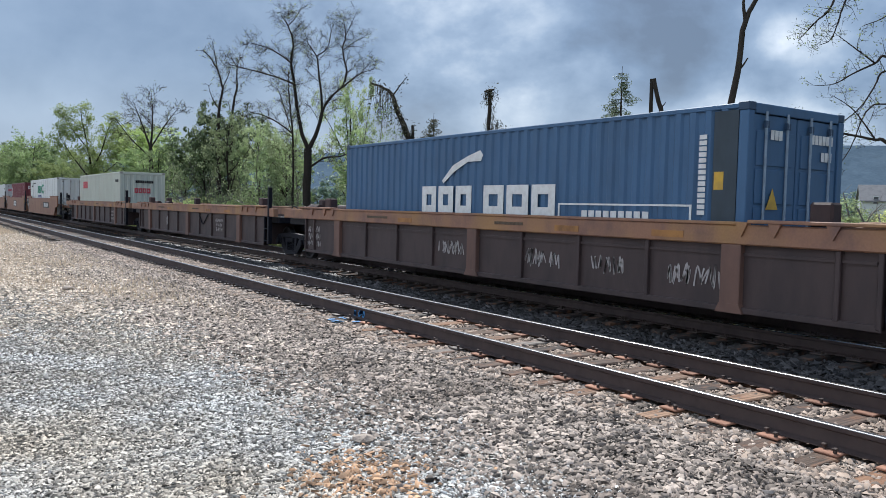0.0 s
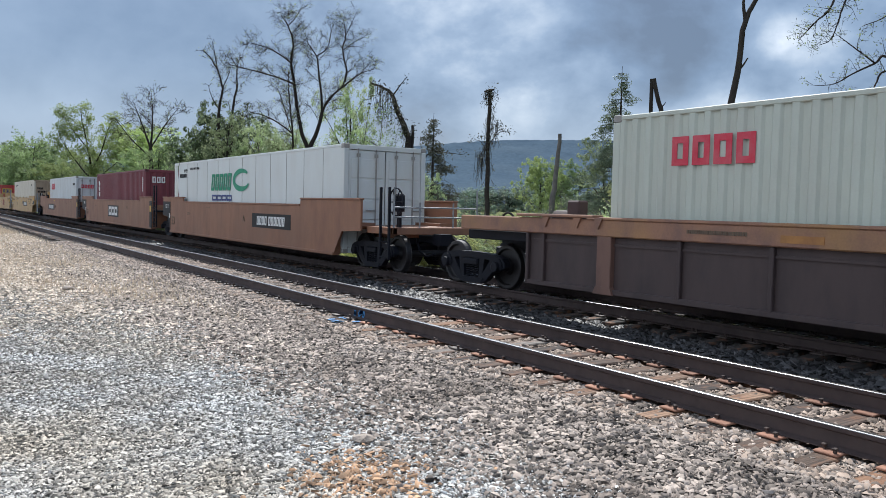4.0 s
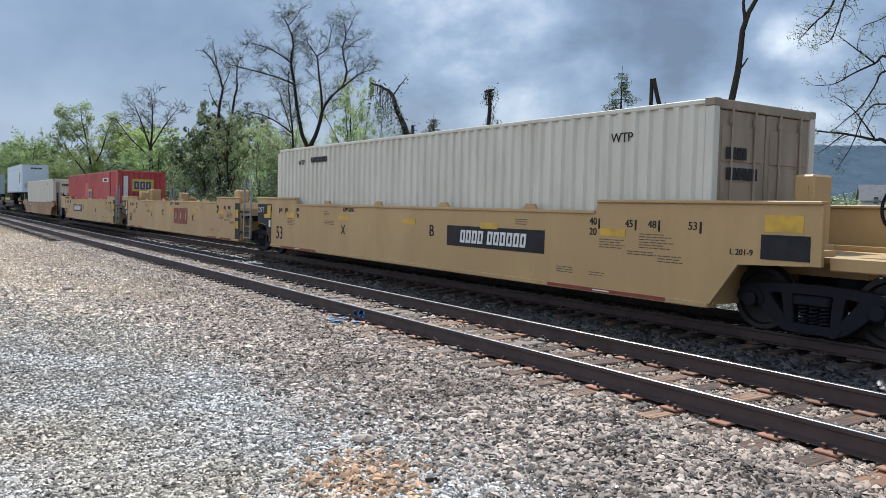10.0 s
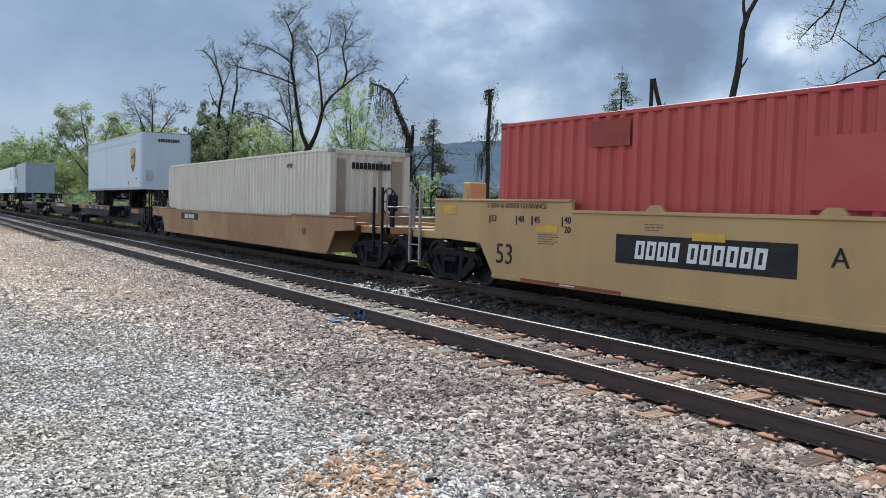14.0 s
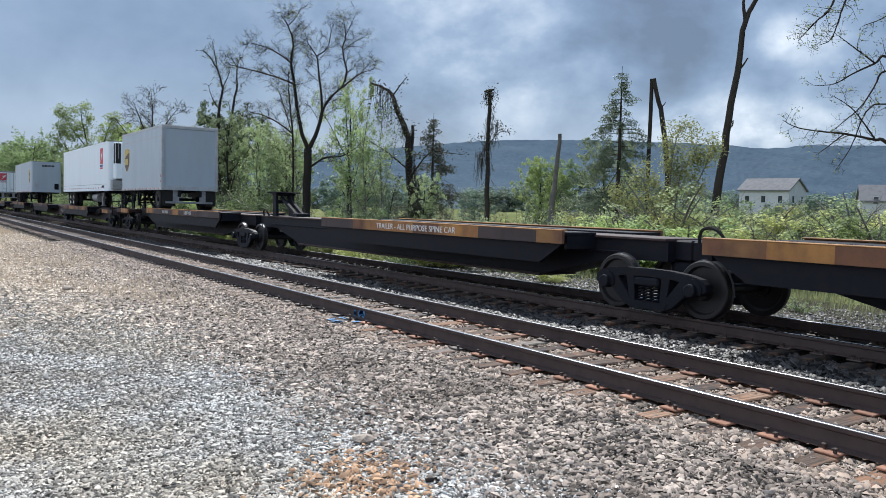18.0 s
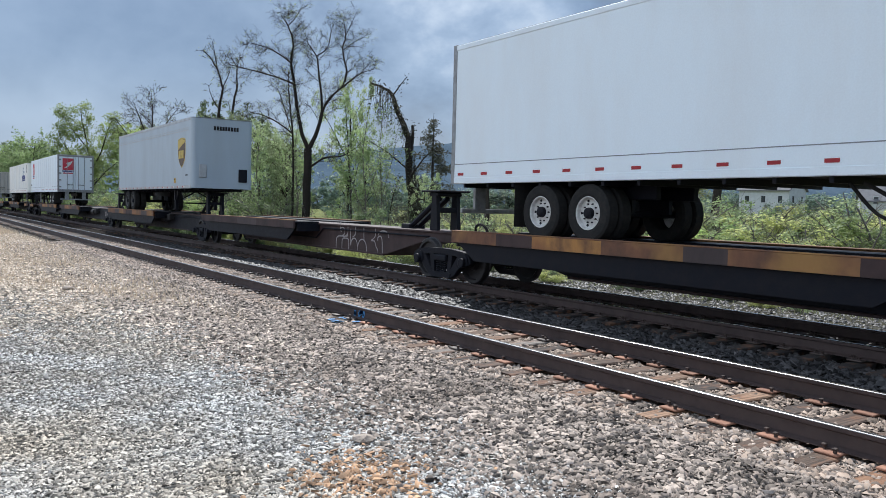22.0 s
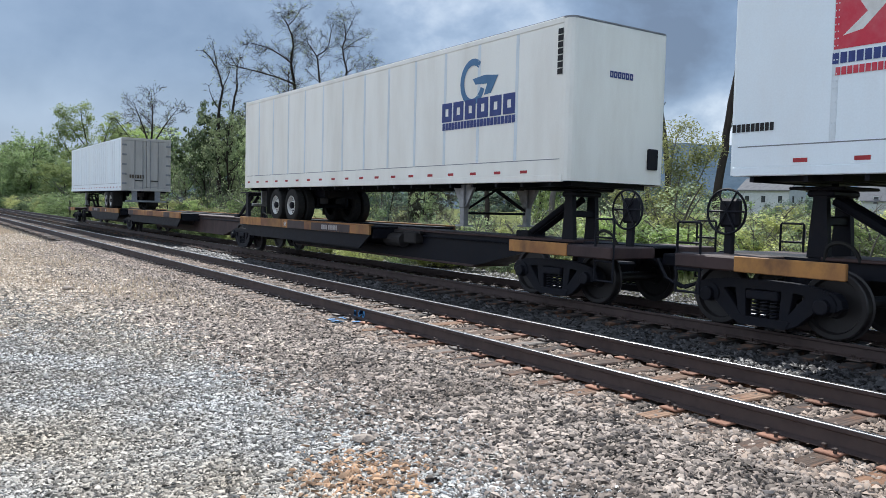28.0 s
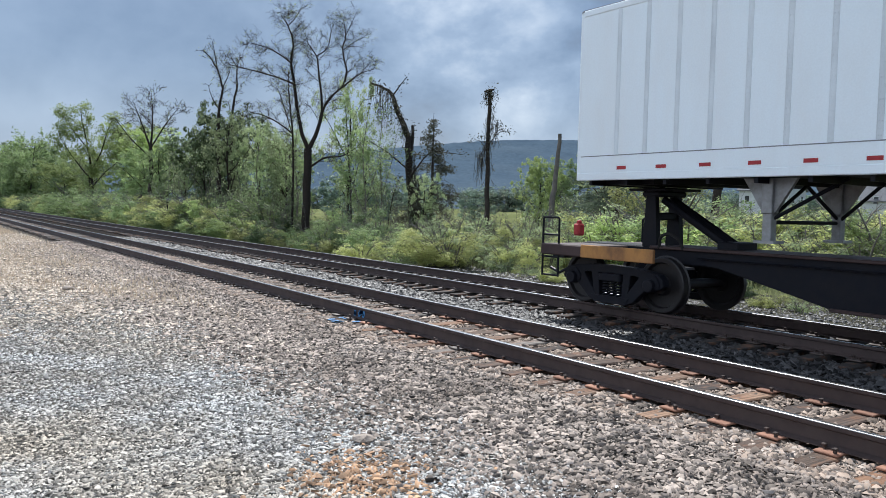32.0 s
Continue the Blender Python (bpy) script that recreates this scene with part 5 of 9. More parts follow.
def ribbed_well(label, posts, low, ends, trucks, tags, seed):
    """An older well car unit: a deep top sill, recessed side panels, upright ribs and wide posts."""
    c = posts[1]
    car = rolling("ribbed_well_car", label, "railcar", c, "well cars of the train")
    a, b, eL, eR = low[0] - c, low[1] - c, ends[0] - c, ends[1] - c
    for s in (-1, 1):
        part("top_sill", Geo().box(eL, eR, s * 1.34, s * 1.50, 1.22, 1.50, c=0.018).box(a + 1.9, b - 1.9, s * 1.30, s * 1.52, 1.49, 1.54, c=0.012).box(a - 0.2, a + 1.8, s * 1.30, s * 1.55, 1.52, 1.57, c=0.01).box(b - 1.8, b + 0.2, s * 1.30, s * 1.55, 1.52, 1.57, c=0.01), SILL, car, "weathered orange-brown top sill")
        part("side_panel", Geo().box(a, b, s * 1.36, s * 1.40, 0.30, 1.22), WEB, car)
        part("bottom_sill", Geo().box(a, b, s * 1.30, s * 1.46, 0.27, 0.36, c=0.012), WEB, car)
        part("panel_bead", Geo().box(a + 0.1, b - 0.1, s * 1.395, s * 1.425, 1.07, 1.11), WEB, car)
        for k, p in enumerate(posts):
            x = p - c
            g = Geo().box(x - 0.16, x + 0.16, s * 1.36, s * 1.495, 0.32, 1.23, c=0.012)
            g.prism([(x - 0.16, 0.40), (x + 0.16, 0.40), (x + 0.22, 0.27), (x - 0.22, 0.27)], s * 1.36, s * 1.50)
            part("side_post", g, POST, car)
        for k in range(-5, 6):
            x = k * 1.525
            if abs(k) % 4 != 0 or abs(k) > 4:
                if a + 0.1 < x < b - 0.1:
                    part("side_rib", Geo().box(x - 0.035, x + 0.035, s * 1.39, s * 1.465, 0.34, 1.22, c=0.01), WEB, car)
        for x in (a + 0.035, b - 0.035):
            part("side_rib", Geo().box(x - 0.035, x + 0.035, s * 1.36, s * 1.47, 0.30, 1.22, c=0.01), WEB, car)
        for x in (a + 0.6, a + 1.4, b - 0.6, b - 1.4, a + 1.9, b - 1.9):
            part("gusset", Geo().prism([(x - 0.10, 1.53), (x + 0.10, 1.53), (x, 1.34)], s * 1.495, s * 1.535), SILL, car)
    floor = Geo()
    for k in range(int((b - a) / 1.6)):
        floor.box(a + 0.4 + k * 1.6, a + 0.7 + k * 1.6, -1.36, 1.36, 0.27, 0.335)
    part("floor_beams", floor, DARK, car)
    for x, s, end in ((a, -1, eL), (b, 1, eR)):
        part("bulkhead", Geo().box(x - 0.03, x + 0.03, -1.36, 1.36, 0.33, 1.2), WEB, car)
        part("end_deck", Geo().box(x, end, -1.3, 1.3, 1.02, 1.22, c=0.02).box(x, end, -0.4, 0.4, 0.78, 1.02), DARK, car)
        for y in (-1.1, 1.1):
            part("container_guide", Geo().box(x - s * 0.8, x - s * 1.12, y - 0.12, y + 0.12, 1.5, 1.82, c=0.03), OXIDE, car)
        part("brake_gear", Geo().box(x + s * 0.3, x + s * 1.0, -0.9, -0.2, 1.22, 1.42, c=0.04).rod((x + s * 0.2, 0.1, 1.5), (x + s * 0.9, 0.1, 1.5), 0.14, 12).rod((x + s * 0.1, 0.6, 1.35), (x + s * 1.0, 0.6, 1.35), 0.08), OXIDE, car, "brown brake cylinder and valves")
        hose(car, [(x + s * 0.8, -0.9, 1.25), (x + s * 1.1, -0.95, 1.55), (x + s * 1.4, -0.9, 1.5), (x + s * 1.6, -0.85, 1.2)])
    part("end_post", Geo().box(b + 0.42, b + 0.54, -1.52, -1.40, 0.35, 2.15, c=0.01), DARK, car, "dark upright end post")
    ladder(car, b + 0.08, b + 0.5, -1.46, 0.4, 1.25, 3, DARK)
    for x in trucks:
        truck(car, x - c)
    rnd = random.Random(seed)
    for x, z, w, h in tags:
        lines = 3 if h > 0.4 else 1
        for k in range(lines):
            scrawl(rnd.randint(0, 999), w * rnd.uniform(0.85, 1.0), h / lines * 0.9, GRAFF, car, side_pose(x - c, -1.404, z + h * (0.5 - (k + 0.5) / lines)), strokes=7 if lines > 1 else 8, r=0.013)
    for x, n in ((-3.9, 26), (1.2, 22)):
        bars([0.55] * n, 0.055, GRAPHITE, car, side_pose(x, -1.502, 1.37), name="sill_lettering", label="faded dark lettering")
    if seed == 2:
        part("pale_strip", Geo().box(-3.08, -3.02, -1.475, -1.464, 0.62, 0.98), WHITE, car, "pale marker strip on a rib")
        part("hanging_cable", Geo().pipe([(1.45, -1.43, 1.18), (1.85, -1.44, 0.84), (2.0, -1.44, 0.78), (2.2, -1.44, 0.86), (2.6, -1.43, 1.16)], 0.024), DARK, car, "black hanging cable")
    for x in (-2.6, 2.8, 5.0):
        part("worn_yellow_patch", Geo().box(x - 0.3, x + 0.3, -1.507, -1.499, 1.28, 1.38), OCHRE, car, "worn yellow reflector patch")
    return car


# ---- spine cars ----
def spine_unit(label, x_left, x_right, platforms, hitches, deck, paint, edge, trucks, ends=(None, None), words=None, tag=None, arches=None):
    """One platform of a spine car: centre sill, wheel decks, hitches. x_left and x_right are the truck centres."""
    c = (x_left + x_right) / 2
    car = rolling("spine_car", label, "railcar", c, "spine cars of the train")
    a, b = x_left - c, x_right - c
    zt = deck - 0.06
    g = Geo()
    L, R = a + 0.35, b - 0.35
    g.prism([(L, zt), (L, 0.82), (L + 1.3, 0.80), (L + 3.2, 0.36), (R - 3.2, 0.36), (R - 1.3, 0.80), (R, 0.82), (R, zt - 0.03)], -0.46, 0.46)
    part("centre_sill", g, paint, car, "deep steel centre sill")
    g = Geo().box(L, R, -0.52, 0.52, zt - 0.03, zt + 0.02, c=0.01).box(L + 3.2, R - 3.2, -0.52, 0.52, 0.33, 0.38, c=0.01)
    part("flange_plate", g, OXIDE, car, "rust-brown sill flanges")
    for p0, p1 in platforms:
        q0, q1 = p0 - c, p1 - c
        g = Geo()
        for s in (-1, 1):
            g.box(q0, q1, s * 0.48, s * 1.27, deck - 0.05, deck, c=0.008)
        n = int((q1 - q0) / 1.1)
        for k in range(n + 1):
            x = q0 + (q1 - q0 - 0.08) * k / n
            g.prism([(x, deck - 0.06), (x + 0.08, deck - 0.06), (x + 0.08, deck - 0.30), (x, deck - 0.30)], -1.2, 1.2)
        part("wheel_deck", g, DARK, car, "dark steel wheel deck")
        for s in (-1, 1):
            rnd, x0 = random.Random(int(-p0 * 10) + 1), q0
            tones = (OXIDE, OXIDE, OXIDE, WEB, OXIDE) if paint is OXIDE and edge is RUST_EDGE else (OCHRE, RUST_EDGE, OCHRE, WEB, RUST_EDGE) if edge is OCHRE else (RUST_EDGE, OXIDE, OCHRE, RUST_EDGE, WEB)
            k = rnd.randrange(5)
            while x0 < q1 - 0.01:
                x1 = x0 + rnd.uniform(0.7, 2.4)
                x1 = q1 if x1 > q1 - 0.5 else x1
                part("deck_edge", Geo().box(x0, x1, s * 1.27, s * 1.33, deck - 0.21, deck + 0.02), tones[k % 5], car, "worn ochre and rust deck edge")
                x0, k = x1, k + 1
            part("deck_lip", Geo().box(q0, q1, s * 1.20, s * 1.335, deck + 0.02, deck + 0.045, c=0.008), edge, car, "bright worn deck lip")
            # added sheet, no real gutter: fills in the dark below the deck edge
            part("deck_gutter", Geo().prism([(q0 + 0.1, deck - 0.22), (q1 - 0.1, deck - 0.22), (q1 - 0.7, deck - 0.58), (q0 + 0.7, deck - 0.58)], s * 1.18, s * 1.24), DARK, car)
    for h, lean, up in hitches:
        x = h - c
        st = Geo()
        z = 2.11
        for y in (-0.30, 0.30):
            st.prism([(x - 0.16, zt), (x + 0.16, zt), (x + 0.09, z - 0.1), (x - 0.09, z - 0.1)], y - 0.05, y + 0.05)
        st.box(x - 0.09, x + 0.09, -0.30, 0.30, zt + 0.45, zt + 0.58, c=0.02)
        hitch = part("trailer_hitch", st, DARK, car, "black fifth-wheel hitch stand")
        part("hitch_plate", Geo().box(x - 0.42, x + 0.42, -0.46, 0.46, z - 0.10, z - 0.055, c=0.02).box(x - 0.20, x + 0.20, -0.36, 0.36, z - 0.2, z - 0.1, c=0.03), DARK, hitch)
        part("hitch_strut", Geo().rod((x + lean * 0.1, -0.12, z - 0.25), (x + lean * 1.45, -0.12, zt + 0.05), 0.07).rod((x + lean * 0.1, 0.12, z - 0.25), (x + lean * 1.45, 0.12, zt + 0.05), 0.07).box(x + lean * 1.3, x + lean * 1.7, -0.25, 0.25, zt, zt + 0.14, c=0.02), DARK, hitch)
    for x in trucks:
        truck(car, x - c)
        hose(car, [(x - c + 0.55, -0.5, zt - 0.02), (x - c + 0.62, -0.55, zt + 0.17), (x - c + 0.80, -0.56, zt + 0.23), (x - c + 0.98, -0.55, zt + 0.15), (x - c + 1.05, -0.5, zt - 0.02)], 0.028)
    if paint is DARK:
        part("air_tank", Geo().rod((1.35, -0.64, 0.80), (2.15, -0.64, 0.80), 0.17, 16), GRIME, car, "dusty grey air reservoir")
        part("control_valve", Geo().box(2.2, 2.75, -0.72, -0.46, 0.74, 1.02, c=0.03).box(1.3, 2.8, -0.60, -0.46, 0.98, 1.05), GRIME, car, "dusty brake control valve")
    part("brake_pipe", Geo().pipe([(L + 1.0, -0.50, 0.93), (-2.0, -0.50, 0.93), (-1.4, -0.50, 0.62), (1.0, -0.50, 0.62), (1.5, -0.50, 0.93), (R - 1.0, -0.50, 0.93)], 0.022), DARK, car, "thin brake pipe along the sill")
    for s, kind, end in ((-1, ends[0], a), (1, ends[1], b)):
        if kind is None:
            part("articulation", Geo().box(end, end - s * 0.75, -0.28, 0.28, 0.84, zt, c=0.03), DARK, car)
            continue
        tip = end + s * 1.45
        g = Geo().box(end - s * 0.3, tip, -0.34, 0.34, 0.80, zt, c=0.02)
        part("end_sill", g, DARK, car)
        g = Geo().box(end + s * 0.3, tip, -1.38, 1.38, zt - 0.22, zt - 0.02, c=0.02)
        part("end_platform", g, OXIDE, car, "rusty brown end platform")
        part("edge_board", Geo().box(end - s * 1.2, end + s * 0.4, -1.40, -1.34, zt - 0.22, zt, c=0.01), OCHRE, car, "worn yellow edge board")
        coupler(car, tip - s * 0.2, s)
        for y in (-1.32, 1.32):
            g = Geo().pipe([(tip, y, 0.45), (tip, y, zt + 0.43), (tip - s * 0.02, y, zt + 0.45), (tip - s * 0.40, y, zt + 0.45), (tip - s * 0.42, y, zt + 0.43), (tip - s * 0.42, y, 0.45)], 0.02)
            for z in (0.47, 0.8, 1.2):
                g.rod((tip, y, z), (tip - s * 0.42, y, z), 0.018)
            part("end_grab_iron", g, DARK, car, "black grab iron and step")
        if kind == "brake":
            handbrake(car, tip - s * 0.35, -0.3, zt + 0.62)
    if words:
        if "/" in words[0]:
            part("lettering_panel", Geo().box(words[2] - c - 1.35, words[2] - c + 1.35, -1.3345, -1.328, deck - 0.205, deck + 0.005), WEB, car, "dark painted panel")
        lettering(words[0], words[1], words[3] if len(words) > 3 else WHITE, car, side_pose(words[2] - c, -1.336, deck - 0.10), 1.15)
    if arches is not None:
        sprayed_arches(GRAFF, car, side_pose(arches - c, -0.464, 0.72))
    if tag:
        scrawl(tag[0], tag[1], tag[2] * 0.95, GRAFF, car, side_pose(tag[3] - c, -0.464, 0.72), strokes=7, r=0.016)
    return car


# ---- the train ----
COBALT = material("blue_container_paint", (0.055, 0.125, 0.235), 0.5, dirt=(0.05, 0.085, 0.14), amount=0.5, scale=1.8, streak=3)
ROD_PALE = material("pale_blue_grey_rod", (0.27, 0.34, 0.42), 0.5, amount=0.5, scale=6)
COBALT_W = material("weathered_dark_blue_paint", (0.045, 0.062, 0.078), 0.65, dirt=(0.03, 0.036, 0.042), amount=0.6, scale=2.5, streak=3)
COBALT_D = material("dark_blue_steel", (0.03, 0.06, 0.11), 0.55, scale=3)
PALE = material("pale_grey_container_paint", (0.50, 0.525, 0.45), 0.5, dirt=(0.38, 0.36, 0.31), amount=0.45, scale=1.7, streak=4)
PALE_D = material("grey_container_steel", (0.30, 0.29, 0.27), 0.6, dirt=(0.2, 0.13, 0.09), scale=4)
LIGHT = material("light_container_paint", (0.60, 0.63, 0.63), 0.5, dirt=(0.42, 0.40, 0.36), amount=0.45, scale=1.7, streak=4)
REEFER = material("white_container_panel", (0.62, 0.645, 0.625), 0.45, dirt=(0.52, 0.50, 0.46), amount=0.4, scale=1.5, streak=4)
MAROON = material("maroon_container_paint", (0.165, 0.035, 0.045), 0.5, dirt=(0.09, 0.03, 0.035), amount=0.5, scale=1.9, streak=3)
MAROON_D = material("dark_maroon_steel", (0.09, 0.025, 0.03), 0.6, scale=4)
CREAM = material("cream_container_paint", (0.64, 0.60, 0.51), 0.5, dirt=(0.44, 0.38, 0.30), amount=0.5, scale=1.6, streak=4)
BROWNED = material("browned_door_paint", (0.34, 0.27, 0.20), 0.6, dirt=(0.18, 0.13, 0.09), amount=0.6, scale=2.5, streak=4)
BRICK = material("red_container_paint", (0.45, 0.078, 0.070), 0.5, dirt=(0.34, 0.066, 0.058), amount=0.5, scale=1.6, streak=3, warm=(0.44, 0.050, 0.055))
BRICK_D = material("dark_red_steel", (0.28, 0.045, 0.035), 0.55, scale=4)
SILVER = material("grey_trailer_sheet", (0.55, 0.64, 0.72), 0.42, dirt=(0.45, 0.49, 0.53), amount=0.35, scale=1.2, streak=4)
SILVER_D = material("worn_aluminium_rail", (0.46, 0.48, 0.50), 0.45, metal=0.3, dirt=(0.26, 0.25, 0.24), amount=0.6, scale=3)
ASH = material("dull_grey_trailer_sheet", (0.40, 0.47, 0.53), 0.42, dirt=(0.34, 0.37, 0.40), amount=0.4, scale=1.2, streak=4)
SNOW = material("white_trailer_sheet", (0.80, 0.88, 0.93), 0.4, dirt=(0.73, 0.73, 0.72), amount=0.35, scale=1.2, streak=4)
IVORY = material("ivory_trailer_sheet", (0.85, 0.845, 0.79), 0.45, dirt=(0.66, 0.63, 0.56), amount=0.5, scale=1.3, streak=4)
DOORGREY = material("dull_door_sheet", (0.52, 0.50, 0.46), 0.55, dirt=(0.34, 0.31, 0.27), amount=0.55, scale=1.6, streak=4)
BROWN = material("emblem_brown", (0.085, 0.045, 0.02), 0.45, amount=0.2)
AMBER = material("emblem_gold", (0.55, 0.40, 0.07), 0.45, amount=0.2)
CRIMSON = material("emblem_red", (0.55, 0.03, 0.06), 0.5, amount=0.3, dirt=(0.6, 0.3, 0.3))
NAVY = material("emblem_navy", (0.03, 0.05, 0.20), 0.5, amount=0.3)
STEELBLUE = material("emblem_blue", (0.07, 0.17, 0.32), 0.5, amount=0.3)
GREEN = material("emblem_green", (0.02, 0.26, 0.14), 0.5, amount=0.3)
CHERRY = material("emblem_brown_red", (0.24, 0.05, 0.035), 0.55, amount=0.4)

ribbed_well("brown ribbed well car unit carrying a blue container", (-19.05, -12.94, -6.83), (-21.15, -4.75), (-22.60, -3.4), (-3.1, -23.1),
            ((-13.75, 0.80, 1.05, 0.36), (-10.85, 0.76, 1.0, 0.38), (-9.25, 0.76, 0.85, 0.36), (-7.49, 0.74, 1.1, 0.38), (-20.6, 0.74, 0.9, 0.6)), 1)
ribbed_well("empty brown ribbed well car unit with graffiti", (-38.95, -32.80, -26.69), (-40.95, -24.34), (-42.40, -23.45), (-42.65,),
            ((-28.97, 0.80, 0.85, 0.5),), 2)
ribbed_well("brown ribbed well car unit carrying a pale container", (-58.74, -52.66, -46.57), (-60.75, -44.25), (-62.80, -43.1), (-63.0,),
            ((-47.39, 0.78, 1.05, 0.56),), 3)

box = container("container", "dark blue corrugated shipping container with white lettering blocks", -19.05, -6.82, 3.23, 2.438, COBALT, COBALT_D, rods=ROD_PALE)
part("corner_panel", Geo().box(5.55, 5.955, -1.224, -1.212, 0.12, 2.78), COBALT_W, box, "dull weathered corner panel")
c = 12.94
big_word(box, -14.25 + c, 1.47, 1.90, 0.60, WHITE, -1.222, 3, label="white wordmark blocks")
big_word(box, -11.80 + c, 1.47, 2.16, 0.60, WHITE, -1.222, 3, label="white wordmark blocks")
g = Geo().prism([(-0.95, -0.30), (-0.55, 0.02), (0.0, 0.20), (0.42, 0.30), (0.52, 0.20), (0.45, 0.08), (0.0, 0.08), (-0.5, -0.12), (-0.9, -0.36)], -0.004, 0.004)
part("swoosh", g, WHITE, box, "white swoosh emblem", pose(-13.50 + c, -1.224, 2.19))
g = Geo().box(-1.47, 1.47, -1.226, -1.219, 1.40, 1.43).box(1.43, 1.47, -1.226, -1.219, 1.1, 1.40).box(-1.47, -1.43, -1.226, -1.219, 1.1, 1.40)
part("white_frame_line", g, WHITE, box, "white outline", pose(-9.21 + c, 0, 0))
bars([0.5] * 9, 0.26, WHITE, box, side_pose(-9.3 + c, -1.222, 1.18), label="white word blocks")
bars([0.5] * 14, 0.13, WHITE, box, pose(-7.57 + c, -1.226, 1.86, 90, 90, 0), label="white vertical code blocks")
part("yellow_sticker", plate(0.16, 0.26), YELLOW, box, "yellow sticker", side_pose(-7.28 + c, -1.222, 1.78))
for y, z, w in ((-0.55, 2.45, 0.42), (0.62, 2.45, 0.75), (0.75, 2.2, 0.3)):
    bars([0.55] * max(3, int(w / 0.11)), 0.14, WHITE, box, end_pose(6.12, y, z), label="small white code blocks")
part("warning_triangle", Geo().prism([(-0.14, -0.12), (0.14, -0.12), (0.0, 0.18)], -0.004, 0.004), YELLOW, box, "yellow warning triangle", pose(6.13, -0.62, 1.5, 0, 0, 90))

box = container("container", "pale grey corrugated shipping container with red emblem", -58.88, -46.52, 3.23, 2.438, PALE, PALE_D, doors=False)
big_word(box, -56.87 + 52.7, 2.24, 1.45, 0.44, CRIMSON, -1.222, 4, label="red emblem blocks")
big_word(box, 6.18, 1.85, 0.85, 0.27, CRIMSON, 0.0, 4, end=True, label="red emblem blocks")
bars([0.5] * 10, 0.15, BLACK, box, end_pose(6.18, 0.1, 2.35), label="black code blocks")
bars([0.5] * 8, 0.15, BLACK, box, side_pose(5.4, -1.222, 2.38), label="black code blocks")

box = container("insulated_container", "white smooth-sided container with green and navy emblem", -84.20, -68.55, 3.30, 2.59, REEFER, PALE_D, panels=1.35)
big_word(box, -78.6 + 76.375, 2.05, 2.2, 0.62, GREEN, -1.30, 5, label="green emblem blocks", lean=0.2)
g = Geo()
for k in range(24):
    p, q = 0.7 + 5.2 * k / 24, 0.7 + 5.2 * (k + 1) / 24
    w0, w1 = 0.10 + 0.12 * math.sin(k / 24 * 3.14), 0.10 + 0.12 * math.sin((k + 1) / 24 * 3.14)
    g.add([(0.85 * math.cos(p), -0.004, 0.40 * math.sin(p)), ((0.85 - w0) * math.cos(p), -0.004, (0.40 - w0) * math.sin(p)), ((0.85 - w1) * math.cos(q), -0.004, (0.40 - w1) * math.sin(q)), (0.85 * math.cos(q), -0.004, 0.40 * math.sin(q))], [(0, 1, 2, 3)])
part("emblem_ring", g, GREEN, box, "green curved emblem stroke", pose(-76.45 + 76.375, -1.30, 2.1))
big_word(box, -78.5 + 76.375, 1.47, 2.2, 0.22, NAVY, -1.30, 4, label="navy emblem blocks")
lettering("STACK LIMIT 3 HIGH", 0.13, BLACK, box, side_pose(-81.9 + 76.375, -1.302, 2.64))
lettering("WTP", 0.2, BLACK, box, side_pose(-83.15 + 76.375, -1.302, 2.57))
bars([0.5] * 10, 0.15, BLACK, box, side_pose(-83.48 + 76.375, -1.302, 2.38), label="black code blocks")
for y in (-1.23, 1.23):
    part("frame_post", Geo().box(-8.465, -8.35, y - 0.06, y + 0.06, 0.02, 2.94, c=0.012), REEFER, box, "white post of the open end frame")
    part("frame_rail", Geo().box(-8.35, -7.82, y - 0.06, y + 0.06, 2.84, 2.94, c=0.012).box(-8.35, -7.82, y - 0.06, y + 0.06, 0.02, 0.14, c=0.012), REEFER, box)
    part("frame_brace", Geo().rod((-8.40, y, 2.80), (-7.86, y, 1.45), 0.035).rod((-8.40, y, 1.40), (-7.86, y, 0.15), 0.035), REEFER, box, "diagonal brace")

box = container("container", "maroon corrugated shipping container", -102.5, -90.33, 3.20, 2.438, MAROON, MAROON_D, doors=False)
big_word(box, 6.08, 2.35, 0.62, 0.30, WHITE, -0.55, 3, end=True, label="white wordmark blocks")
bars([0.8, 0.8, 0.8], 0.34, WHITE, box, pose(-101.7 + 96.4, -1.222, 1.93, 90, 90, 0), label="white wordmark blocks")
bars([0.5] * 8, 0.14, WHITE, box, pose(5.55, -1.222, 2.1, 90, 90, 0), label="white vertical code blocks")

box = container("container", "light grey corrugated shipping container with red emblem and doors", -122.33, -110.02, 3.24, 2.438, LIGHT, PALE_D)
big_word(box, -120.42 + 116.17, 2.25, 1.52, 0.46, CRIMSON, -1.222, 4, label="red emblem blocks")
big_word(box, 6.18, 2.2, 0.80, 0.25, CRIMSON, -0.45, 4, end=True, label="red emblem blocks")
bars([0.5] * 8, 0.15, BLACK, box, side_pose(-110.85 + 116.17, -1.222, 2.34), label="black code blocks")
bars([0.5] * 6, 0.14, BLACK, box, end_pose(6.18, 0.6, 2.2), label="black code blocks")
part("orange_placard", plate(0.3, 0.4), YELLOW, box, "orange placard", end_pose(6.16, -0.28, 1.12))

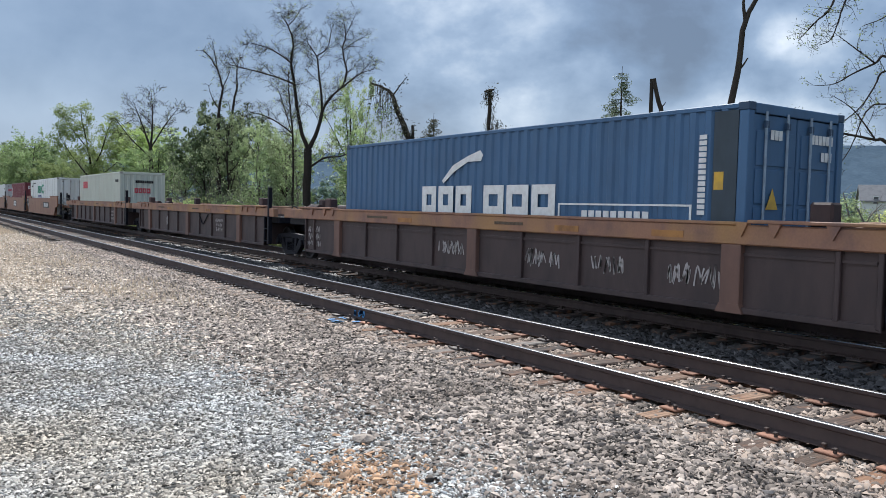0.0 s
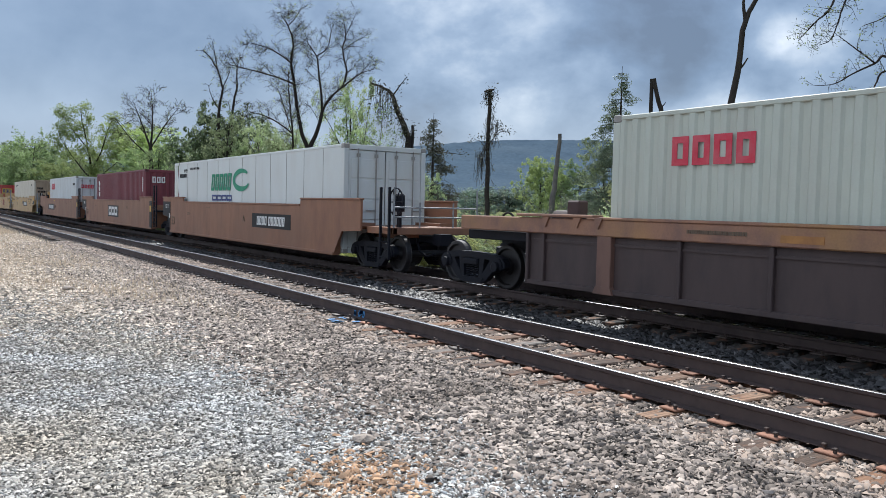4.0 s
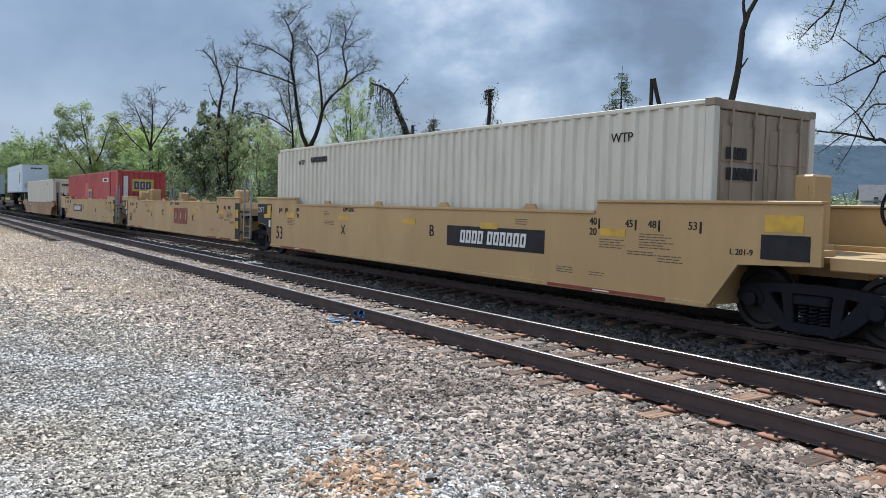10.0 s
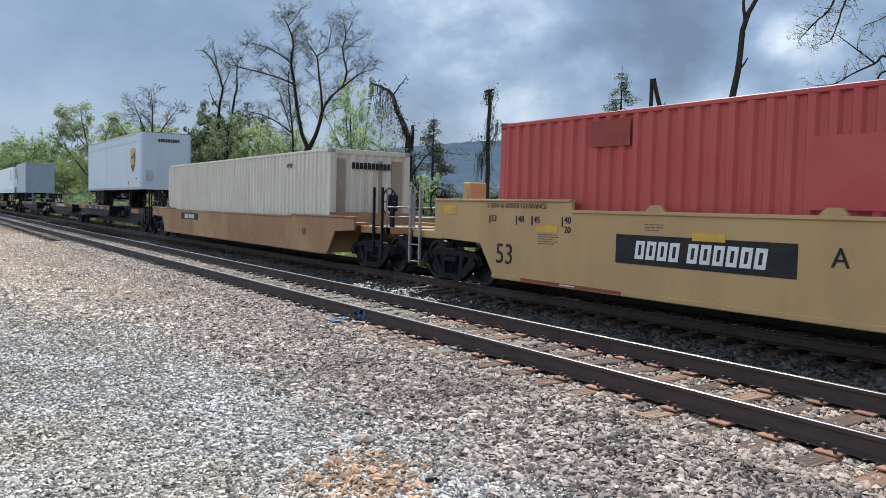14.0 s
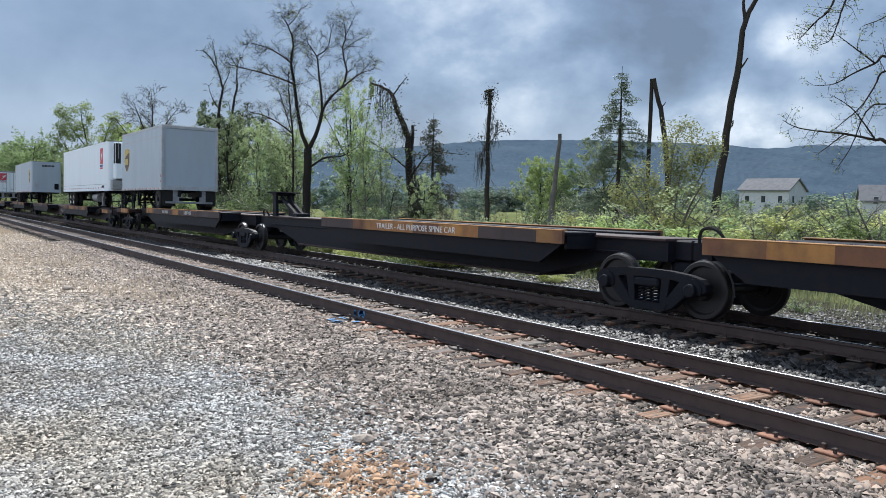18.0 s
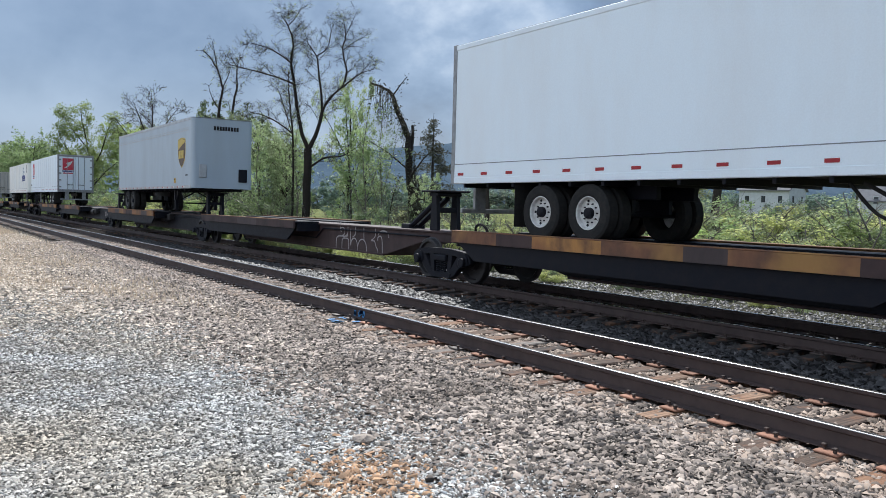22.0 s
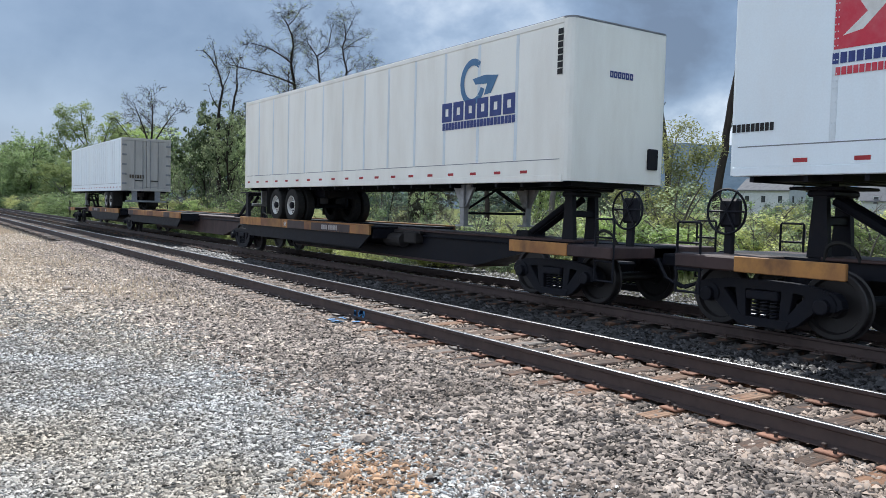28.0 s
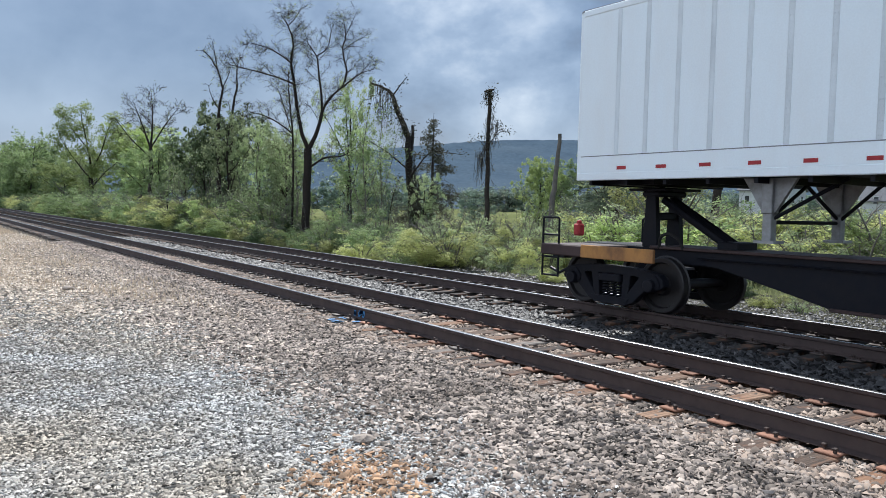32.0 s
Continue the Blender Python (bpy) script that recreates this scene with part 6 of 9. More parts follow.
box = container("container", "cream corrugated container with brown-stained doors", -148.29, -131.98, 3.33, 2.59, CREAM, BROWNED, pitch=0.285, depth=0.05)
for ob in [o for o in box.children_recursive if o.name.startswith(("door", "end_"))]:
    if ob.matrix_world.translation.x >= 0 and ob.data.vertices[0].co.x > 0:
        ob.data = ob.data.copy()
        ob.data.materials[0] = BROWNED
lettering("WTP", 0.22, BLACK, box, side_pose(-133.75 + 140.13, -1.30, 2.50))
bars([0.55] * 4, 0.18, BLACK, box, end_pose(8.17, -0.75, 2.2), label="black code blocks")
bars([0.55] * 6, 0.18, BLACK, box, end_pose(8.17, -0.6, 1.9), label="black code blocks")
bars([0.55] * 10, 0.15, BLACK, box, side_pose(-145.25 + 140.13, -1.30, 2.58), label="black code blocks")
lettering("WTP", 0.2, BLACK, box, side_pose(-146.45 + 140.13, -1.30, 2.52))

box = container("container", "faded red corrugated container with yellow emblem panels", -187.76, -171.34, 3.31, 2.59, BRICK, BRICK_D, doors=False, pitch=0.30, depth=0.05)
for x, z, w, h in ((-179.35 + 179.55, 1.60, 1.15, 0.70),):
    b = plaque(box, x, z, w, h, AMBER, -1.302, "yellow emblem panel")
    big_word(box, x, z, w * 0.75, h * 0.6, NAVY, -1.309, 3)
b = plaque(box, 8.22, 2.15, 1.15, 0.70, AMBER, 0.05, "yellow emblem panel", end=True)
big_word(box, 8.229, 2.15, 0.9, 0.42, NAVY, 0.05, 3, end=True)
b = plaque(box, -174.65 + 179.55, 2.46, 1.6, 0.24, WHITE, -1.302, "white code strip")
bars([0.5] * 9, 0.15, BLACK, box, side_pose(-174.65 + 179.55, -1.309, 2.46))
b = plaque(box, 8.215, 1.75, 0.24, 1.8, WHITE, -0.88, "white vertical code strip", end=True)
for x, z, w, h in ((-184.83 + 179.55, 2.6, 0.9, 0.45), (-177.82 + 179.55, 2.64, 0.7, 0.38)):
    plaque(box, x, z, w, h, BRICK_D, -1.302, "darker repaired panel")
plaque(box, -180.6 + 179.55, 1.85, 1.35, 0.95, BRICK, -1.301, "flat repaired panel")
part("side_post", Geo().box(6.05, 6.22, -1.31, -1.29, 0.15, 2.96), BRICK_D, box)

box = container("container", "off-white corrugated container with rust-streaked end", -211.75, -195.35, 3.22, 2.59, CREAM, PALE_D, doors=False, pitch=0.285, depth=0.045)
bars([0.55] * 10, 0.18, BLACK, box, end_pose(8.22, 0.0, 2.42), label="black code blocks")
lettering("WTP", 0.2, BLACK, box, side_pose(5.4, -1.30, 2.45))
for y, w in ((-0.95, 0.28), (0.85, 0.35), (0.3, 0.12)):
    part("rust_streak", Geo().box(8.19, 8.199, y - w / 2, y + w / 2, 0.5, 2.6), BROWNED, box, "brown rust streak")

car = smooth_well("orange-brown well car unit carrying a white insulated container", (-84.75, -68.7), (-85.90, -67.2), (-82.86, -70.9), ORANGE, (-67.35, -86.6), 0, kinds=("art", "cpl"), stencil=False)
c = -(-84.75 - 68.7) / 2
number_board(car, -73.2 + c, 1.08, 3.2, 0.46, MARKS)
lettering("A", 0.3, GRAPHITE, car, side_pose(-75.6 + c, -1.497, 1.1))
lettering("53", 0.5, GRAPHITE, car, side_pose(-84.28 + c, -1.497, 0.79))
stencils(car, c, ((-79.5 + c, 1.42, 1, 0.5), (-82.0 + c, 1.2, 3, 0.5)))
car = smooth_well("orange-brown well car unit carrying a maroon container", (-104.55, -87.95), (-105.86, -87.2), (-102.48, -90.28), ORANGE, (-106.3,), 0, kinds=("art", "full"), stencil=False)
c = (104.55 + 87.95) / 2
b = part("emblem_board", Geo().box(-97.76 + c, -95.1 + c, -1.497, -1.491, 0.70, 1.33), BLACK, car, "black board with striped white emblem")
big_word(car, -96.42 + c, 1.02, 2.2, 0.48, WHITE, -1.499, 3, label="white wordmark blocks")
stencils(car, c, ((-101.3 + c, 1.3, 2, 0.5), (-93.0 + c, 1.3, 3, 0.6)))
lettering("53", 0.42, GRAPHITE, car, side_pose(-104.0 + c, -1.497, 0.85))
car = smooth_well("orange-brown well car unit carrying a light grey container", (-124.35, -107.7), (-126.03, -107.0), (-122.54, -110.03), ORANGE, (-126.45,), 0, kinds=("cpl", "full"), stencil=False)
c = (124.35 + 107.7) / 2
number_board(car, -119.6 + c, 0.98, 3.2, 0.46, MARKS)
lettering("53", 0.5, GRAPHITE, car, side_pose(-123.84 + c, -1.497, 0.81))
lettering("B", 0.32, GRAPHITE, car, side_pose(-117.5 + c, -1.497, 1.0))
part("yellow_patch", Geo().box(-118.3 + c, -117.75 + c, -1.497, -1.491, 1.42, 1.52), YELLOW, car, "worn yellow patch")
stencils(car, c, ((-112.3 + c, 1.3, 1, 0.7), (-110.5 + c, 1.45, 2, 0.3)))


def gold_marks(car, c, left, right, letter, board, word):
    for x, t in ((left + 0.0, "53"), (left + 0.82, "48"), (left + 1.27, "45"), (left + 2.08, "40\n20")):
        lettering(t, 0.17, BLACK, car, side_pose(x + c, -1.497, 1.45 if len(t) < 3 else 1.38))
        part("loading_mark", Geo().box(x + c - 0.15, x + c - 0.12, -1.499, -1.491, 1.35, 1.52), BLACK, car)
    for x, t in ((right - 0.32, "53"), (right - 1.08, "48"), (right - 1.55, "45"), (right - 2.34, "40\n20")):
        lettering(t, 0.17, BLACK, car, side_pose(x + c, -1.497, 1.45 if len(t) < 3 else 1.38))
        part("loading_mark", Geo().box(x + c + 0.12, x + c + 0.15, -1.499, -1.491, 1.35, 1.52), BLACK, car)
    for x in (left + 1.55, left + 5.0, left + 8.3, right - 5.2, right - 1.9):
        part("yellow_patch", Geo().box(x + c - 0.28, x + c + 0.28, -1.499, -1.491, 1.24, 1.36), YELLOW, car, "yellow reflector patch")
    stencils(car, c, ((right - 1.0 + c, 1.30, 6, 0.8), (right - 0.7 + c, 0.98, 3, 0.6), (right - 3.0 + c, 0.66, 3, 0.5), (right - 2.2 + c, 0.62, 2, 0.5), (right - 1.9 + c, 1.18, 4, 0.7), (left + 4.0 + c, 1.45, 3, 0.45), (right - 4.2 + c, 1.45, 3, 0.45), ((left + right) / 2 + c - 4.0, 1.2, 3, 0.9), (right - 1.2 + c, 1.02, 2, 0.9), (left + 1.6 + c, 1.2, 5, 0.7)))
    for x0, x1 in ((right - 3.4, right - 0.75), (left + 0.9, left + 3.4)):
        strip = part("warning_strip", Geo().box(x0 + c, x1 + c, -1.536, -1.529, 0.31, 0.365), CHERRY, car, "dark red strip with small white lettering")
        bars([0.55] * 24, 0.022, WHITE, strip, side_pose((x0 + x1) / 2 + c, -1.537, 0.337))
    for x in (left + 5.0, right - 5.4):
        g = Geo()
        for q in (-1, 1):
            for d in (-0.012, 0.012):
                g.prism([(-0.09 + d, -q * 0.11 - 0.008), (-0.09 + d, -q * 0.11 + 0.008), (0.09 + d, q * 0.11 + 0.008), (0.09 + d, q * 0.11 - 0.008)], -0.004, 0.004)
        part("jacking_cross", g, WEB, car, "dark painted cross", pose(x + c, -1.498, 1.0))
    for k in range(4):
        x = left + c + 4.0 + (right - left - 8.0) * k / 3
        for s in (-1, 1):
            part("roller_guide", Geo().prism([(x - 0.20, 1.645), (x + 0.20, 1.645), (x + 0.12, 1.75), (x - 0.08, 1.75)], s * 1.44, s * 1.50), GOLD, car, "small folded container guide")
    if letter:
        lettering(letter[0], 0.36, BLACK, car, side_pose(letter[1] + c, -1.497, 1.12))


car = smooth_well("golden tan well car unit carrying a cream container", (-148.3, -131.8), (-149.43, -130.15), (-146.38, -134.05), GOLD, (-130.5, -150.15), 0, kinds=("art", "cpl"))
c = (148.3 + 131.8) / 2
gold_marks(car, c, -148.3, -131.8, ("B", -139.05), None, None)
number_board(car, -136.9 + c, 1.06, 3.1, 0.42, MARKS)
lettering("53", 0.55, BLACK, car, side_pose(-147.6 + c, -1.497, 0.73))
lettering("GWG33G", 0.15, BLACK, car, side_pose(-143.0 + c, -1.497, 1.52))
lettering("L 201-9", 0.12, BLACK, car, side_pose(-131.3 + c, -1.497, 1.12))
part("yellow_panel", Geo().box(-130.95 + c, -130.4 + c, -1.499, -1.491, 1.42, 1.64), YELLOW, car, "yellow placard")
part("stencil_panel", Geo().box(-131.0 + c, -130.3 + c, -1.499, -1.491, 1.05, 1.38), BLACK, car, "dark data panel")
car = smooth_well("empty golden tan well car unit", (-168.1, -151.2), (-169.3, -150.5), (-165.99, -153.57), GOLD, (-169.9,), 0, kinds=("art", "full"))
c = (168.1 + 151.2) / 2
gold_marks(car, c, -168.1, -151.2, ("C", -161.13), None, None)
lettering("53", 0.55, BLACK, car, side_pose(-167.3 + c, -1.497, 0.78))
lettering("20", 0.15, BLACK, car, side_pose(-159.65 + c, -1.497, 1.53))
part("loading_mark", Geo().box(-159.86 + c, -159.83 + c, -1.499, -1.491, 1.45, 1.58), BLACK, car)
bars([0.42] * 4 + [-0.4] + [0.42] * 6, 0.10, GRAPHITE, car, side_pose(-158.85 + c, -1.497, 1.54), label="small dark reporting mark blocks")
big_word(car, -158.28 + c, 1.03, 1.95, 0.66, CHERRY, -1.499, 3, label="brown-red wordmark blocks")
for x in (-166.65, -152.35):
    for y in (-1.0, 1.0):
        part("folded_guide", Geo().box(x + c - 0.25, x + c + 0.25, y - 0.2, y + 0.2, 1.62, 2.1, c=0.05), GOLD, car, "folded container guide")
car = smooth_well("golden tan well car unit carrying a red container", (-187.65, -171.2), (-189.75, -170.5), (-185.5, -173.21), GOLD, (-189.7,), 0, kinds=("cpl", "full"))
c = (187.65 + 171.2) / 2
gold_marks(car, c, -187.65, -171.2, ("A", -180.71), None, None)
number_board(car, -182.85 + c, 1.05, 3.15, 0.46, MARKS)
lettering("53", 0.55, BLACK, car, side_pose(-187.3 + c, -1.497, 0.76))
lettering("S-2034-16 REEFER CLEARANCE", 0.13, GRAPHITE, car, side_pose(-187.0 + c, -1.497, 1.70))
part("yellow_panel", Geo().box(-189.4 + c, -188.95 + c, -1.499, -1.491, 1.5, 1.7), YELLOW, car, "yellow placard")

car = smooth_well("weathered tan well car carrying an off-white container", (-211.6, -195.05), (-213.7, -193.5), (-210.2, -197.5), WORN_TAN, (-193.3, -213.4), 0, z_low=1.27, z_step=1.33, kinds=("cpl", "cpl"))
c = (211.6 + 195.05) / 2
number_board(car, -207.85 + c, 1.05, 2.3, 0.26, MARKS)
lettering("53", 0.3, BLACK, car, side_pose(-196.6 + c, -1.497, 0.85))

# empty well guides that stand above the sides near the shared trucks
for u in (-171.9, -170.9, -169.0, -168.3, -131.2, -190.35):
    gd = rolling("container_guide", "tan steel container guide post standing on a well car end", "guide post", u, "container guide posts", 1.12)
    part("guide_post", Geo().box(-0.16, 0.16, -0.24, 0.24, 0.0, 1.12, c=0.03).box(-0.08, 0.08, -0.255, -0.235, 0.70, 0.95).box(-0.22, 0.22, -0.28, 0.28, 0.0, 0.12, c=0.02), GOLD, gd)
    MOVING[-1] = (gd, u, 1.12)

SPINE = "dark platform of an articulated spine car"
spine_unit(SPINE + " carrying a grey trailer", -235.1, -217.3, [(-234.1, -224.4)], [(-218.0, -1, True)], 1.25, DARK, OCHRE, (-217.3, -235.35), (None, "brake"), ("2-28 / 1-57", 0.2, -229.9))
spine_unit("empty " + SPINE + " with ochre deck edges", -254.0, -235.1, [(-247.0, -237.1)], [], 1.25, DARK, OCHRE, (-254.0,), (None, None), ("TRAILER - ALL PURPOSE SPINE CAR", 0.19, -242.12))
spine_unit(SPINE + " carrying a short grey trailer", -271.7, -254.0, [(-266.8, -255.9)], [(-271.5, 1, True), (-252.9, 1, True)], 1.25, DARK, OCHRE, (-272.0,), ("brake", None), ("2-28 / 1-57", 0.2, -259.93))
spine_unit(SPINE + " carrying a white refrigerated trailer", -292.8, -276.1, [(-292.0, -282.4)], [(-276.9, -1, True)], 1.12, DARK, RUST_EDGE, (-276.4, -292.8), (None, "brake"))
spine_unit("empty " + SPINE + " with graffiti", -310.3, -292.8, [(-309.5, -300.4)], [(-294.2, -1, True)], 1.12, OXIDE, RUST_EDGE, (-310.3,), (None, None), arches=-297.6)
spine_unit(SPINE + " carrying a grey trailer", -328.0, -310.3, [(-327.2, -317.0)], [(-311.9, -1, True)], 1.12, DARK, RUST_EDGE, (-328.0,), (None, None))
spine_unit("empty " + SPINE, -346.0, -328.0, [(-345.2, -337.0)], [(-329.2, -1, True)], 1.12, DARK, RUST_EDGE, (-346.0,), (None, None), None, (9, 0.9, 0.4, -332.2))
spine_unit(SPINE + " carrying a white trailer", -361.9, -346.0, [(-357.0, -347.2)], [(-361.7, 1, True)], 1.12, DARK, RUST_EDGE, (-362.05,), ("brake", None))
spine_unit(SPINE + " carrying an ivory trailer", -383.0, -366.1, [(-382.4, -373.0)], [(-366.8, -1, True)], 1.12, DARK, OCHRE, (-366.4, -382.9), (None, "brake"), ("53", 0.17, -378.38))
spine_unit("empty " + SPINE + " with ochre deck edges", -400.5, -383.0, [(-399.5, -389.9)], [(-384.4, -1, True)], 1.12, OXIDE, OCHRE, (-400.4,), (None, None))
spine_unit("last dark spine car platform of the train carrying a white trailer", -416.7, -400.5, [(-410.6, -401.9)], [(-416.5, 1, True)], 1.12, DARK, OCHRE, (-416.7,), ("plain", None), ("53", 0.17, -405.31))


def shield(car, x, z, w, h, y):
    out = [(-0.5, 0.44), (-0.25, 0.49), (0.0, 0.5), (0.25, 0.49), (0.5, 0.44), (0.5, -0.05), (0.40, -0.26), (0.2, -0.42), (0.0, -0.5), (-0.2, -0.42), (-0.40, -0.26), (-0.5, -0.05)]
    part("shield_border", Geo().prism([(p * w, q * h) for p, q in out], -0.003, 0.003), AMBER, car, "gold shield border", pose(x, y, z))
    part("shield_field", Geo().prism([(p * w * 0.92, q * h * 0.93) for p, q in out], -0.003, 0.003), BROWN, car, "dark brown shield emblem", pose(x, y - 0.006, z))
    part("shield_top", Geo().prism([(-0.455 * w, 0.40 * h), (0.0, 0.465 * h), (0.455 * w, 0.40 * h), (0.455 * w, 0.33 * h), (0.1 * w, 0.26 * h), (-0.455 * w, 0.10 * h)], -0.003, 0.003), AMBER, car, "gold upper field", pose(x, y - 0.012, z))
    bars([0.62, 0.62, 0.62], h * 0.26, AMBER, car, side_pose(x, y - 0.016, z - 0.06 * h), label="gold emblem blocks")


def lift_sign(car, x, y, z):
    part("lift_sign", plate(0.26, 0.22), YELLOW, car, "yellow lift sign", side_pose(x, y, z))
    lettering("LIFT", 0.09, BLACK, car, side_pose(x, y - 0.008, z + 0.05))


def grey_trailer(uL, uR, emblem_x, wheels_at):
    t = trailer("trailer", "light grey smooth-sided semi-trailer with a brown and gold shield emblem", uL, uR, 1, 2.19, 5.13, SILVER if uR > -250 else ASH, SILVER_D, SILVER_D, tape="mixed", rims="dark", wheel_z=1.73 if uR > -250 else 1.62, wheels_at=wheels_at, leg_at=3.65)
    h = (uR - uL) / 2
    shield(t, emblem_x, 3.71, 1.10, 1.28, -1.297)
    part("ridge", Geo().box(-h + 0.1, h - 0.5, -1.305, -1.29, 4.60, 4.64).box(-h + 0.1, h - 0.5, -1.305, -1.29, 4.70, 4.72), SILVER_D, t, "raised side ridge")
    lift_sign(t, emblem_x - 1.0, -1.3, 2.54)
    part("document_box", Geo().box(h - 0.005, h + 0.04, -1.0, -0.68, 2.65, 3.2, c=0.015), SILVER_D, t, "metal document holder")
    part("connector_box", Geo().box(h - 0.005, h + 0.06, 0.68, 1.05, 2.5, 3.05, c=0.02), DARK, t, "dark brake and light connectors")
    bars([0.55] * 9, 0.17, BLACK, t, end_pose(h + 0.004, 0.15, 4.72), label="black code blocks")
    bars([0.6] * 8, 0.05, BLACK, t, side_pose(h - 0.7, -1.3, 2.75), label="tiny dark code blocks")
    return t


grey_trailer(-230.9, -217.13, -218.59 + 224.02, 3.5)
t = trailer("short_trailer", "short light grey trailer with shield emblem and roll-up door", -272.45, -264.17, -1, 2.15, 5.16, ASH, SILVER_D, SILVER_D, tape="mixed", rims="dark", axles=1, wheel_z=1.73, wheels_at=0.85, leg_at=2.3, skirt=True)
shield(t, -271.15 + 268.31, 3.74, 1.10, 1.24, -1.297)
part("ridge", Geo().box(-3.8, 4.0, -1.305, -1.29, 4.62, 4.66), SILVER_D, t, "raised side ridge")
part("tail_lamp_panel", Geo().box(3.95, 4.04, -1.303, -1.295, 2.5, 2.62).box(3.95, 4.04, -1.303, -1.295, 2.75, 2.87), RED, t, "red marker lamps")


def arrow_panel(t, x, z, w, y=-1.297, end=False):
    """A red panel with a white slanting figure and dark lines under it."""
    at = (lambda dx, d, dz: end_pose(x + d, y + dx, z + dz)) if end else (lambda dx, d, dz: side_pose(x + dx, y - d, z + dz))
    part("red_emblem_panel", plate(w, w * 1.15), CRIMSON, t, "red emblem panel", at(0, 0.0, 0))
    g = Geo().add([(-0.38 * w, -0.40 * w, 0), (-0.1 * w, -0.35 * w, 0), (0.25 * w, 0.0, 0), (0.4 * w, 0.35 * w, 0), (0.1 * w, 0.2 * w, 0), (-0.2 * w, 0.1 * w, 0), (-0.05 * w, -0.12 * w, 0)], [tuple(range(7))])
    part("white_emblem_figure", g, WHITE, t, "white wing-like figure", at(0, 0.008, 0))
    bars([0.6] * 9, w * 0.15, NAVY, t, at(0, 0.002, -0.70 * w), label="dark wordmark blocks")
    bars([0.6] * 11, w * 0.11, CRIMSON, t, at(0, 0.002, -0.88 * w), label="red wordmark blocks")


t = trailer("refrigerated_trailer", "white smooth refrigerated semi-trailer with a red emblem", -292.09, -276.0, 1, 2.15, 5.07, SNOW, SNOW, GALV, tape="red", rims="white", wheel_z=1.60, wheels_at=3.45, leg_at=3.45)
arrow_panel(t, -277.91 + 284.05, 4.25, 0.82)
bars([0.5] * 8, 0.14, BLACK, t, side_pose(6.6, -1.3, 2.42), label="black code blocks")
unit = part("cooling_unit", Geo().box(8.03, 8.65, -1.02, 1.02, 2.85, 5.0, c=0.06), SNOW, t, "white nose-mounted cooling unit")
part("grille", Geo().box(8.30, 8.60, -1.05, -1.0, 3.75, 4.92, c=0.02).box(8.62, 8.662, -1.0, -0.72, 3.75, 4.92, c=0.01), BLACK, unit, "black intake grille")
part("dark_header", Geo().box(8.64, 8.66, -0.62, 0.95, 4.72, 4.92), BLACK, unit, "black header panel")
part("pipe_guard", Geo().pipe([(8.6, -1.0, 5.02), (8.95, -0.9, 5.0), (8.95, 0.9, 5.0), (8.6, 1.0, 5.02)], 0.02).pipe([(8.95, 0.9, 5.0), (8.95, 0.9, 2.8)], 0.018).pipe([(8.95, -0.9, 5.0), (8.95, -0.9, 4.0)], 0.018), GALV, unit, "steel pipe guard")
bars([0.6] * 10, 0.16, NAVY, unit, end_pose(8.662, 0.2, 3.75), label="dark wordmark blocks")
bars([0.6] * 11, 0.13, BLACK, unit, end_pose(8.662, 0.2, 3.55), label="black blocks")
part("small_emblem", plate(0.26, 0.34), CRIMSON, unit, "small red emblem", end_pose(8.66, 0.25, 4.2))
part("fuel_tank", Geo().rod((2.3, -0.85, 1.75), (3.9, -0.85, 1.75), 0.28, 18), GALV, t, "cylindrical fuel tank")
hose(t, [(2.2, -0.9, 2.1), (1.7, -0.95, 1.72), (1.2, -0.95, 1.78), (0.6, -0.9, 2.08)], 0.03, "hanging black hose")
hose(t, [(2.0, -0.85, 2.1), (1.5, -0.9, 1.85), (0.9, -0.9, 1.62), (0.4, -0.9, 2.08)], 0.025, "hanging black hose")
part("lower_front", Geo().box(8.03, 8.4, -1.15, 1.15, 2.25, 2.8, c=0.03), GALV, t, "grey lower front panel")

grey_trailer(-324.51, -310.95, -312.4 + 317.73, 2.4)

t = trailer("trailer", "white panelled semi-trailer with a red emblem on side and doors", -362.58, -346.38, -1, 2.17, 5.10, SNOW, SNOW, GALV, tape="red", seams=1.22, rims="white", wheel_z=1.60, wheels_at=3.4, leg_at=3.5)
arrow_panel(t, -360.6 + 354.48, 4.25, 0.9)
arrow_panel(t, 8.125, 4.35, 0.80, -0.55, True)
bars([0.5] * 9, 0.11, BLACK, t, side_pose(-362.15 + 354.48, -1.3, 2.84), label="black code blocks")

t = trailer("trailer", "ivory semi-trailer with riveted panels and a blue globe emblem", -381.96, -365.86, 1, 2.15, 5.08, IVORY, IVORY, IVORY, tape="red", seams=1.22, rims="white", wheel_z=1.60, wheels_at=3.2, leg_at=3.65)
g = Geo()
for k in range(20):
    p, q = 0.9 + 5.0 * k / 20, 0.9 + 5.0 * (k + 1) / 20
    g.add([(0.30 * math.cos(p), 0, 0.34 * math.sin(p)), (0.44 * math.cos(p), 0, 0.48 * math.sin(p)), (0.44 * math.cos(q), 0, 0.48 * math.sin(q)), (0.30 * math.cos(q), 0, 0.34 * math.sin(q))], [(0, 1, 2, 3)])
g.prism([(0.0, 0.06), (0.42, 0.10), (0.85, 0.05), (0.62, -0.28), (0.4, -0.30), (0.5, -0.08), (0.1, -0.06)], -0.003, 0.003)
part("globe_emblem", g, STEELBLUE, t, "blue globe emblem", pose(-368.75 + 373.91, -1.304, 4.23))
big_word(t, -368.57 + 373.91, 3.68, 2.5, 0.40, NAVY, -1.301, 6, label="navy wordmark blocks")
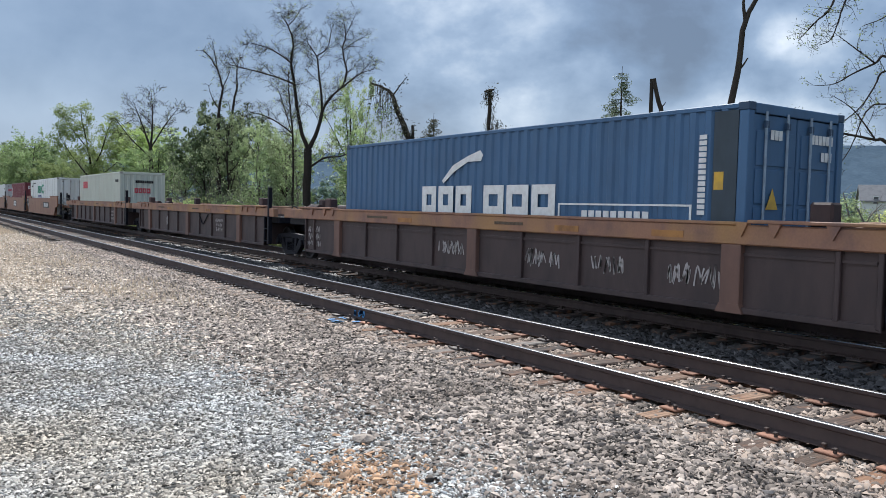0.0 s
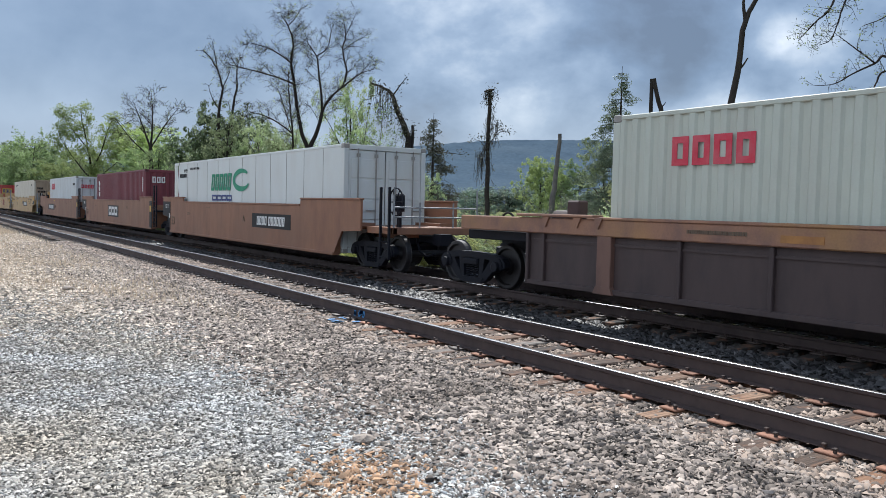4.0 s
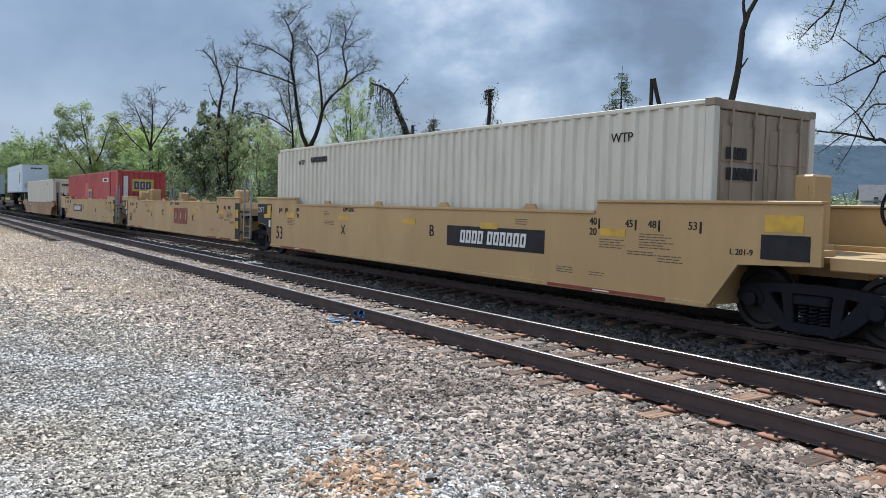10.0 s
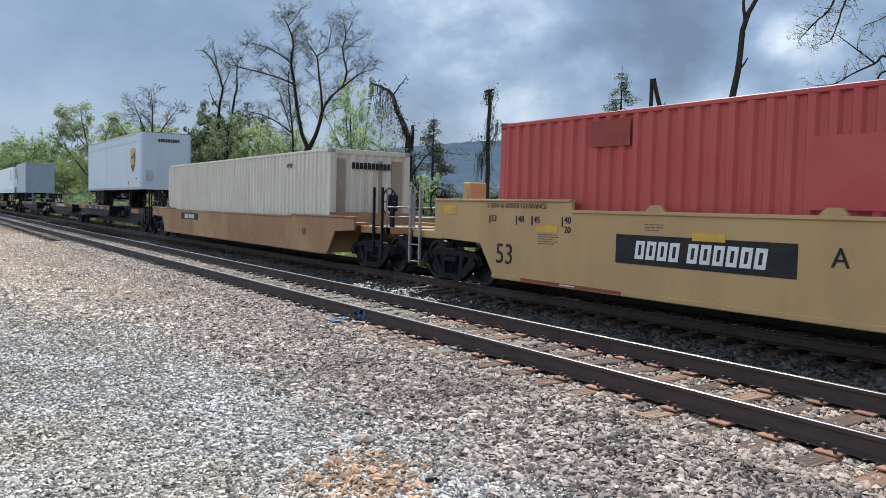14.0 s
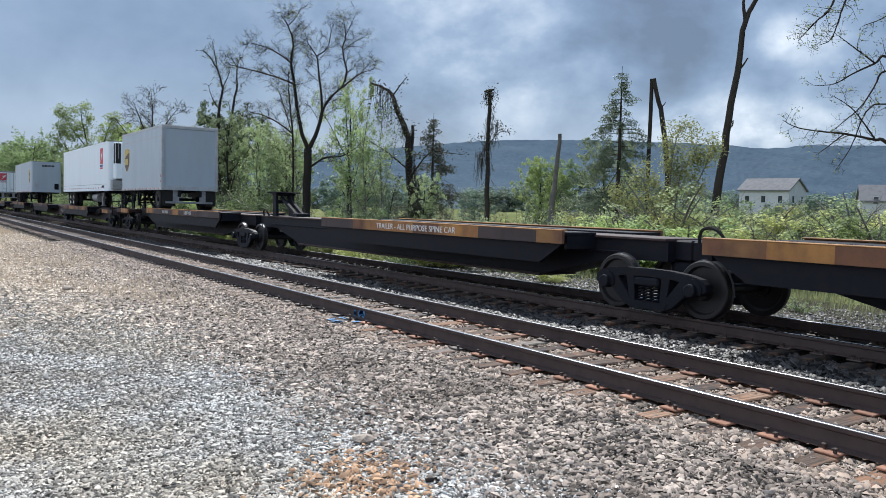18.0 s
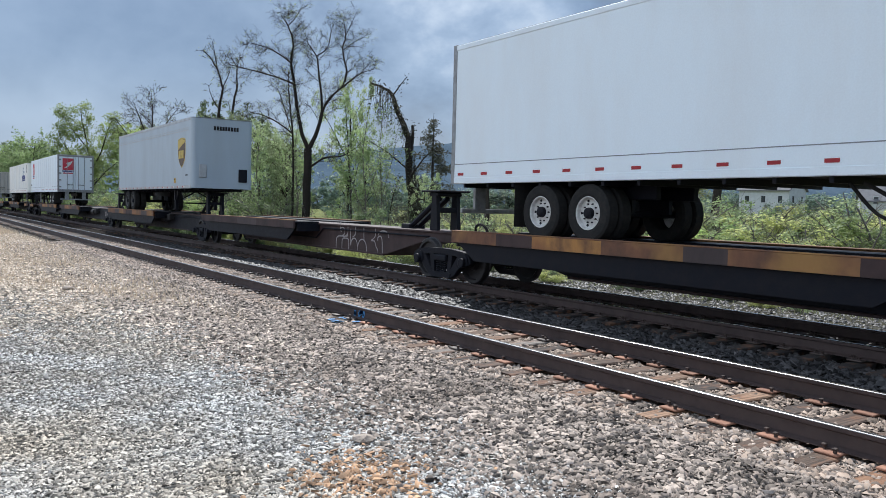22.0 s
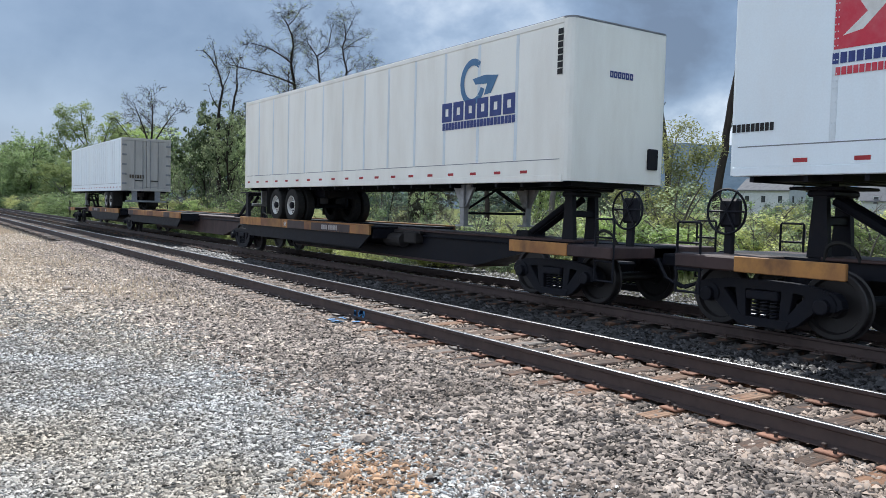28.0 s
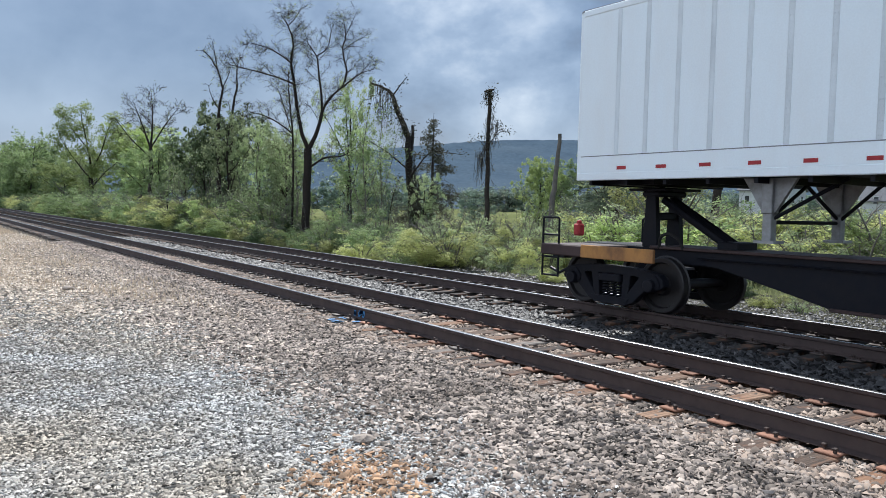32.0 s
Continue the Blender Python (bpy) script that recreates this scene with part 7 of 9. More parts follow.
bars([0.6] * 22, 0.15, NAVY, t, side_pose(-368.57 + 373.91, -1.301, 3.38), label="small navy wordmark blocks")
bars([0.75] * 7, 0.13, BLACK, t, pose(7.80, -1.304, 4.46, 90, 90, 0), label="black vertical code blocks")
big_word(t, 8.055, 4.15, 0.6, 0.12, NAVY, 0.0, 6, end=True, label="navy wordmark blocks")
part("connector_box", Geo().box(8.045, 8.11, 0.75, 1.02, 2.45, 2.85, c=0.02), DARK, t, "dark light and brake connectors")

t = trailer("trailer", "white semi-trailer with riveted panels and dull grey doors", -417.46, -401.2, -1, 2.16, 5.07, SNOW, SNOW, DOORGREY, tape="red", seams=0.61, rims="white", wheel_z=1.60, wheels_at=3.75, leg_at=3.6)
for ob in [o for o in t.children if o.name.startswith("door")]:
    ob.data.materials[0] = DOORGREY
bars([0.5] * 6, 0.2, GRAPHITE, t, end_pose(8.15, -0.5, 2.95), label="faded code blocks")
for s in (-1, 1):
    part("side_skirt_bracket", Geo().box(3.25, 3.75, s * 1.2, s * 1.24, 1.35, 2.05, c=0.02), GALV, t, "dull metal mud guard")

marker = rolling("end_of_train_marker", "small red marker device on the last coupler", "marker lamp", -418.6, z=1.15)
part("case", Geo().box(-0.08, 0.08, -0.09, 0.09, 0.0, 0.24, c=0.03), RED, marker)
part("lens", Geo().lathe([(0.24, 0.05), (0.29, 0.05), (0.31, 0.02)], "z", 12), RED, marker)

for u, w in ((-226.36, 2.3), (-263.4, 2.3), (-375.27, 2.1), (-408.23, 2.1)):
    car = min((o for o, v, z in MOVING if o.name.startswith("spine_car")), key=lambda o: abs(o.matrix_basis.translation.x - u))
    deck = 1.25 if u > -275 else 1.12
    bars([0.55] * 4 + [-0.5] + [0.55] * 6, 0.13, GRAFF, car, side_pose(u - car.matrix_basis.translation.x, -1.337, deck - 0.10), label="worn white reporting mark blocks")
    part("lettering_panel", Geo().box(u - car.matrix_basis.translation.x - 1.2, u - car.matrix_basis.translation.x + 1.2, -1.3345, -1.328, deck - 0.205, deck + 0.005), WEB, car, "dark painted panel")


# ---- plants ----
ACROSS = Vector((0.5595, 0.8285, 0.0))


class Wood:
    """Branches as tapered tubes, gathered in arrays."""

    def __init__(self):
        self.v, self.f, self.n = [], [], 0
        self.tips = []

    def tube(self, pts, radii, sides):
        P = np.array(pts, float)
        T = np.gradient(P, axis=0)
        T /= np.linalg.norm(T, axis=1)[:, None] + 1e-9
        ref = np.array([0.3, 0.2, 0.93]) if abs(T[0][2]) < 0.8 else np.array([0.9, 0.35, 0.1])
        U = np.cross(T, ref)
        U /= np.linalg.norm(U, axis=1)[:, None] + 1e-9
        V = np.cross(T, U)
        a = np.arange(sides) * 2 * np.pi / sides
        R = np.array(radii)[:, None, None]
        ring = P[:, None] + R * (np.cos(a)[None, :, None] * U[:, None] + np.sin(a)[None, :, None] * V[:, None])
        k = self.n
        self.v.append(ring.reshape(-1, 3))
        m = len(P)
        i, j = np.meshgrid(np.arange(m - 1), np.arange(sides), indexing="ij")
        q = np.stack([i * sides + j, i * sides + (j + 1) % sides, (i + 1) * sides + (j + 1) % sides, (i + 1) * sides + j], -1).reshape(-1, 4) + k
        self.f.append(q)
        self.n += m * sides

    def mesh(self, name, mat):
        me = raw_mesh(name, np.concatenate(self.v), np.concatenate(self.f), [mat])
        me.polygons.foreach_set("use_smooth", np.ones(len(me.polygons), bool))
        return me


def smooth_line(pts, steps):
    """Points between the given ones on a soft curve."""
    P = [Vector(p) for p in pts]
    out = []
    for i in range(len(P) - 1):
        a, b, c, d = P[max(i - 1, 0)], P[i], P[i + 1], P[min(i + 2, len(P) - 1)]
        for k in range(steps):
            t = k / steps
            out.append(0.5 * ((2 * b) + (c - a) * t + (2 * a - 5 * b + 4 * c - d) * t * t + (3 * b - a - 3 * c + d) * t ** 3))
    out.append(P[-1])
    return out


def twigs(rnd, wood, line, radii, length, levels, every, droop=0.0, spread=0.9, up=0.35, start=0.2, fine=0.006):
    """Side branches along a limb, each with its own, down to fine twigs; remembers where leaves can sit."""
    n = len(line)
    total = sum((line[i + 1] - line[i]).length for i in range(n - 1))
    count = max(2, int(total / every))
    for k in range(count):
        t = start + (1 - start) * (k + rnd.random()) / count
        i = min(int(t * (n - 1)), n - 2)
        p = line[i].lerp(line[i + 1], t * (n - 1) - i)
        along = (line[i + 1] - line[i]).normalized()
        side = Vector((rnd.gauss(0, 1), rnd.gauss(0, 1), rnd.gauss(0, 0.7)))
        side = (side - along * side.dot(along)).normalized()
        d = (along * (1 - spread * 0.6) + side * spread + Vector((0, 0, up))).normalized()
        ln = length * rnd.uniform(0.55, 1.15) * (1.0 - 0.45 * t)
        pts, q = [p], p
        m = 5 if levels > 1 else 4
        for j in range(m):
            d = (d + Vector((rnd.gauss(0, 0.16), rnd.gauss(0, 0.16), rnd.gauss(0, 0.12) - droop))).normalized()
            q = q + d * (ln / m)
            pts.append(q)
        r = max(radii[i] * 0.45, fine)
        r = min(r, ln * 0.012 + fine)
        rr = [max(r * (1 - 0.8 * j / m), fine * 0.6) for j in range(m + 1)]
        wood.tube([tuple(x) for x in pts], rr, 4 if levels > 1 else 3)
        if levels > 1:
            twigs(rnd, wood, pts, rr, length * 0.5, levels - 1, every * 0.62, droop, spread, up * 0.7, fine=fine)
        if levels <= 2:
            wood.tips += [tuple(x) for x in pts[2:]]


def leaf_mesh(name, places, size, mat, seed, scatter=0.15, droop=0.0, narrow=0.62, facing=None):
    """Single leaves as small quads round the given places; facing: which way each one roughly faces."""
    r = np.random.RandomState(seed)
    P = np.asarray(places, float)
    n = len(P)
    C = P + r.normal(0, scatter, (n, 3))
    A = r.normal(0, 1, (n, 3))
    if droop:
        A[:, 2] = A[:, 2] * 0.5 - droop
        B = np.cross(A, r.normal(0, 1, (n, 3)))
    else:
        face = r.normal(0, 0.75, (n, 3)) + np.array([0, 0, 1.0]) if facing is None else np.asarray(facing, float) + r.normal(0, 0.42, (n, 3))
        A = np.cross(face, A)
        B = np.cross(face, A)
    A /= np.linalg.norm(A, axis=1)[:, None] + 1e-9
    B /= np.linalg.norm(B, axis=1)[:, None] + 1e-9
    s = size * r.uniform(0.6, 1.3, (n, 1))
    v = np.stack([C - A * s, C + B * s * narrow, C + A * s, C - B * s * narrow], 1).reshape(-1, 3)
    f = np.arange(4 * n).reshape(n, 4)
    return raw_mesh(name, v, f, [mat])


def puffs(rnd, lobes, flat=0.7):
    """Leaf places and facings on ragged puffs: (centre, radius, count) each."""
    places, faces = [], []
    for c, r, n in lobes:
        for _ in range(n):
            d = Vector((rnd.gauss(0, 1), rnd.gauss(0, 1), rnd.gauss(0.25, 1))).normalized()
            q = r * (0.55 + 0.5 * rnd.random() ** 0.6) * (1 + 0.35 * noise.noise(d * 2.3 + Vector(c) * 5))
            places.append((c[0] + d.x * q, c[1] + d.y * q, c[2] + d.z * q * flat))
            faces.append((d.x, d.y, d.z + 0.55))
    return places, faces


def spot_leaves(rnd, tips, count, lo=0.0):
    tips = [t for t in tips if t[2] >= lo]
    return [tips[rnd.randrange(len(tips))] for _ in range(count)]


def limbed_tree(label, base, limbs, seed, bark, leaf=None, count=0, leaf_size=0.09, twig=(1.8, 3, 0.55), depth=0.35, droop=0.0, name="tree", scatter=0.15, low_leaf=0.0, up=0.35, fine=0.006):
    """A tree by its main limbs: each a line of (across, up) in metres from the base, with radii at both ends and its share of twigs."""
    rnd = random.Random(seed)
    tree = thing(name, label, "tree", pose(*base))
    wood = Wood()
    deep = Vector((-ACROSS.y, ACROSS.x, 0))
    off = {}
    for pts, r0, r1, share in limbs:
        drift = rnd.uniform(-1, 1) * depth if share else 0.0
        start = off.get(pts[0], 0.0)
        P = []
        for i, (a, h) in enumerate(pts):
            d = start + drift * i * 0.6
            off.setdefault((a, h), d)
            P.append(ACROSS * a + deep * d + Vector((0, 0, h)))
        line = smooth_line(P, 4)
        m = len(line)
        line = [q + Vector((rnd.gauss(0, r0 * 0.12), rnd.gauss(0, r0 * 0.12), 0)) if 0 < i < m - 1 else q for i, q in enumerate(line)]
        rr = [r0 + (r1 - r0) * (i / (m - 1)) ** 0.8 for i in range(m)]
        wood.tube([tuple(q) for q in line], rr, 9 if r0 > 0.12 else 6)
        if share:
            twigs(rnd, wood, line, rr, twig[0] * share, twig[1], twig[2], droop, up=up, fine=fine)
    part("trunk", wood.mesh("trunk", bark), bark, tree, "dark bark trunk and limbs")
    if leaf and count and wood.tips:
        part("crown", leaf_mesh("crown", spot_leaves(rnd, wood.tips, count, low_leaf), leaf_size, leaf, seed, scatter), leaf, tree, "sparse young leaves")
    return tree


def leafy_tree(label, height, width, seed, leaf, count, leaf_size, bark=None, clear=0.25, airy=0.5, name="tree", low=0.0):
    """A broad tree: forked limbs inside a crown of leaf clumps with gaps and an uneven outline. Built at the origin."""
    rnd = random.Random(seed)
    tree = thing(name, label, "tree")
    wood = Wood()
    h, w = height, width / 2
    trunk = smooth_line([(0, 0, 0), (rnd.uniform(-0.2, 0.2), rnd.uniform(-0.2, 0.2), h * 0.3), (rnd.uniform(-0.5, 0.5), rnd.uniform(-0.5, 0.5), h * 0.65), (rnd.uniform(-0.5, 0.5), rnd.uniform(-0.5, 0.5), h * 0.92)], 4)
    r0 = 0.016 * h + 0.03
    rr = [r0 * (1 - 0.9 * i / (len(trunk) - 1)) for i in range(len(trunk))]
    wood.tube([tuple(q) for q in trunk], rr, 7)
    ends = []
    n = 11
    for k in range(n):
        t = clear + (0.9 - clear) * k / n
        i = int(t * (len(trunk) - 1))
        a = k * 2.4 + rnd.uniform(-0.5, 0.5)
        reach = w * rnd.uniform(0.6, 1.1) * math.sin(math.pi * min(1, (t - clear) / (1 - clear) * 0.75 + 0.22))
        p = trunk[i]
        q = p + Vector((math.cos(a) * reach * 0.55, math.sin(a) * reach * 0.55, reach * 0.55))
        e = p + Vector((math.cos(a) * reach, math.sin(a) * reach, reach * rnd.uniform(0.5, 1.0)))
        line = smooth_line([p, q, e], 4)
        r = [max(rr[i] * 0.55 * (1 - 0.85 * j / (len(line) - 1)), 0.01) for j in range(len(line))]
        wood.tube([tuple(x) for x in line], r, 5)
        twigs(rnd, wood, line, r, w * 0.5, 2, 0.5)
        ends += line[3:]
    part("trunk", wood.mesh("trunk", bark or BARK), bark or BARK, tree)
    lobes = []
    for _ in range(int(count / 46)):
        e = ends[rnd.randrange(len(ends))]
        c = Vector(e) + Vector((rnd.gauss(0, w * 0.17), rnd.gauss(0, w * 0.17), rnd.gauss(0.1, h * 0.055)))
        if low:
            c.z *= rnd.uniform(low, 1.0)
        r = rnd.uniform(0.030, 0.085) * width * airy + 0.10
        lobes.append((tuple(c), r, int(30 + 18 * rnd.random())))
    pts, faces = puffs(rnd, lobes)
    tips = wood.tips
    more = [tips[rnd.randrange(len(tips))] for _ in range(count // 6)]
    part("crown", leaf_mesh("crown", pts + more, leaf_size, leaf, seed, 0.05, facing=faces + [(0, 0, 1.0)] * len(more)), leaf, tree)
    return tree


def bush(label, seed, leaf, count, leaf_size, stems=9, lean=0.5, spread=1.0):
    """A shrub one metre high and about as wide, to be scaled: arching stems and a ragged shell of leaves."""
    rnd = random.Random(seed)
    b = thing("bush", label, "bush", group="bushes behind the tracks")
    wood = Wood()
    ends = []
    for k in range(stems):
        a = k * 2.4 + rnd.uniform(-0.6, 0.6)
        q = rnd.uniform(0.15, 0.55)
        top = rnd.uniform(0.5, 0.92)
        line = smooth_line([(0.06 * math.cos(a), 0.06 * math.sin(a), 0), (q * 0.5 * math.cos(a), q * 0.5 * math.sin(a), top * 0.6), (q * math.cos(a), q * math.sin(a), top * (1 - lean * q * 0.6))], 4)
        r = [0.013 * (1 - 0.8 * i / (len(line) - 1)) for i in range(len(line))]
        wood.tube([tuple(x) for x in line], r, 4)
        twigs(rnd, wood, line, r, 0.22, 1, 0.10, fine=0.0018)
        ends += line[3:]
    part("stem_work", wood.mesh("stem_work", TWIG), TWIG, b)
    lobes = []
    for _ in range(count // 70):
        e = ends[rnd.randrange(len(ends))]
        k = rnd.uniform(0.3, 1.05)
        c = (e.x * (1.25 - 0.25 * k) + rnd.gauss(0, 0.05), e.y * (1.25 - 0.25 * k) + rnd.gauss(0, 0.05), max(0.08, e.z * k))
        lobes.append((c, rnd.uniform(0.045, 0.115) * spread, int(rnd.uniform(48, 90))))
    pts, faces = puffs(rnd, lobes, 0.75)
    pts = [(x, y, max(0.015, z)) for x, y, z in pts]
    part("foliage", leaf_mesh("foliage", pts, leaf_size, leaf, seed, 0.008, facing=faces), leaf, b)
    return b


def spruce(label, base, height, width, seed, leaf, density=1.0, ragged=0.3):
    """A thin conifer: straight trunk, drooping whorled branches with hanging needle sprays."""
    rnd = random.Random(seed)
    tree = thing("spruce", label, "tree", pose(*base))
    wood = Wood()
    wood.tube([(0, 0, 0), (0.05, 0, height * 0.5), (0, 0.04, height)], [0.014 * height + 0.03, 0.009 * height + 0.02, 0.012], 7)
    pts = []
    levels = int(height * 2.6)
    for k in range(levels):
        z = height * (0.14 + 0.84 * k / levels)
        reach = width / 2 * (1 - (z / height) ** 1.1) * rnd.uniform(1 - ragged, 1 + ragged * 0.6) + 0.12
        for j in range(4):
            if rnd.random() < ragged * 0.7:
                continue
            a = rnd.uniform(0, 6.283)
            d = Vector((math.cos(a), math.sin(a), 0))
            line = [Vector((0, 0, z)), Vector((0, 0, z + 0.02)) + d * reach * 0.5, Vector((0, 0, z - 0.22 * reach)) + d * reach * rnd.uniform(0.8, 1.05) + Vector((0, 0, rnd.uniform(-0.1, 0.15)))]
            wood.tube([tuple(q) for q in line], [0.022, 0.014, 0.005], 4)
            for i in range(int(26 * density * (0.2 + reach))):
                t = rnd.uniform(0.10, 1.0) ** 0.6
                p = line[0].lerp(line[2], t)
                pts.append((p.x + rnd.gauss(0, 0.14), p.y + rnd.gauss(0, 0.14), p.z - rnd.random() ** 1.5 * 0.42))
    part("trunk", wood.mesh("trunk", BARK_DEAD), BARK_DEAD, tree)
    part("crown", leaf_mesh("crown", pts, 0.10, leaf, seed, 0.02, 0.8, 0.28), leaf, tree, "drooping needle sprays")
    return tree


def vines(tree, spans, seed, count, leaf=LEAF_VINE, size=0.07):
    """Hanging strands with dry leaves on a trunk or limb."""
    rnd = random.Random(seed)
    wood, pts = Wood(), []
    deep = Vector((-ACROSS.y, ACROSS.x, 0))
    for _ in range(count):
        a, b, fall = spans[rnd.randrange(len(spans))]
        t = rnd.random()
        p = ACROSS * (a[0] + (b[0] - a[0]) * t + rnd.gauss(0, 0.12)) + Vector((0, 0, a[1] + (b[1] - a[1]) * t)) + deep * rnd.gauss(0, 0.15)
        ln = fall * rnd.uniform(0.3, 1.0)
        line = [p, p + Vector((rnd.gauss(0, 0.08), rnd.gauss(0, 0.08), -ln * 0.5)), p + Vector((rnd.gauss(0, 0.14), rnd.gauss(0, 0.14), -ln))]
        wood.tube([tuple(q) for q in line], [0.012, 0.010, 0.005], 3)
        for _ in range(int(5 + ln * 6)):
            u = rnd.random()
            q = line[0].lerp(line[2], u)
            pts.append((q.x + rnd.gauss(0, 0.06), q.y + rnd.gauss(0, 0.06), q.z))
    part("vine_tangle", wood.mesh("vine_tangle", BARK_DEAD), BARK_DEAD, tree, "hanging dead vines")
    part("vine_leaves", leaf_mesh("vine_leaves", pts, size, leaf, seed, 0.03), leaf, tree, "dry vine leaves")


# the tall half-bare tree behind the tracks
limbed_tree("tall dark tree with spreading half-bare limbs and sparse new leaves", (-44.4, 19.9, -1.32), [
    (((-0.1, 0.0), (0.04, 2.0), (0.08, 4.1), (0.11, 6.3)), 0.252, 0.24, 0.0),
    (((0.11, 6.3), (-0.24, 7.25), (-0.62, 9.4), (-0.85, 11.35), (-0.73, 12.5), (-1.0, 13.4), (-1.4, 14.0)), 0.143, 0.02, 0.9),
    (((-0.85, 10.2), (-1.93, 10.6), (-3.26, 10.95), (-4.6, 11.26), (-5.1, 11.4)), 0.0714, 0.012, 0.8),
    (((-0.85, 11.35), (-1.95, 12.05), (-2.86, 12.35), (-3.5, 12.5)), 0.0588, 0.012, 0.8),
    (((-1.0, 13.4), (-0.52, 14.0), (-0.3, 14.5)), 0.0336, 0.012, 0.6),
    (((0.11, 6.3), (0.67, 7.4), (0.93, 8.6), (1.32, 9.3), (2.13, 10.1), (3.17, 10.9), (4.0, 11.2)), 0.151, 0.015, 0.8),
    (((0.93, 8.6), (0.84, 9.95), (0.68, 11.26), (0.6, 11.8), (0.12, 12.5), (-0.06, 13.1)), 0.084, 0.014, 0.8),
    (((0.6, 11.8), (1.27, 12.3), (1.52, 13.4), (1.8, 13.9)), 0.0462, 0.012, 0.7),
    (((2.13, 10.1), (2.35, 11.0), (2.09, 12.3), (2.24, 13.2), (2.05, 14.2)), 0.084, 0.014, 0.8),
    (((2.24, 13.2), (2.6, 14.0), (2.85, 14.6)), 0.0294, 0.010, 0.6),
    (((2.09, 12.3), (2.89, 12.9), (3.4, 13.1)), 0.0336, 0.010, 0.7),
    (((3.17, 10.9), (3.7, 11.5), (4.1, 11.8)), 0.0252, 0.010, 0.6),
    (((0.1, 5.1), (1.11, 5.8), (2.2, 5.95), (3.25, 6.65)), 0.084, 0.02, 0.7),
    (((-0.85, 0.0), (-0.74, 4.0), (-0.79, 7.2), (-0.95, 8.8), (-1.05, 10.9)), 0.084, 0.03, 0.7),
    (((-0.8, 7.2), (-1.99, 8.0), (-3.23, 8.4), (-3.6, 8.1)), 0.0588, 0.015, 0.8),
    (((-0.79, 7.0), (-1.5, 9.3), (-1.78, 9.9)), 0.0336, 0.012, 0.7),
], 21, BARK, LEAF_PALE, 2200, 0.05, twig=(1.8, 3, 0.21), scatter=0.08, up=0.40, fine=0.0065)

snag = limbed_tree("leaning broken dead tree hung with vines", (-44.1, 27.6, -0.7), [
    (((0.04, 0.0), (-0.28, 2.5), (-0.53, 5.0), (-0.7, 7.35), (-1.21, 8.34), (-1.72, 9.7), (-2.33, 10.24), (-3.12, 10.52)), 0.34, 0.06, 0.25),
    (((-1.72, 9.7), (-1.26, 10.38), (-0.79, 10.99)), 0.06, 0.02, 0.5),
    (((-0.53, 5.0), (-0.35, 6.5), (-0.34, 7.76)), 0.16, 0.09, 0.2),
    (((-0.53, 4.8), (-2.04, 5.97), (-3.21, 6.61)), 0.07, 0.02, 0.5),
    (((-0.45, 4.2), (0.82, 5.89), (1.94, 5.92), (3.06, 5.8)), 0.06, 0.015, 0.6),
    (((-1.9, 0.4), (-1.5, 3.0), (-1.0, 4.4)), 0.05, 0.02, 0.4),
], 22, BARK_DEAD, LEAF_VINE, 500, 0.07, twig=(0.9, 2, 0.5))
vines(snag, [((-3.1, 10.5), (-1.7, 9.7), 2.6), ((-1.7, 9.7), (-0.7, 7.3), 1.2), ((-0.5, 6.5), (0.2, 4.0), 2.6), ((0.0, 4.0), (0.2, 1.5), 1.8)], 23, 130)

pole = limbed_tree("bare broken trunk with a flat top, wrapped in dead vines", (-31.8, 24.3, -0.7), [
    (((-0.19, 0.0), (-0.13, 2.0), (-0.13, 4.3), (-0.14, 8.26)), 0.16, 0.09, 0.0),
    (((-0.40, 8.20), (-0.14, 8.28), (0.05, 8.26)), 0.045, 0.05, 0.2),
    (((-0.12, 5.6), (0.4, 6.2), (0.95, 6.3)), 0.03, 0.01, 0.8),
    (((-0.12, 5.0), (-0.5, 5.7), (-0.8, 5.8)), 0.025, 0.01, 0.8),
], 24, BARK_DEAD, LEAF_VINE, 160, 0.06, twig=(0.7, 2, 0.35))
vines(pole, [((-0.35, 8.2), (0.1, 8.2), 0.8), ((-0.1, 8.2), (0.0, 6.6), 0.7), ((0.3, 6.9), (-0.4, 6.0), 1.6), ((-0.2, 5.8), (-0.6, 5.0), 1.8), ((-0.1, 6.6), (-0.1, 1.0), 0.7)], 25, 170, size=0.032)

limbed_tree("tapering bare stump standing in the bushes", (-30.1, 26.9, -0.7), [(((-0.1, 0.0), (0.05, 2.0), (0.2, 4.0), (0.35, 6.2)), 0.20, 0.09, 0.0)], 26, TWIG, name="tree_stump")
limbed_tree("leaning dead trunk with a forked top", (-28.65, 38.14, -0.7), [
    (((-0.31, 0.0), (0.0, 3.3), (0.4, 6.85), (0.86, 10.41), (1.21, 13.31), (1.88, 14.61), (2.2, 15.27)), 0.29, 0.09, 0.0),
    (((1.21, 13.31), (1.08, 14.0), (1.05, 14.45)), 0.12, 0.07, 0.0),
    (((0.90, 10.4), (1.25, 10.9), (1.45, 11.2)), 0.07, 0.035, 0.0),
    (((0.5, 7.2), (0.72, 7.4), (0.76, 7.7)), 0.06, 0.03, 0.0),
], 27, BARK_DEAD, name="dead_tree")
limbed_tree("straight bare grey pole", (-42.7, 48.2, -0.2), [(((0.0, 0.0), (0.02, 5.0), (0.05, 12.3)), 0.17, 0.15, 0.0)], 28, BARK, name="wooden_pole")
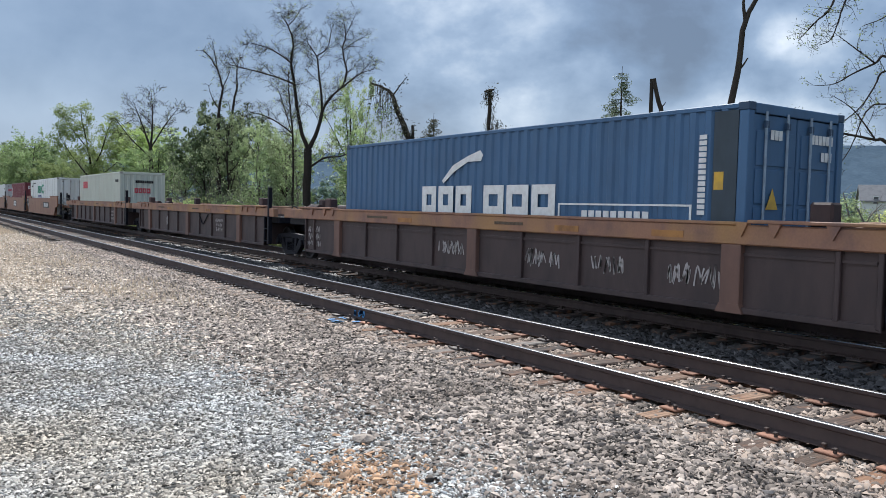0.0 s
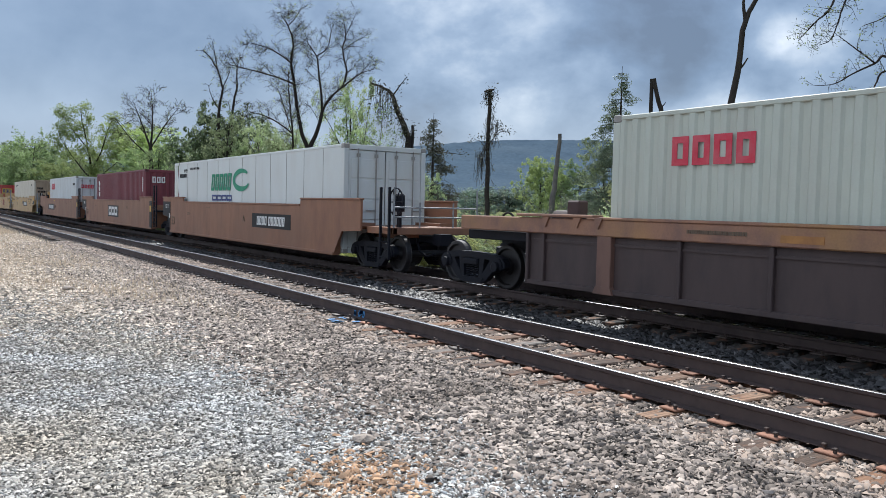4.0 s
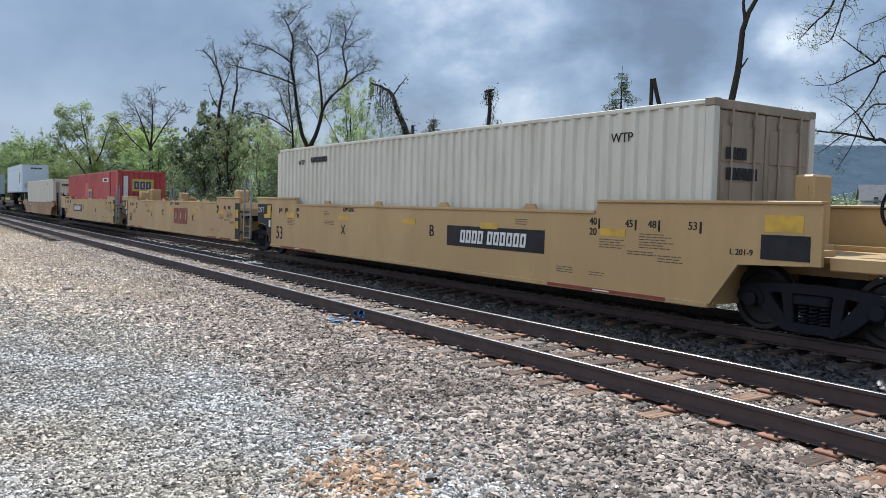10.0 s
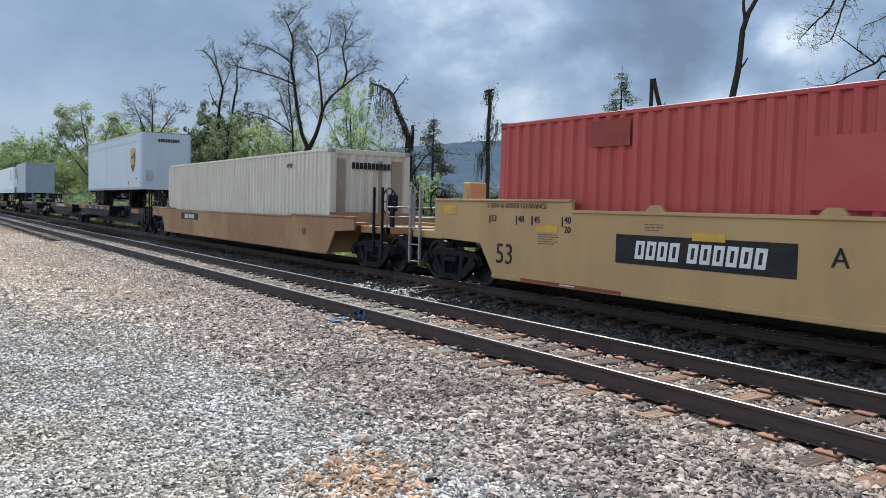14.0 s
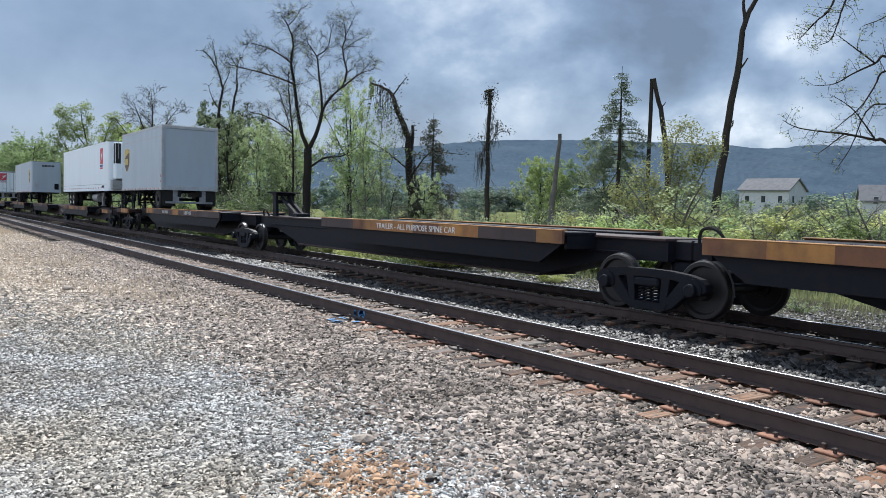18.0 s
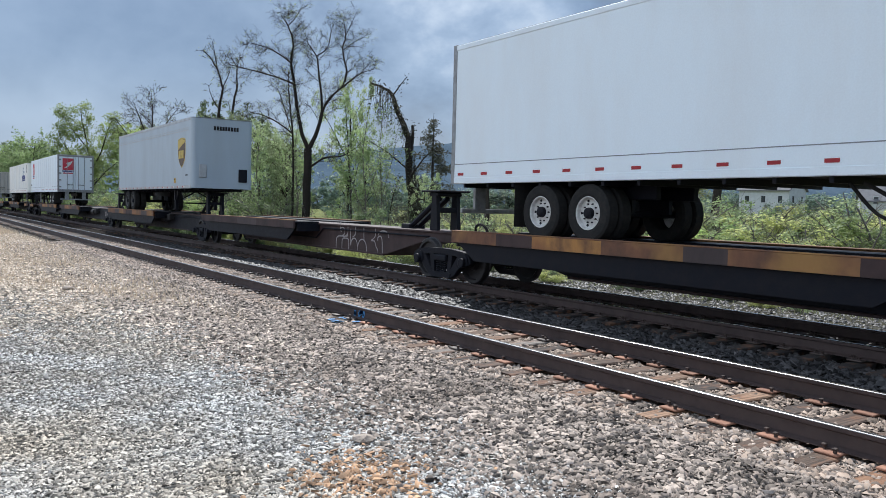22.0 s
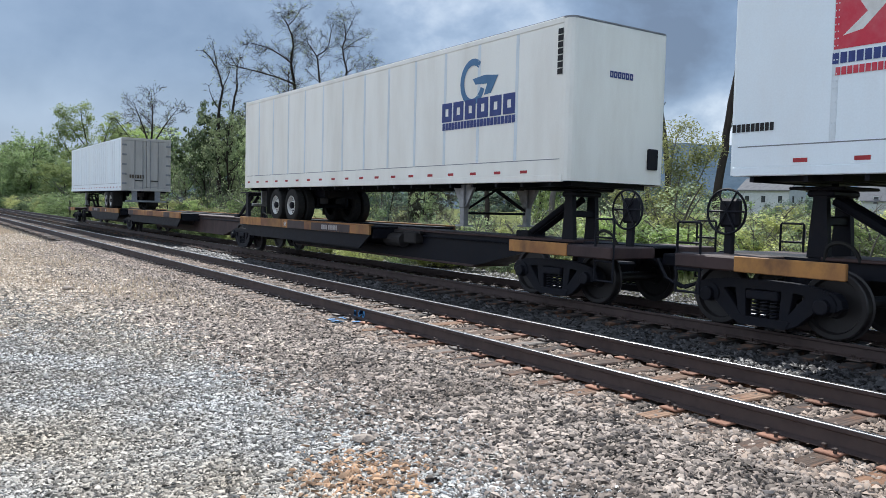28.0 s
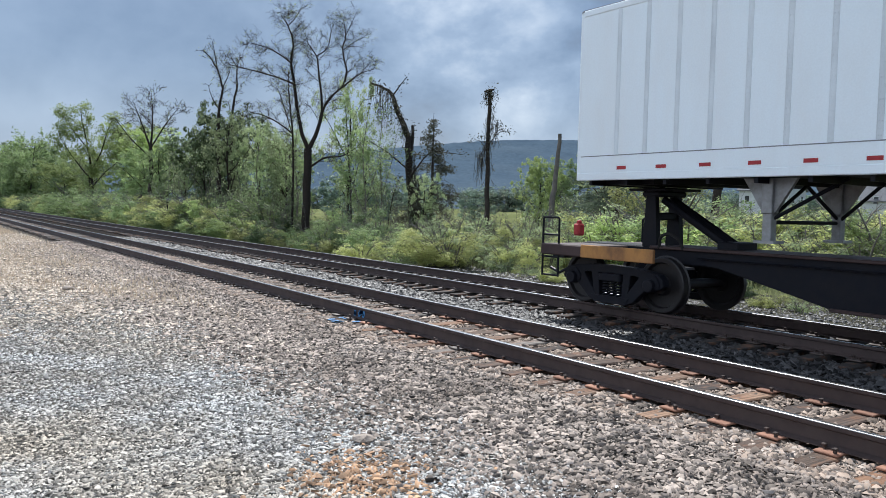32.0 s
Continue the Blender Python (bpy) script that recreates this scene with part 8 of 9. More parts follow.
limbed_tree("leaning bare dark trunk beside a pole", (-41.6, 49.4, -0.2), [(((0.2, 0.0), (0.0, 3.4), (-0.55, 8.5), (-1.15, 11.0), (-1.45, 12.3)), 0.27, 0.14, 0.0), (((-0.9, 10.0), (-0.6, 10.3), (-0.5, 10.5)), 0.05, 0.03, 0.0)], 29, BARK_DEAD, name="dead_tree")
spruce("broad airy grey-green spruce with drooping branches", (-42.6, 44.8, -0.4), 13.1, 11.4, 30, LEAF_NEEDLE, 3.2, 0.38)
spruce("half-dead grey spruce beside the broken tree", (-43.9, 28.7, -0.7), 8.6, 6.6, 31, LEAF_VINE, 3.0, 0.3)

# the overhanging tree whose trunk stands past the view
limbed_tree("bare overhanging tree with fine twigs and sparse buds", (-13.3, 32.0, -0.7), [
    (((-1.2, 0.0), (-1.3, 3.0), (-1.5, 7.0), (-1.9, 11.0), (-2.6, 15.0)), 0.30, 0.08, 0.6),
    (((-1.3, 3.6), (-2.98, 5.1), (-3.4, 5.19), (-4.55, 5.38), (-5.39, 5.44), (-6.26, 5.56), (-6.82, 5.82)), 0.085, 0.010, 0.8),
    (((-1.5, 7.0), (-3.05, 8.2), (-3.47, 7.97), (-4.24, 7.59), (-4.87, 7.21), (-5.59, 7.13)), 0.07, 0.010, 0.8),
    (((-2.6, 14.0), (-4.4, 12.4), (-5.17, 10.05), (-5.66, 9.48), (-6.06, 9.03), (-6.33, 8.7)), 0.07, 0.010, 0.8),
    (((-2.2, 12.5), (-4.2, 11.6), (-4.81, 10.06), (-5.06, 9.35), (-5.33, 8.7), (-5.77, 8.47)), 0.06, 0.010, 0.8),
    (((-1.5, 7.0), (-3.05, 7.7), (-3.45, 7.11), (-3.87, 6.4), (-4.42, 5.88), (-4.83, 5.51)), 0.05, 0.010, 0.7),
    (((-4.55, 5.38), (-4.98, 4.95), (-5.37, 4.6)), 0.03, 0.008, 0.6),
    (((-1.4, 6.0), (-3.43, 6.49), (-4.18, 4.87), (-4.66, 4.05)), 0.045, 0.008, 0.6),
    (((-1.9, 10.6), (-2.9, 10.1), (-3.52, 9.49), (-4.28, 9.17)), 0.05, 0.010, 0.8),
    (((-3.4, 5.19), (-4.3, 6.2), (-5.2, 6.7)), 0.035, 0.008, 0.8),
    (((-3.47, 7.97), (-4.4, 8.6), (-5.0, 9.0)), 0.035, 0.008, 0.8),
], 33, BARK_DEAD, LEAF_PALE, 1100, 0.045, twig=(1.3, 3, 0.34), up=0.12, scatter=0.06)

# trees at the side of the line, near to far
limbed_tree("slim young tree with pale leaves", (-45.1, 23.2, -0.7), [(((0.15, 0.0), (0.1, 3.0), (-0.1, 6.0), (-0.3, 8.6)), 0.09, 0.02, 0.9), (((0.1, 3.0), (0.6, 5.0), (0.9, 6.6)), 0.04, 0.01, 0.9)], 34, BARK, LEAF_MID, 1700, 0.09, twig=(1.5, 2, 0.4))
limbed_tree("tall bare-topped tree behind the greenery", (-63.7, 21.4, -0.7), [
    (((-0.4, 0.0), (-0.44, 3.7), (-0.56, 6.9), (-0.55, 9.9), (-0.29, 11.6), (-0.67, 13.0), (-1.23, 14.0), (-2.0, 14.7)), 0.20, 0.02, 0.7),
    (((-0.67, 13.0), (-0.96, 14.5), (-1.15, 15.4)), 0.06, 0.012, 0.7), (((-0.29, 11.6), (0.2, 12.6), (0.45, 13.3)), 0.06, 0.012, 0.7), (((-0.55, 9.9), (-1.2, 11.0), (-1.5, 11.9)), 0.05, 0.015, 0.4),
    (((0.5, 0.0), (0.58, 3.7), (0.65, 9.6), (1.05, 11.6), (1.12, 13.2), (1.5, 14.0)), 0.17, 0.018, 0.7), (((1.12, 13.2), (0.42, 14.3)), 0.05, 0.012, 0.6)], 35, BARK, LEAF_PALE, 500, 0.06, twig=(1.5, 3, 0.36), fine=0.013)
limbed_tree("bare spreading tree rising above the green trees", (-88.9, 21.6, -0.7), [
    (((0.0, 0.0), (0.1, 4.5), (0.1, 8.0)), 0.28, 0.2, 0.0), (((0.1, 8.0), (-0.9, 10.6), (-1.9, 13.0)), 0.14, 0.02, 1.1), (((0.1, 8.0), (0.3, 11.0), (0.2, 13.9)), 0.14, 0.02, 1.1),
    (((0.1, 8.0), (1.6, 10.6), (2.9, 12.4)), 0.12, 0.02, 1.1), (((0.1, 7.0), (-2.0, 9.0), (-3.2, 10.6)), 0.09, 0.02, 1.0)], 36, BARK, LEAF_PALE, 500, 0.08, twig=(2.4, 3, 0.45), fine=0.018)

limbed_tree("airy pale green tree with visible limbs", (-113.0, 20.0, -0.7), [
    (((0.0, 0.0), (0.1, 3.0), (-0.1, 6.0), (-0.5, 9.0), (-1.2, 12.0), (-1.6, 14.0)), 0.26, 0.03, 1.0), (((-0.1, 6.0), (1.2, 8.6), (2.0, 11.4), (2.6, 12.8)), 0.14, 0.02, 1.0),
    (((-0.1, 5.0), (-2.0, 7.4), (-3.6, 9.8), (-4.2, 11.5)), 0.11, 0.02, 1.0), (((0.1, 4.0), (2.0, 6.0), (3.8, 7.6), (4.8, 9.6)), 0.10, 0.02, 1.0), (((-0.5, 9.0), (-2.6, 11.6), (-3.2, 13.2)), 0.08, 0.02, 1.0)],
    37, BARK, LEAF_FRESH, 12000, 0.12, twig=(2.4, 3, 0.7), scatter=0.28)
limbed_tree("yellow-green young tree growing above the bushes", (-26.0, 30.9, -0.7), [
    (((0.0, 0.0), (0.1, 2.4), (0.1, 4.6), (0.45, 6.5)), 0.08, 0.015, 1.0), (((0.1, 1.6), (1.0, 3.2), (1.7, 4.8), (1.9, 5.6)), 0.05, 0.01, 1.0), (((0.1, 1.4), (-0.9, 3.0), (-1.4, 4.2)), 0.05, 0.01, 1.0), (((0.1, 3.4), (0.9, 4.8), (1.1, 6.0)), 0.03, 0.01, 0.9),
    (((0.1, 1.0), (-1.6, 2.2), (-2.4, 3.2)), 0.04, 0.01, 1.0)],
    38, TWIG, LEAF_OLIVE, 9000, 0.06, twig=(1.2, 2, 0.24), scatter=0.20)
for seed, bx, by, tall in ((81, -41.6, 22.4, 7.4), (82, -47.8, 20.8, 7.6), (83, -52.6, 20.0, 6.6), (84, -44.6, 25.2, 8.6)):
    limbed_tree("slim sapling with thin grey stems and pale young leaves", (bx, by, -0.7), [
        (((0.0, 0.0), (0.1, tall * 0.35), (-0.1, tall * 0.7), (0.1, tall)), 0.07, 0.012, 1.0), (((0.1, tall * 0.35), (0.7, tall * 0.6), (1.0, tall * 0.8)), 0.035, 0.01, 1.0), (((0.05, tall * 0.25), (-0.7, tall * 0.5), (-0.9, tall * 0.7)), 0.035, 0.01, 1.0)],
        seed, TWIG, LEAF_MID, 1900, 0.06, twig=(1.3, 2, 0.32), scatter=0.20)


def thicket(label, seed):
    """A clump of upright bare saplings with fine twigs and a few leaves."""
    rnd = random.Random(seed)
    t = thing("thicket", label, "shrub", group="bare thickets in the hedge")
    wood = Wood()
    for _ in range(13):
        x, y = rnd.gauss(0, 0.7), rnd.gauss(0, 0.7)
        h = rnd.uniform(1.6, 3.4)
        line = smooth_line([(x, y, 0), (x + rnd.gauss(0, 0.1), y + rnd.gauss(0, 0.1), h * 0.5), (x * 1.25 + rnd.gauss(0, 0.25), y * 1.25 + rnd.gauss(0, 0.25), h)], 4)
        r = [0.018 * (1 - 0.8 * i / (len(line) - 1)) for i in range(len(line))]
        wood.tube([tuple(q) for q in line], r, 4)
        twigs(rnd, wood, line, r, 0.8, 2, 0.30, up=0.6, fine=0.005)
    part("stem_work", wood.mesh("stem_work", TWIG), TWIG, t, "thin grey stems")
    part("foliage", leaf_mesh("foliage", spot_leaves(rnd, wood.tips, 420), 0.045, LEAF_PALE, seed, 0.08), LEAF_PALE, t, "scattered small leaves")
    return t


THICKETS = [thicket("thicket of thin grey bare saplings behind the tracks", 91), thicket("clump of bare upright brush with a few leaves", 92)]
rnd = random.Random(93)
for k, (x, y, h) in enumerate(((-40.0, 21.0, 1.0), (-38.0, 19.5, 0.8), (-36.0, 22.0, 0.9), (-42.5, 24.0, 1.2), (-34.0, 24.5, 0.9), (-32.0, 22.0, 0.8), (-30.5, 25.0, 1.0), (-45.0, 19.5, 1.0), (-28.6, 24.0, 0.9), (-27.0, 26.5, 1.0), (-49.5, 19.0, 1.2), (-53.5, 18.5, 1.3), (-58.0, 18.6, 1.3), (-64.0, 19.0, 1.6), (-70.0, 19.0, 1.6), (-38.5, 29.0, 1.1), (-33.5, 31.0, 1.1), (-22.0, 24.5, 0.8))):
    b = copy_thing(THICKETS[k % 2], pose(x, y, ground_z(x, y) - 0.05, 0, 0, rnd.uniform(0, 360)))
    b.scale = (h, h, h)
for o in THICKETS:
    for ob in [o, *o.children]:
        bpy.data.objects.remove(ob)

OAKS = [leafy_tree("broad mid-green tree in young leaf", 9.0, 7.0, 41, LEAF_MID, 8600, 0.105),
        leafy_tree("airy pale green tree in young leaf", 9.0, 6.5, 42, LEAF_PALE, 5600, 0.095, airy=0.6),
        leafy_tree("bright yellow-green tree in young leaf", 9.0, 7.0, 43, LEAF_FRESH, 9000, 0.105),
        leafy_tree("dark green dense tree beside the line", 9.0, 8.0, 44, LEAF_DARK, 11000, 0.115, airy=0.6),
        leafy_tree("tall dense green tree of the far wood", 9.0, 8.0, 45, LEAF_MID, 13000, 0.14, airy=1.0, clear=0.10, low=0.35)]
# kind, along, across, height, breadth
PLANTED = [(2, -138.0, 30.0, 15.4, 1.0), (2, -112.5, 27.0, 13.0, 0.9), (0, -83.5, 21.5, 8.8, 1.0), (1, -60.6, 20.6, 9.8, 0.8), (3, -66.0, 22.6, 10.4, 0.8), (3, -69.0, 21.5, 8.6, 0.8), (1, -58.0, 22.0, 8.8, 0.7), (1, -47.6, 24.5, 11.2, 0.5), (1, -51.5, 21.5, 7.4, 0.8), (0, -55.5, 23.0, 6.5, 0.9), (1, -53.0, 22.5, 8.2, 0.8), (0, -97.0, 22.5, 8.5, 1.1),
           (2, -120.0, 17.5, 7.0, 1.2), (4, -172.0, 20.0, 15.2, 0.9), (4, -158.0, 23.0, 13.4, 0.9), (4, -165.0, 18.5, 10.5, 1.1), (4, -146.0, 24.0, 11.5, 1.0), (4, -186.0, 20.5, 16.0, 1.0), (2, -139.0, 19.0, 8.5, 1.2), (1, -131.0, 23.0, 10.0, 1.1), (0, -128.0, 30.0, 11.0, 1.2),
           (1, -57.5, 24.0, 7.6, 0.9), (3, -74.0, 24.0, 8.4, 1.0), (1, -72.0, 20.5, 7.0, 0.8), (3, -77.0, 28.0, 9.4, 1.0), (1, -48.0, 26.0, 6.6, 0.9), (1, -40.5, 26.0, 4.6, 0.8), (2, -34.8, 30.2, 5.6, 0.72), (1, -45.0, 46.0, 8.5, 0.9), (0, -90.0, 26.0, 9.0, 1.1), (0, -104.0, 24.0, 9.0, 1.0),
           (0, -66.0, 60.0, 8.0, 1.0), (3, -72.0, 66.0, 7.5, 1.1), (0, -58.0, 62.0, 6.5, 1.0), (4, -200.0, 22.0, 16.6, 1.1), (4, -216.0, 19.0, 16.8, 1.1), (4, -236.0, 21.0, 17.5, 1.2), (4, -192.0, 17.5, 9.0, 1.3), (4, -224.0, 17.0, 10.0, 1.4)]
rnd = random.Random(6)
for k, x, y, h, wide in PLANTED:
    s = h / 9.4
    t = copy_thing(OAKS[k], pose(x, y, ground_z(x, y) - 0.05, 0, 0, rnd.uniform(0, 360)))
    t.scale = (s * wide, s * wide, s)
for o in OAKS:
    for ob in [o, *o.children]:
        bpy.data.objects.remove(ob)

BUSHES = [bush("yellow-green leafy bush growing behind the tracks", 51, LEAF_OLIVE, 7600, 0.0135), bush("fresh green leafy bush growing behind the tracks", 52, LEAF_FRESH, 7400, 0.014), bush("mid-green bush with thin stems", 53, LEAF_MID, 7400, 0.0135),
          bush("pale sparse bush with bare stems", 54, LEAF_PALE, 4200, 0.012, stems=15, lean=0.2, spread=0.85), bush("dark green leafy bush growing behind the tracks", 55, LEAF_DARK, 7400, 0.014)]
# the hedge of bushes behind the tracks: along, across, height
HEDGE = [(-170.0, 16.5, 3.6), (-135.0, 16.2, 3.4), (-99.5, 16.0, 4.0), (-79.9, 16.4, 2.9), (-59.5, 16.6, 3.0), (-49.2, 16.8, 2.8), (-41.5, 17.2, 1.9), (-34.3, 17.1, 1.6), (-29.3, 17.2, 1.9), (-26.3, 17.8, 2.1), (-24.2, 19.2, 2.1), (-23.0, 21.3, 2.5), (-20.6, 25.0, 3.1), (-16.9, 26.9, 3.2), (-10.0, 28.5, 3.2)]
rnd = random.Random(8)
for (x0, y0, h0), (x1, y1, h1) in zip(HEDGE, HEDGE[1:]):
    n = max(2, int(math.hypot(x1 - x0, y1 - y0) / (1.25 if x1 > -62 else 3.0)))
    for k in range(n):
        for row in range(3 if x1 > -62 else 2):
            t = (k + rnd.random()) / n
            x, y, h = x0 + (x1 - x0) * t, y0 + (y1 - y0) * t, h0 + (h1 - h0) * t
            x, y = x + rnd.gauss(0, 0.5) - 0.4 * row, y + (-1.3, 0.4, 2.4)[row] + rnd.gauss(0, 0.4)
            s = h * (0.70, 0.95, 1.05)[row] * rnd.choice((0.5, 0.7, 0.9, 1.0, 1.15, 1.4)) * rnd.uniform(0.9, 1.1)
            i = rnd.choice((0, 0, 3, 3, 2, 0, 1)) if x > -33 else rnd.choice((0, 0, 1, 2, 2, 4, 4)) if x > -62 else rnd.choice((0, 1, 2, 2, 4))
            y = max(y, 16.0)
            b = copy_thing(BUSHES[i], pose(x, y, ground_z(x, y) - 0.06, 0, 0, rnd.uniform(0, 360)))
            w = s * rnd.uniform(1.15, 1.75)
            b.scale = (w, w, s)
for i, x, y, h, w in ((4, -92.0, 15.6, 2.1, 1.6), (1, -47.0, 16.2, 2.2, 3.2), (1, -45.3, 16.6, 1.9, 2.6), (0, -38.0, 32.0, 3.0, 3.4), (2, -33.0, 34.0, 2.6, 3.2), (0, -27.0, 33.0, 3.6, 4.0), (3, -24.0, 33.5, 3.4, 4.0), (2, -20.0, 34.0, 3.3, 4.2), (0, -30.5, 36.5, 3.6, 4.2), (3, -15.0, 33.0, 3.8, 4.0), (2, -48.5, 24.0, 3.0, 3.0), (3, -50.5, 20.0, 3.6, 2.8), (4, -42.2, 27.0, 3.2, 2.2), (3, -38.5, 26.0, 3.0, 2.6), (3, -29.0, 24.0, 2.4, 2.4), (3, -26.5, 24.5, 2.8, 2.6)):
    b = copy_thing(BUSHES[i], pose(x, y, ground_z(x, y) - 0.06, 0, 0, rnd.uniform(0, 360)))
    b.scale = (w, w, h)
for k in range(26):
    x = -47 - 62 * (k + rnd.random()) / 26
    y, h = rnd.uniform(16.4, 18.6), rnd.uniform(2.2, 3.6) + (0.8 if x < -80 else 0)
    b = copy_thing(BUSHES[(1, 0, 2, 1, 0)[k % 5]], pose(x, y, ground_z(x, y) - 0.06, 0, 0, rnd.uniform(0, 360)))
    b.scale = (h * rnd.uniform(0.9, 1.3), h * rnd.uniform(0.9, 1.3), h)
for k in range(40):
    t = (k + rnd.random()) / 40
    x, y, h = -33 + 25 * t, 20.5 + 7.5 * t + rnd.uniform(-2.5, 2.5), rnd.uniform(1.7, 2.6) + 0.4 * t
    b = copy_thing(BUSHES[(0, 3, 2, 0, 3)[k % 5]], pose(x, y, ground_z(x, y) - 0.06, 0, 0, rnd.uniform(0, 360)))
    b.scale = (h * rnd.uniform(1.2, 1.6), h * rnd.uniform(1.2, 1.6), h)
for k, (x, y, h) in enumerate(((-26.6, 36.0, 4.1), (-25.2, 36.5, 3.9), (-23.2, 36.0, 3.0), (-21.9, 35.5, 3.4), (-20.2, 36.0, 3.4), (-18.6, 36.0, 3.5), (-36.0, 50.0, 3.4), (-33.5, 50.0, 3.4), (-31.0, 51.0, 3.5), (-28.6, 51.0, 3.9), (-26.4, 50.0, 4.0))):
    b = copy_thing(BUSHES[(2, 0, 3)[k % 3]], pose(x, y, ground_z(x, y) - 0.06, 0, 0, rnd.uniform(0, 360)))
    b.scale = (h * 1.3, h * 1.3, h * 1.12)
for k in range(34):
    x, y, h = -40 + 29 * (k + rnd.random()) / 34, rnd.uniform(17.2, 19.4), rnd.uniform(0.35, 0.75)
    b = copy_thing(BUSHES[(0, 3, 2, 4)[k % 4]], pose(x, y, ground_z(x, y) - 0.04, 0, 0, rnd.uniform(0, 360)))
    b.scale = (h * 1.9, h * 1.9, h)
for o in BUSHES:
    for ob in [o, *o.children]:
        bpy.data.objects.remove(ob)


def blades(name, label, mat, places, low, high, seed, width=0.012):
    """Upright blades of grass, each a bent narrow leaf."""
    r = np.random.RandomState(seed)
    x, y = places(r)
    n = len(x)
    z = np.array([ground_z(a, b) for a, b in zip(x, y)]) - 0.02
    h = r.uniform(low, high, n)
    a = r.uniform(0, 6.283, n)
    lean = r.uniform(0.1, 0.6, n) * h
    wx, wy = np.cos(a + 1.57) * width, np.sin(a + 1.57) * width
    mid = np.stack([x + np.cos(a) * lean * 0.35, y + np.sin(a) * lean * 0.35, z + h * 0.6], 1)
    v = np.stack([np.stack([x - wx, y - wy, z], 1), np.stack([x + wx, y + wy, z], 1), mid + np.stack([wx * 0.7, wy * 0.7, 0 * wx], 1), mid - np.stack([wx * 0.7, wy * 0.7, 0 * wx], 1),
                  np.stack([x + np.cos(a) * lean, y + np.sin(a) * lean, z + h], 1)], 1).reshape(-1, 3)
    k = np.arange(n)[:, None] * 5
    f = np.concatenate([k + np.array([[0, 1, 2]]), k + np.array([[0, 2, 3]]), k + np.array([[3, 2, 4]])])
    return tagged(new(name, raw_mesh(name, v, f, [mat])), label, "grass", kind="stuff")


def verge(r):
    t = r.rand(26000)
    x = -8 - 62 * t ** 1.3
    y = 17.2 + 4.0 * r.rand(26000) + np.maximum(0, (x + 30) * 0.45) * r.rand(26000)
    return x, y


def yard_straw(r):
    x = -12.5 - 50 * r.rand(30000) ** 1.25
    y = 4.9 - np.clip((-12.5 - x) * 0.42, 0.4, 3.9) * r.rand(30000) + 0.25 * r.randn(30000)
    keep = np.array([noise.noise((a * 0.25, b * 0.9, 3)) for a, b in zip(x, y)]) > r.rand(len(x)) * 1.1 - 0.55 - np.clip((-14 - x) * 0.02, 0, 0.3)
    keep &= (y < 5.0) & (r.rand(len(x)) < (-11.5 - x) / 8)
    return x[keep], y[keep]


def field(r):
    return -90 + 78 * r.rand(16000), 20 + 45 * r.rand(16000)


blades("verge_grass", "tall green grass and weeds beside the farther track", BLADE, verge, 0.06, 0.34, 61, 0.010)
blades("yard_straw", "dry straw-coloured grass in the gravel", STRAW, yard_straw, 0.03, 0.15, 62, 0.007)
blades("meadow_grass", "tall pale meadow grass", BLADE, field, 0.4, 1.0, 63, 0.03)

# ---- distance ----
FAR_TREE = [leafy_tree("green tree across the field, haze tinted into its leaves", 9.0, 10.0, 71, LEAF_HAZE, 3000, 0.32, airy=1.0, clear=0.06, low=0.25), leafy_tree("dense tree across the field, haze tinted into its leaves", 9.0, 11.0, 72, LEAF_HAZE, 3000, 0.34, airy=1.0, clear=0.06, low=0.2)]
rnd = random.Random(9)
for k in range(60):
    t = k / 59
    x, y = -290 + 175 * t + rnd.gauss(0, 8), 110 + 215 * t + rnd.gauss(0, 10)
    s = rnd.uniform(0.7, 1.15)
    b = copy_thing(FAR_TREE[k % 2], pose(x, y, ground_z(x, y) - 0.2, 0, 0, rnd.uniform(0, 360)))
    b.scale = (s * 1.5, s * 1.5, s)
for x, y, s in ((-98, 72, 0.62), (-90, 78, 0.5), (-104, 66, 0.66), (-84, 84, 0.42), (-76, 84, 0.4), (-110, 62, 0.8), (-120, 60, 0.9), (-70, 92, 0.42), (-63, 96, 0.4), (-92, 100, 0.55), (-80, 108, 0.55), (-70, 112, 0.5), (-112, 140, 0.6), (-104, 158, 0.75), (-90, 158, 0.6), (-84, 165, 0.7), (-108, 132, 0.45), (-86, 150, 0.45), (-120, 150, 0.6), (-128, 160, 0.7), (-76, 172, 0.7)):
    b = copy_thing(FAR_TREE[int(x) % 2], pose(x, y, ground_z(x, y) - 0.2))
    b.scale = (s, s, s)
for o in FAR_TREE:
    for ob in [o, *o.children]:
        bpy.data.objects.remove(ob)

# woods painted blue-grey: distance haze is mixed into the base colour
HILL = material("hazed_wooded_hill", (0.084, 0.118, 0.155), 0.95, dirt=(0.062, 0.090, 0.124), amount=0.8, scale=0.02, grain=0.12, bump=0.25, bump_size=4.0, warm=(0.090, 0.122, 0.155), spec=0.0)


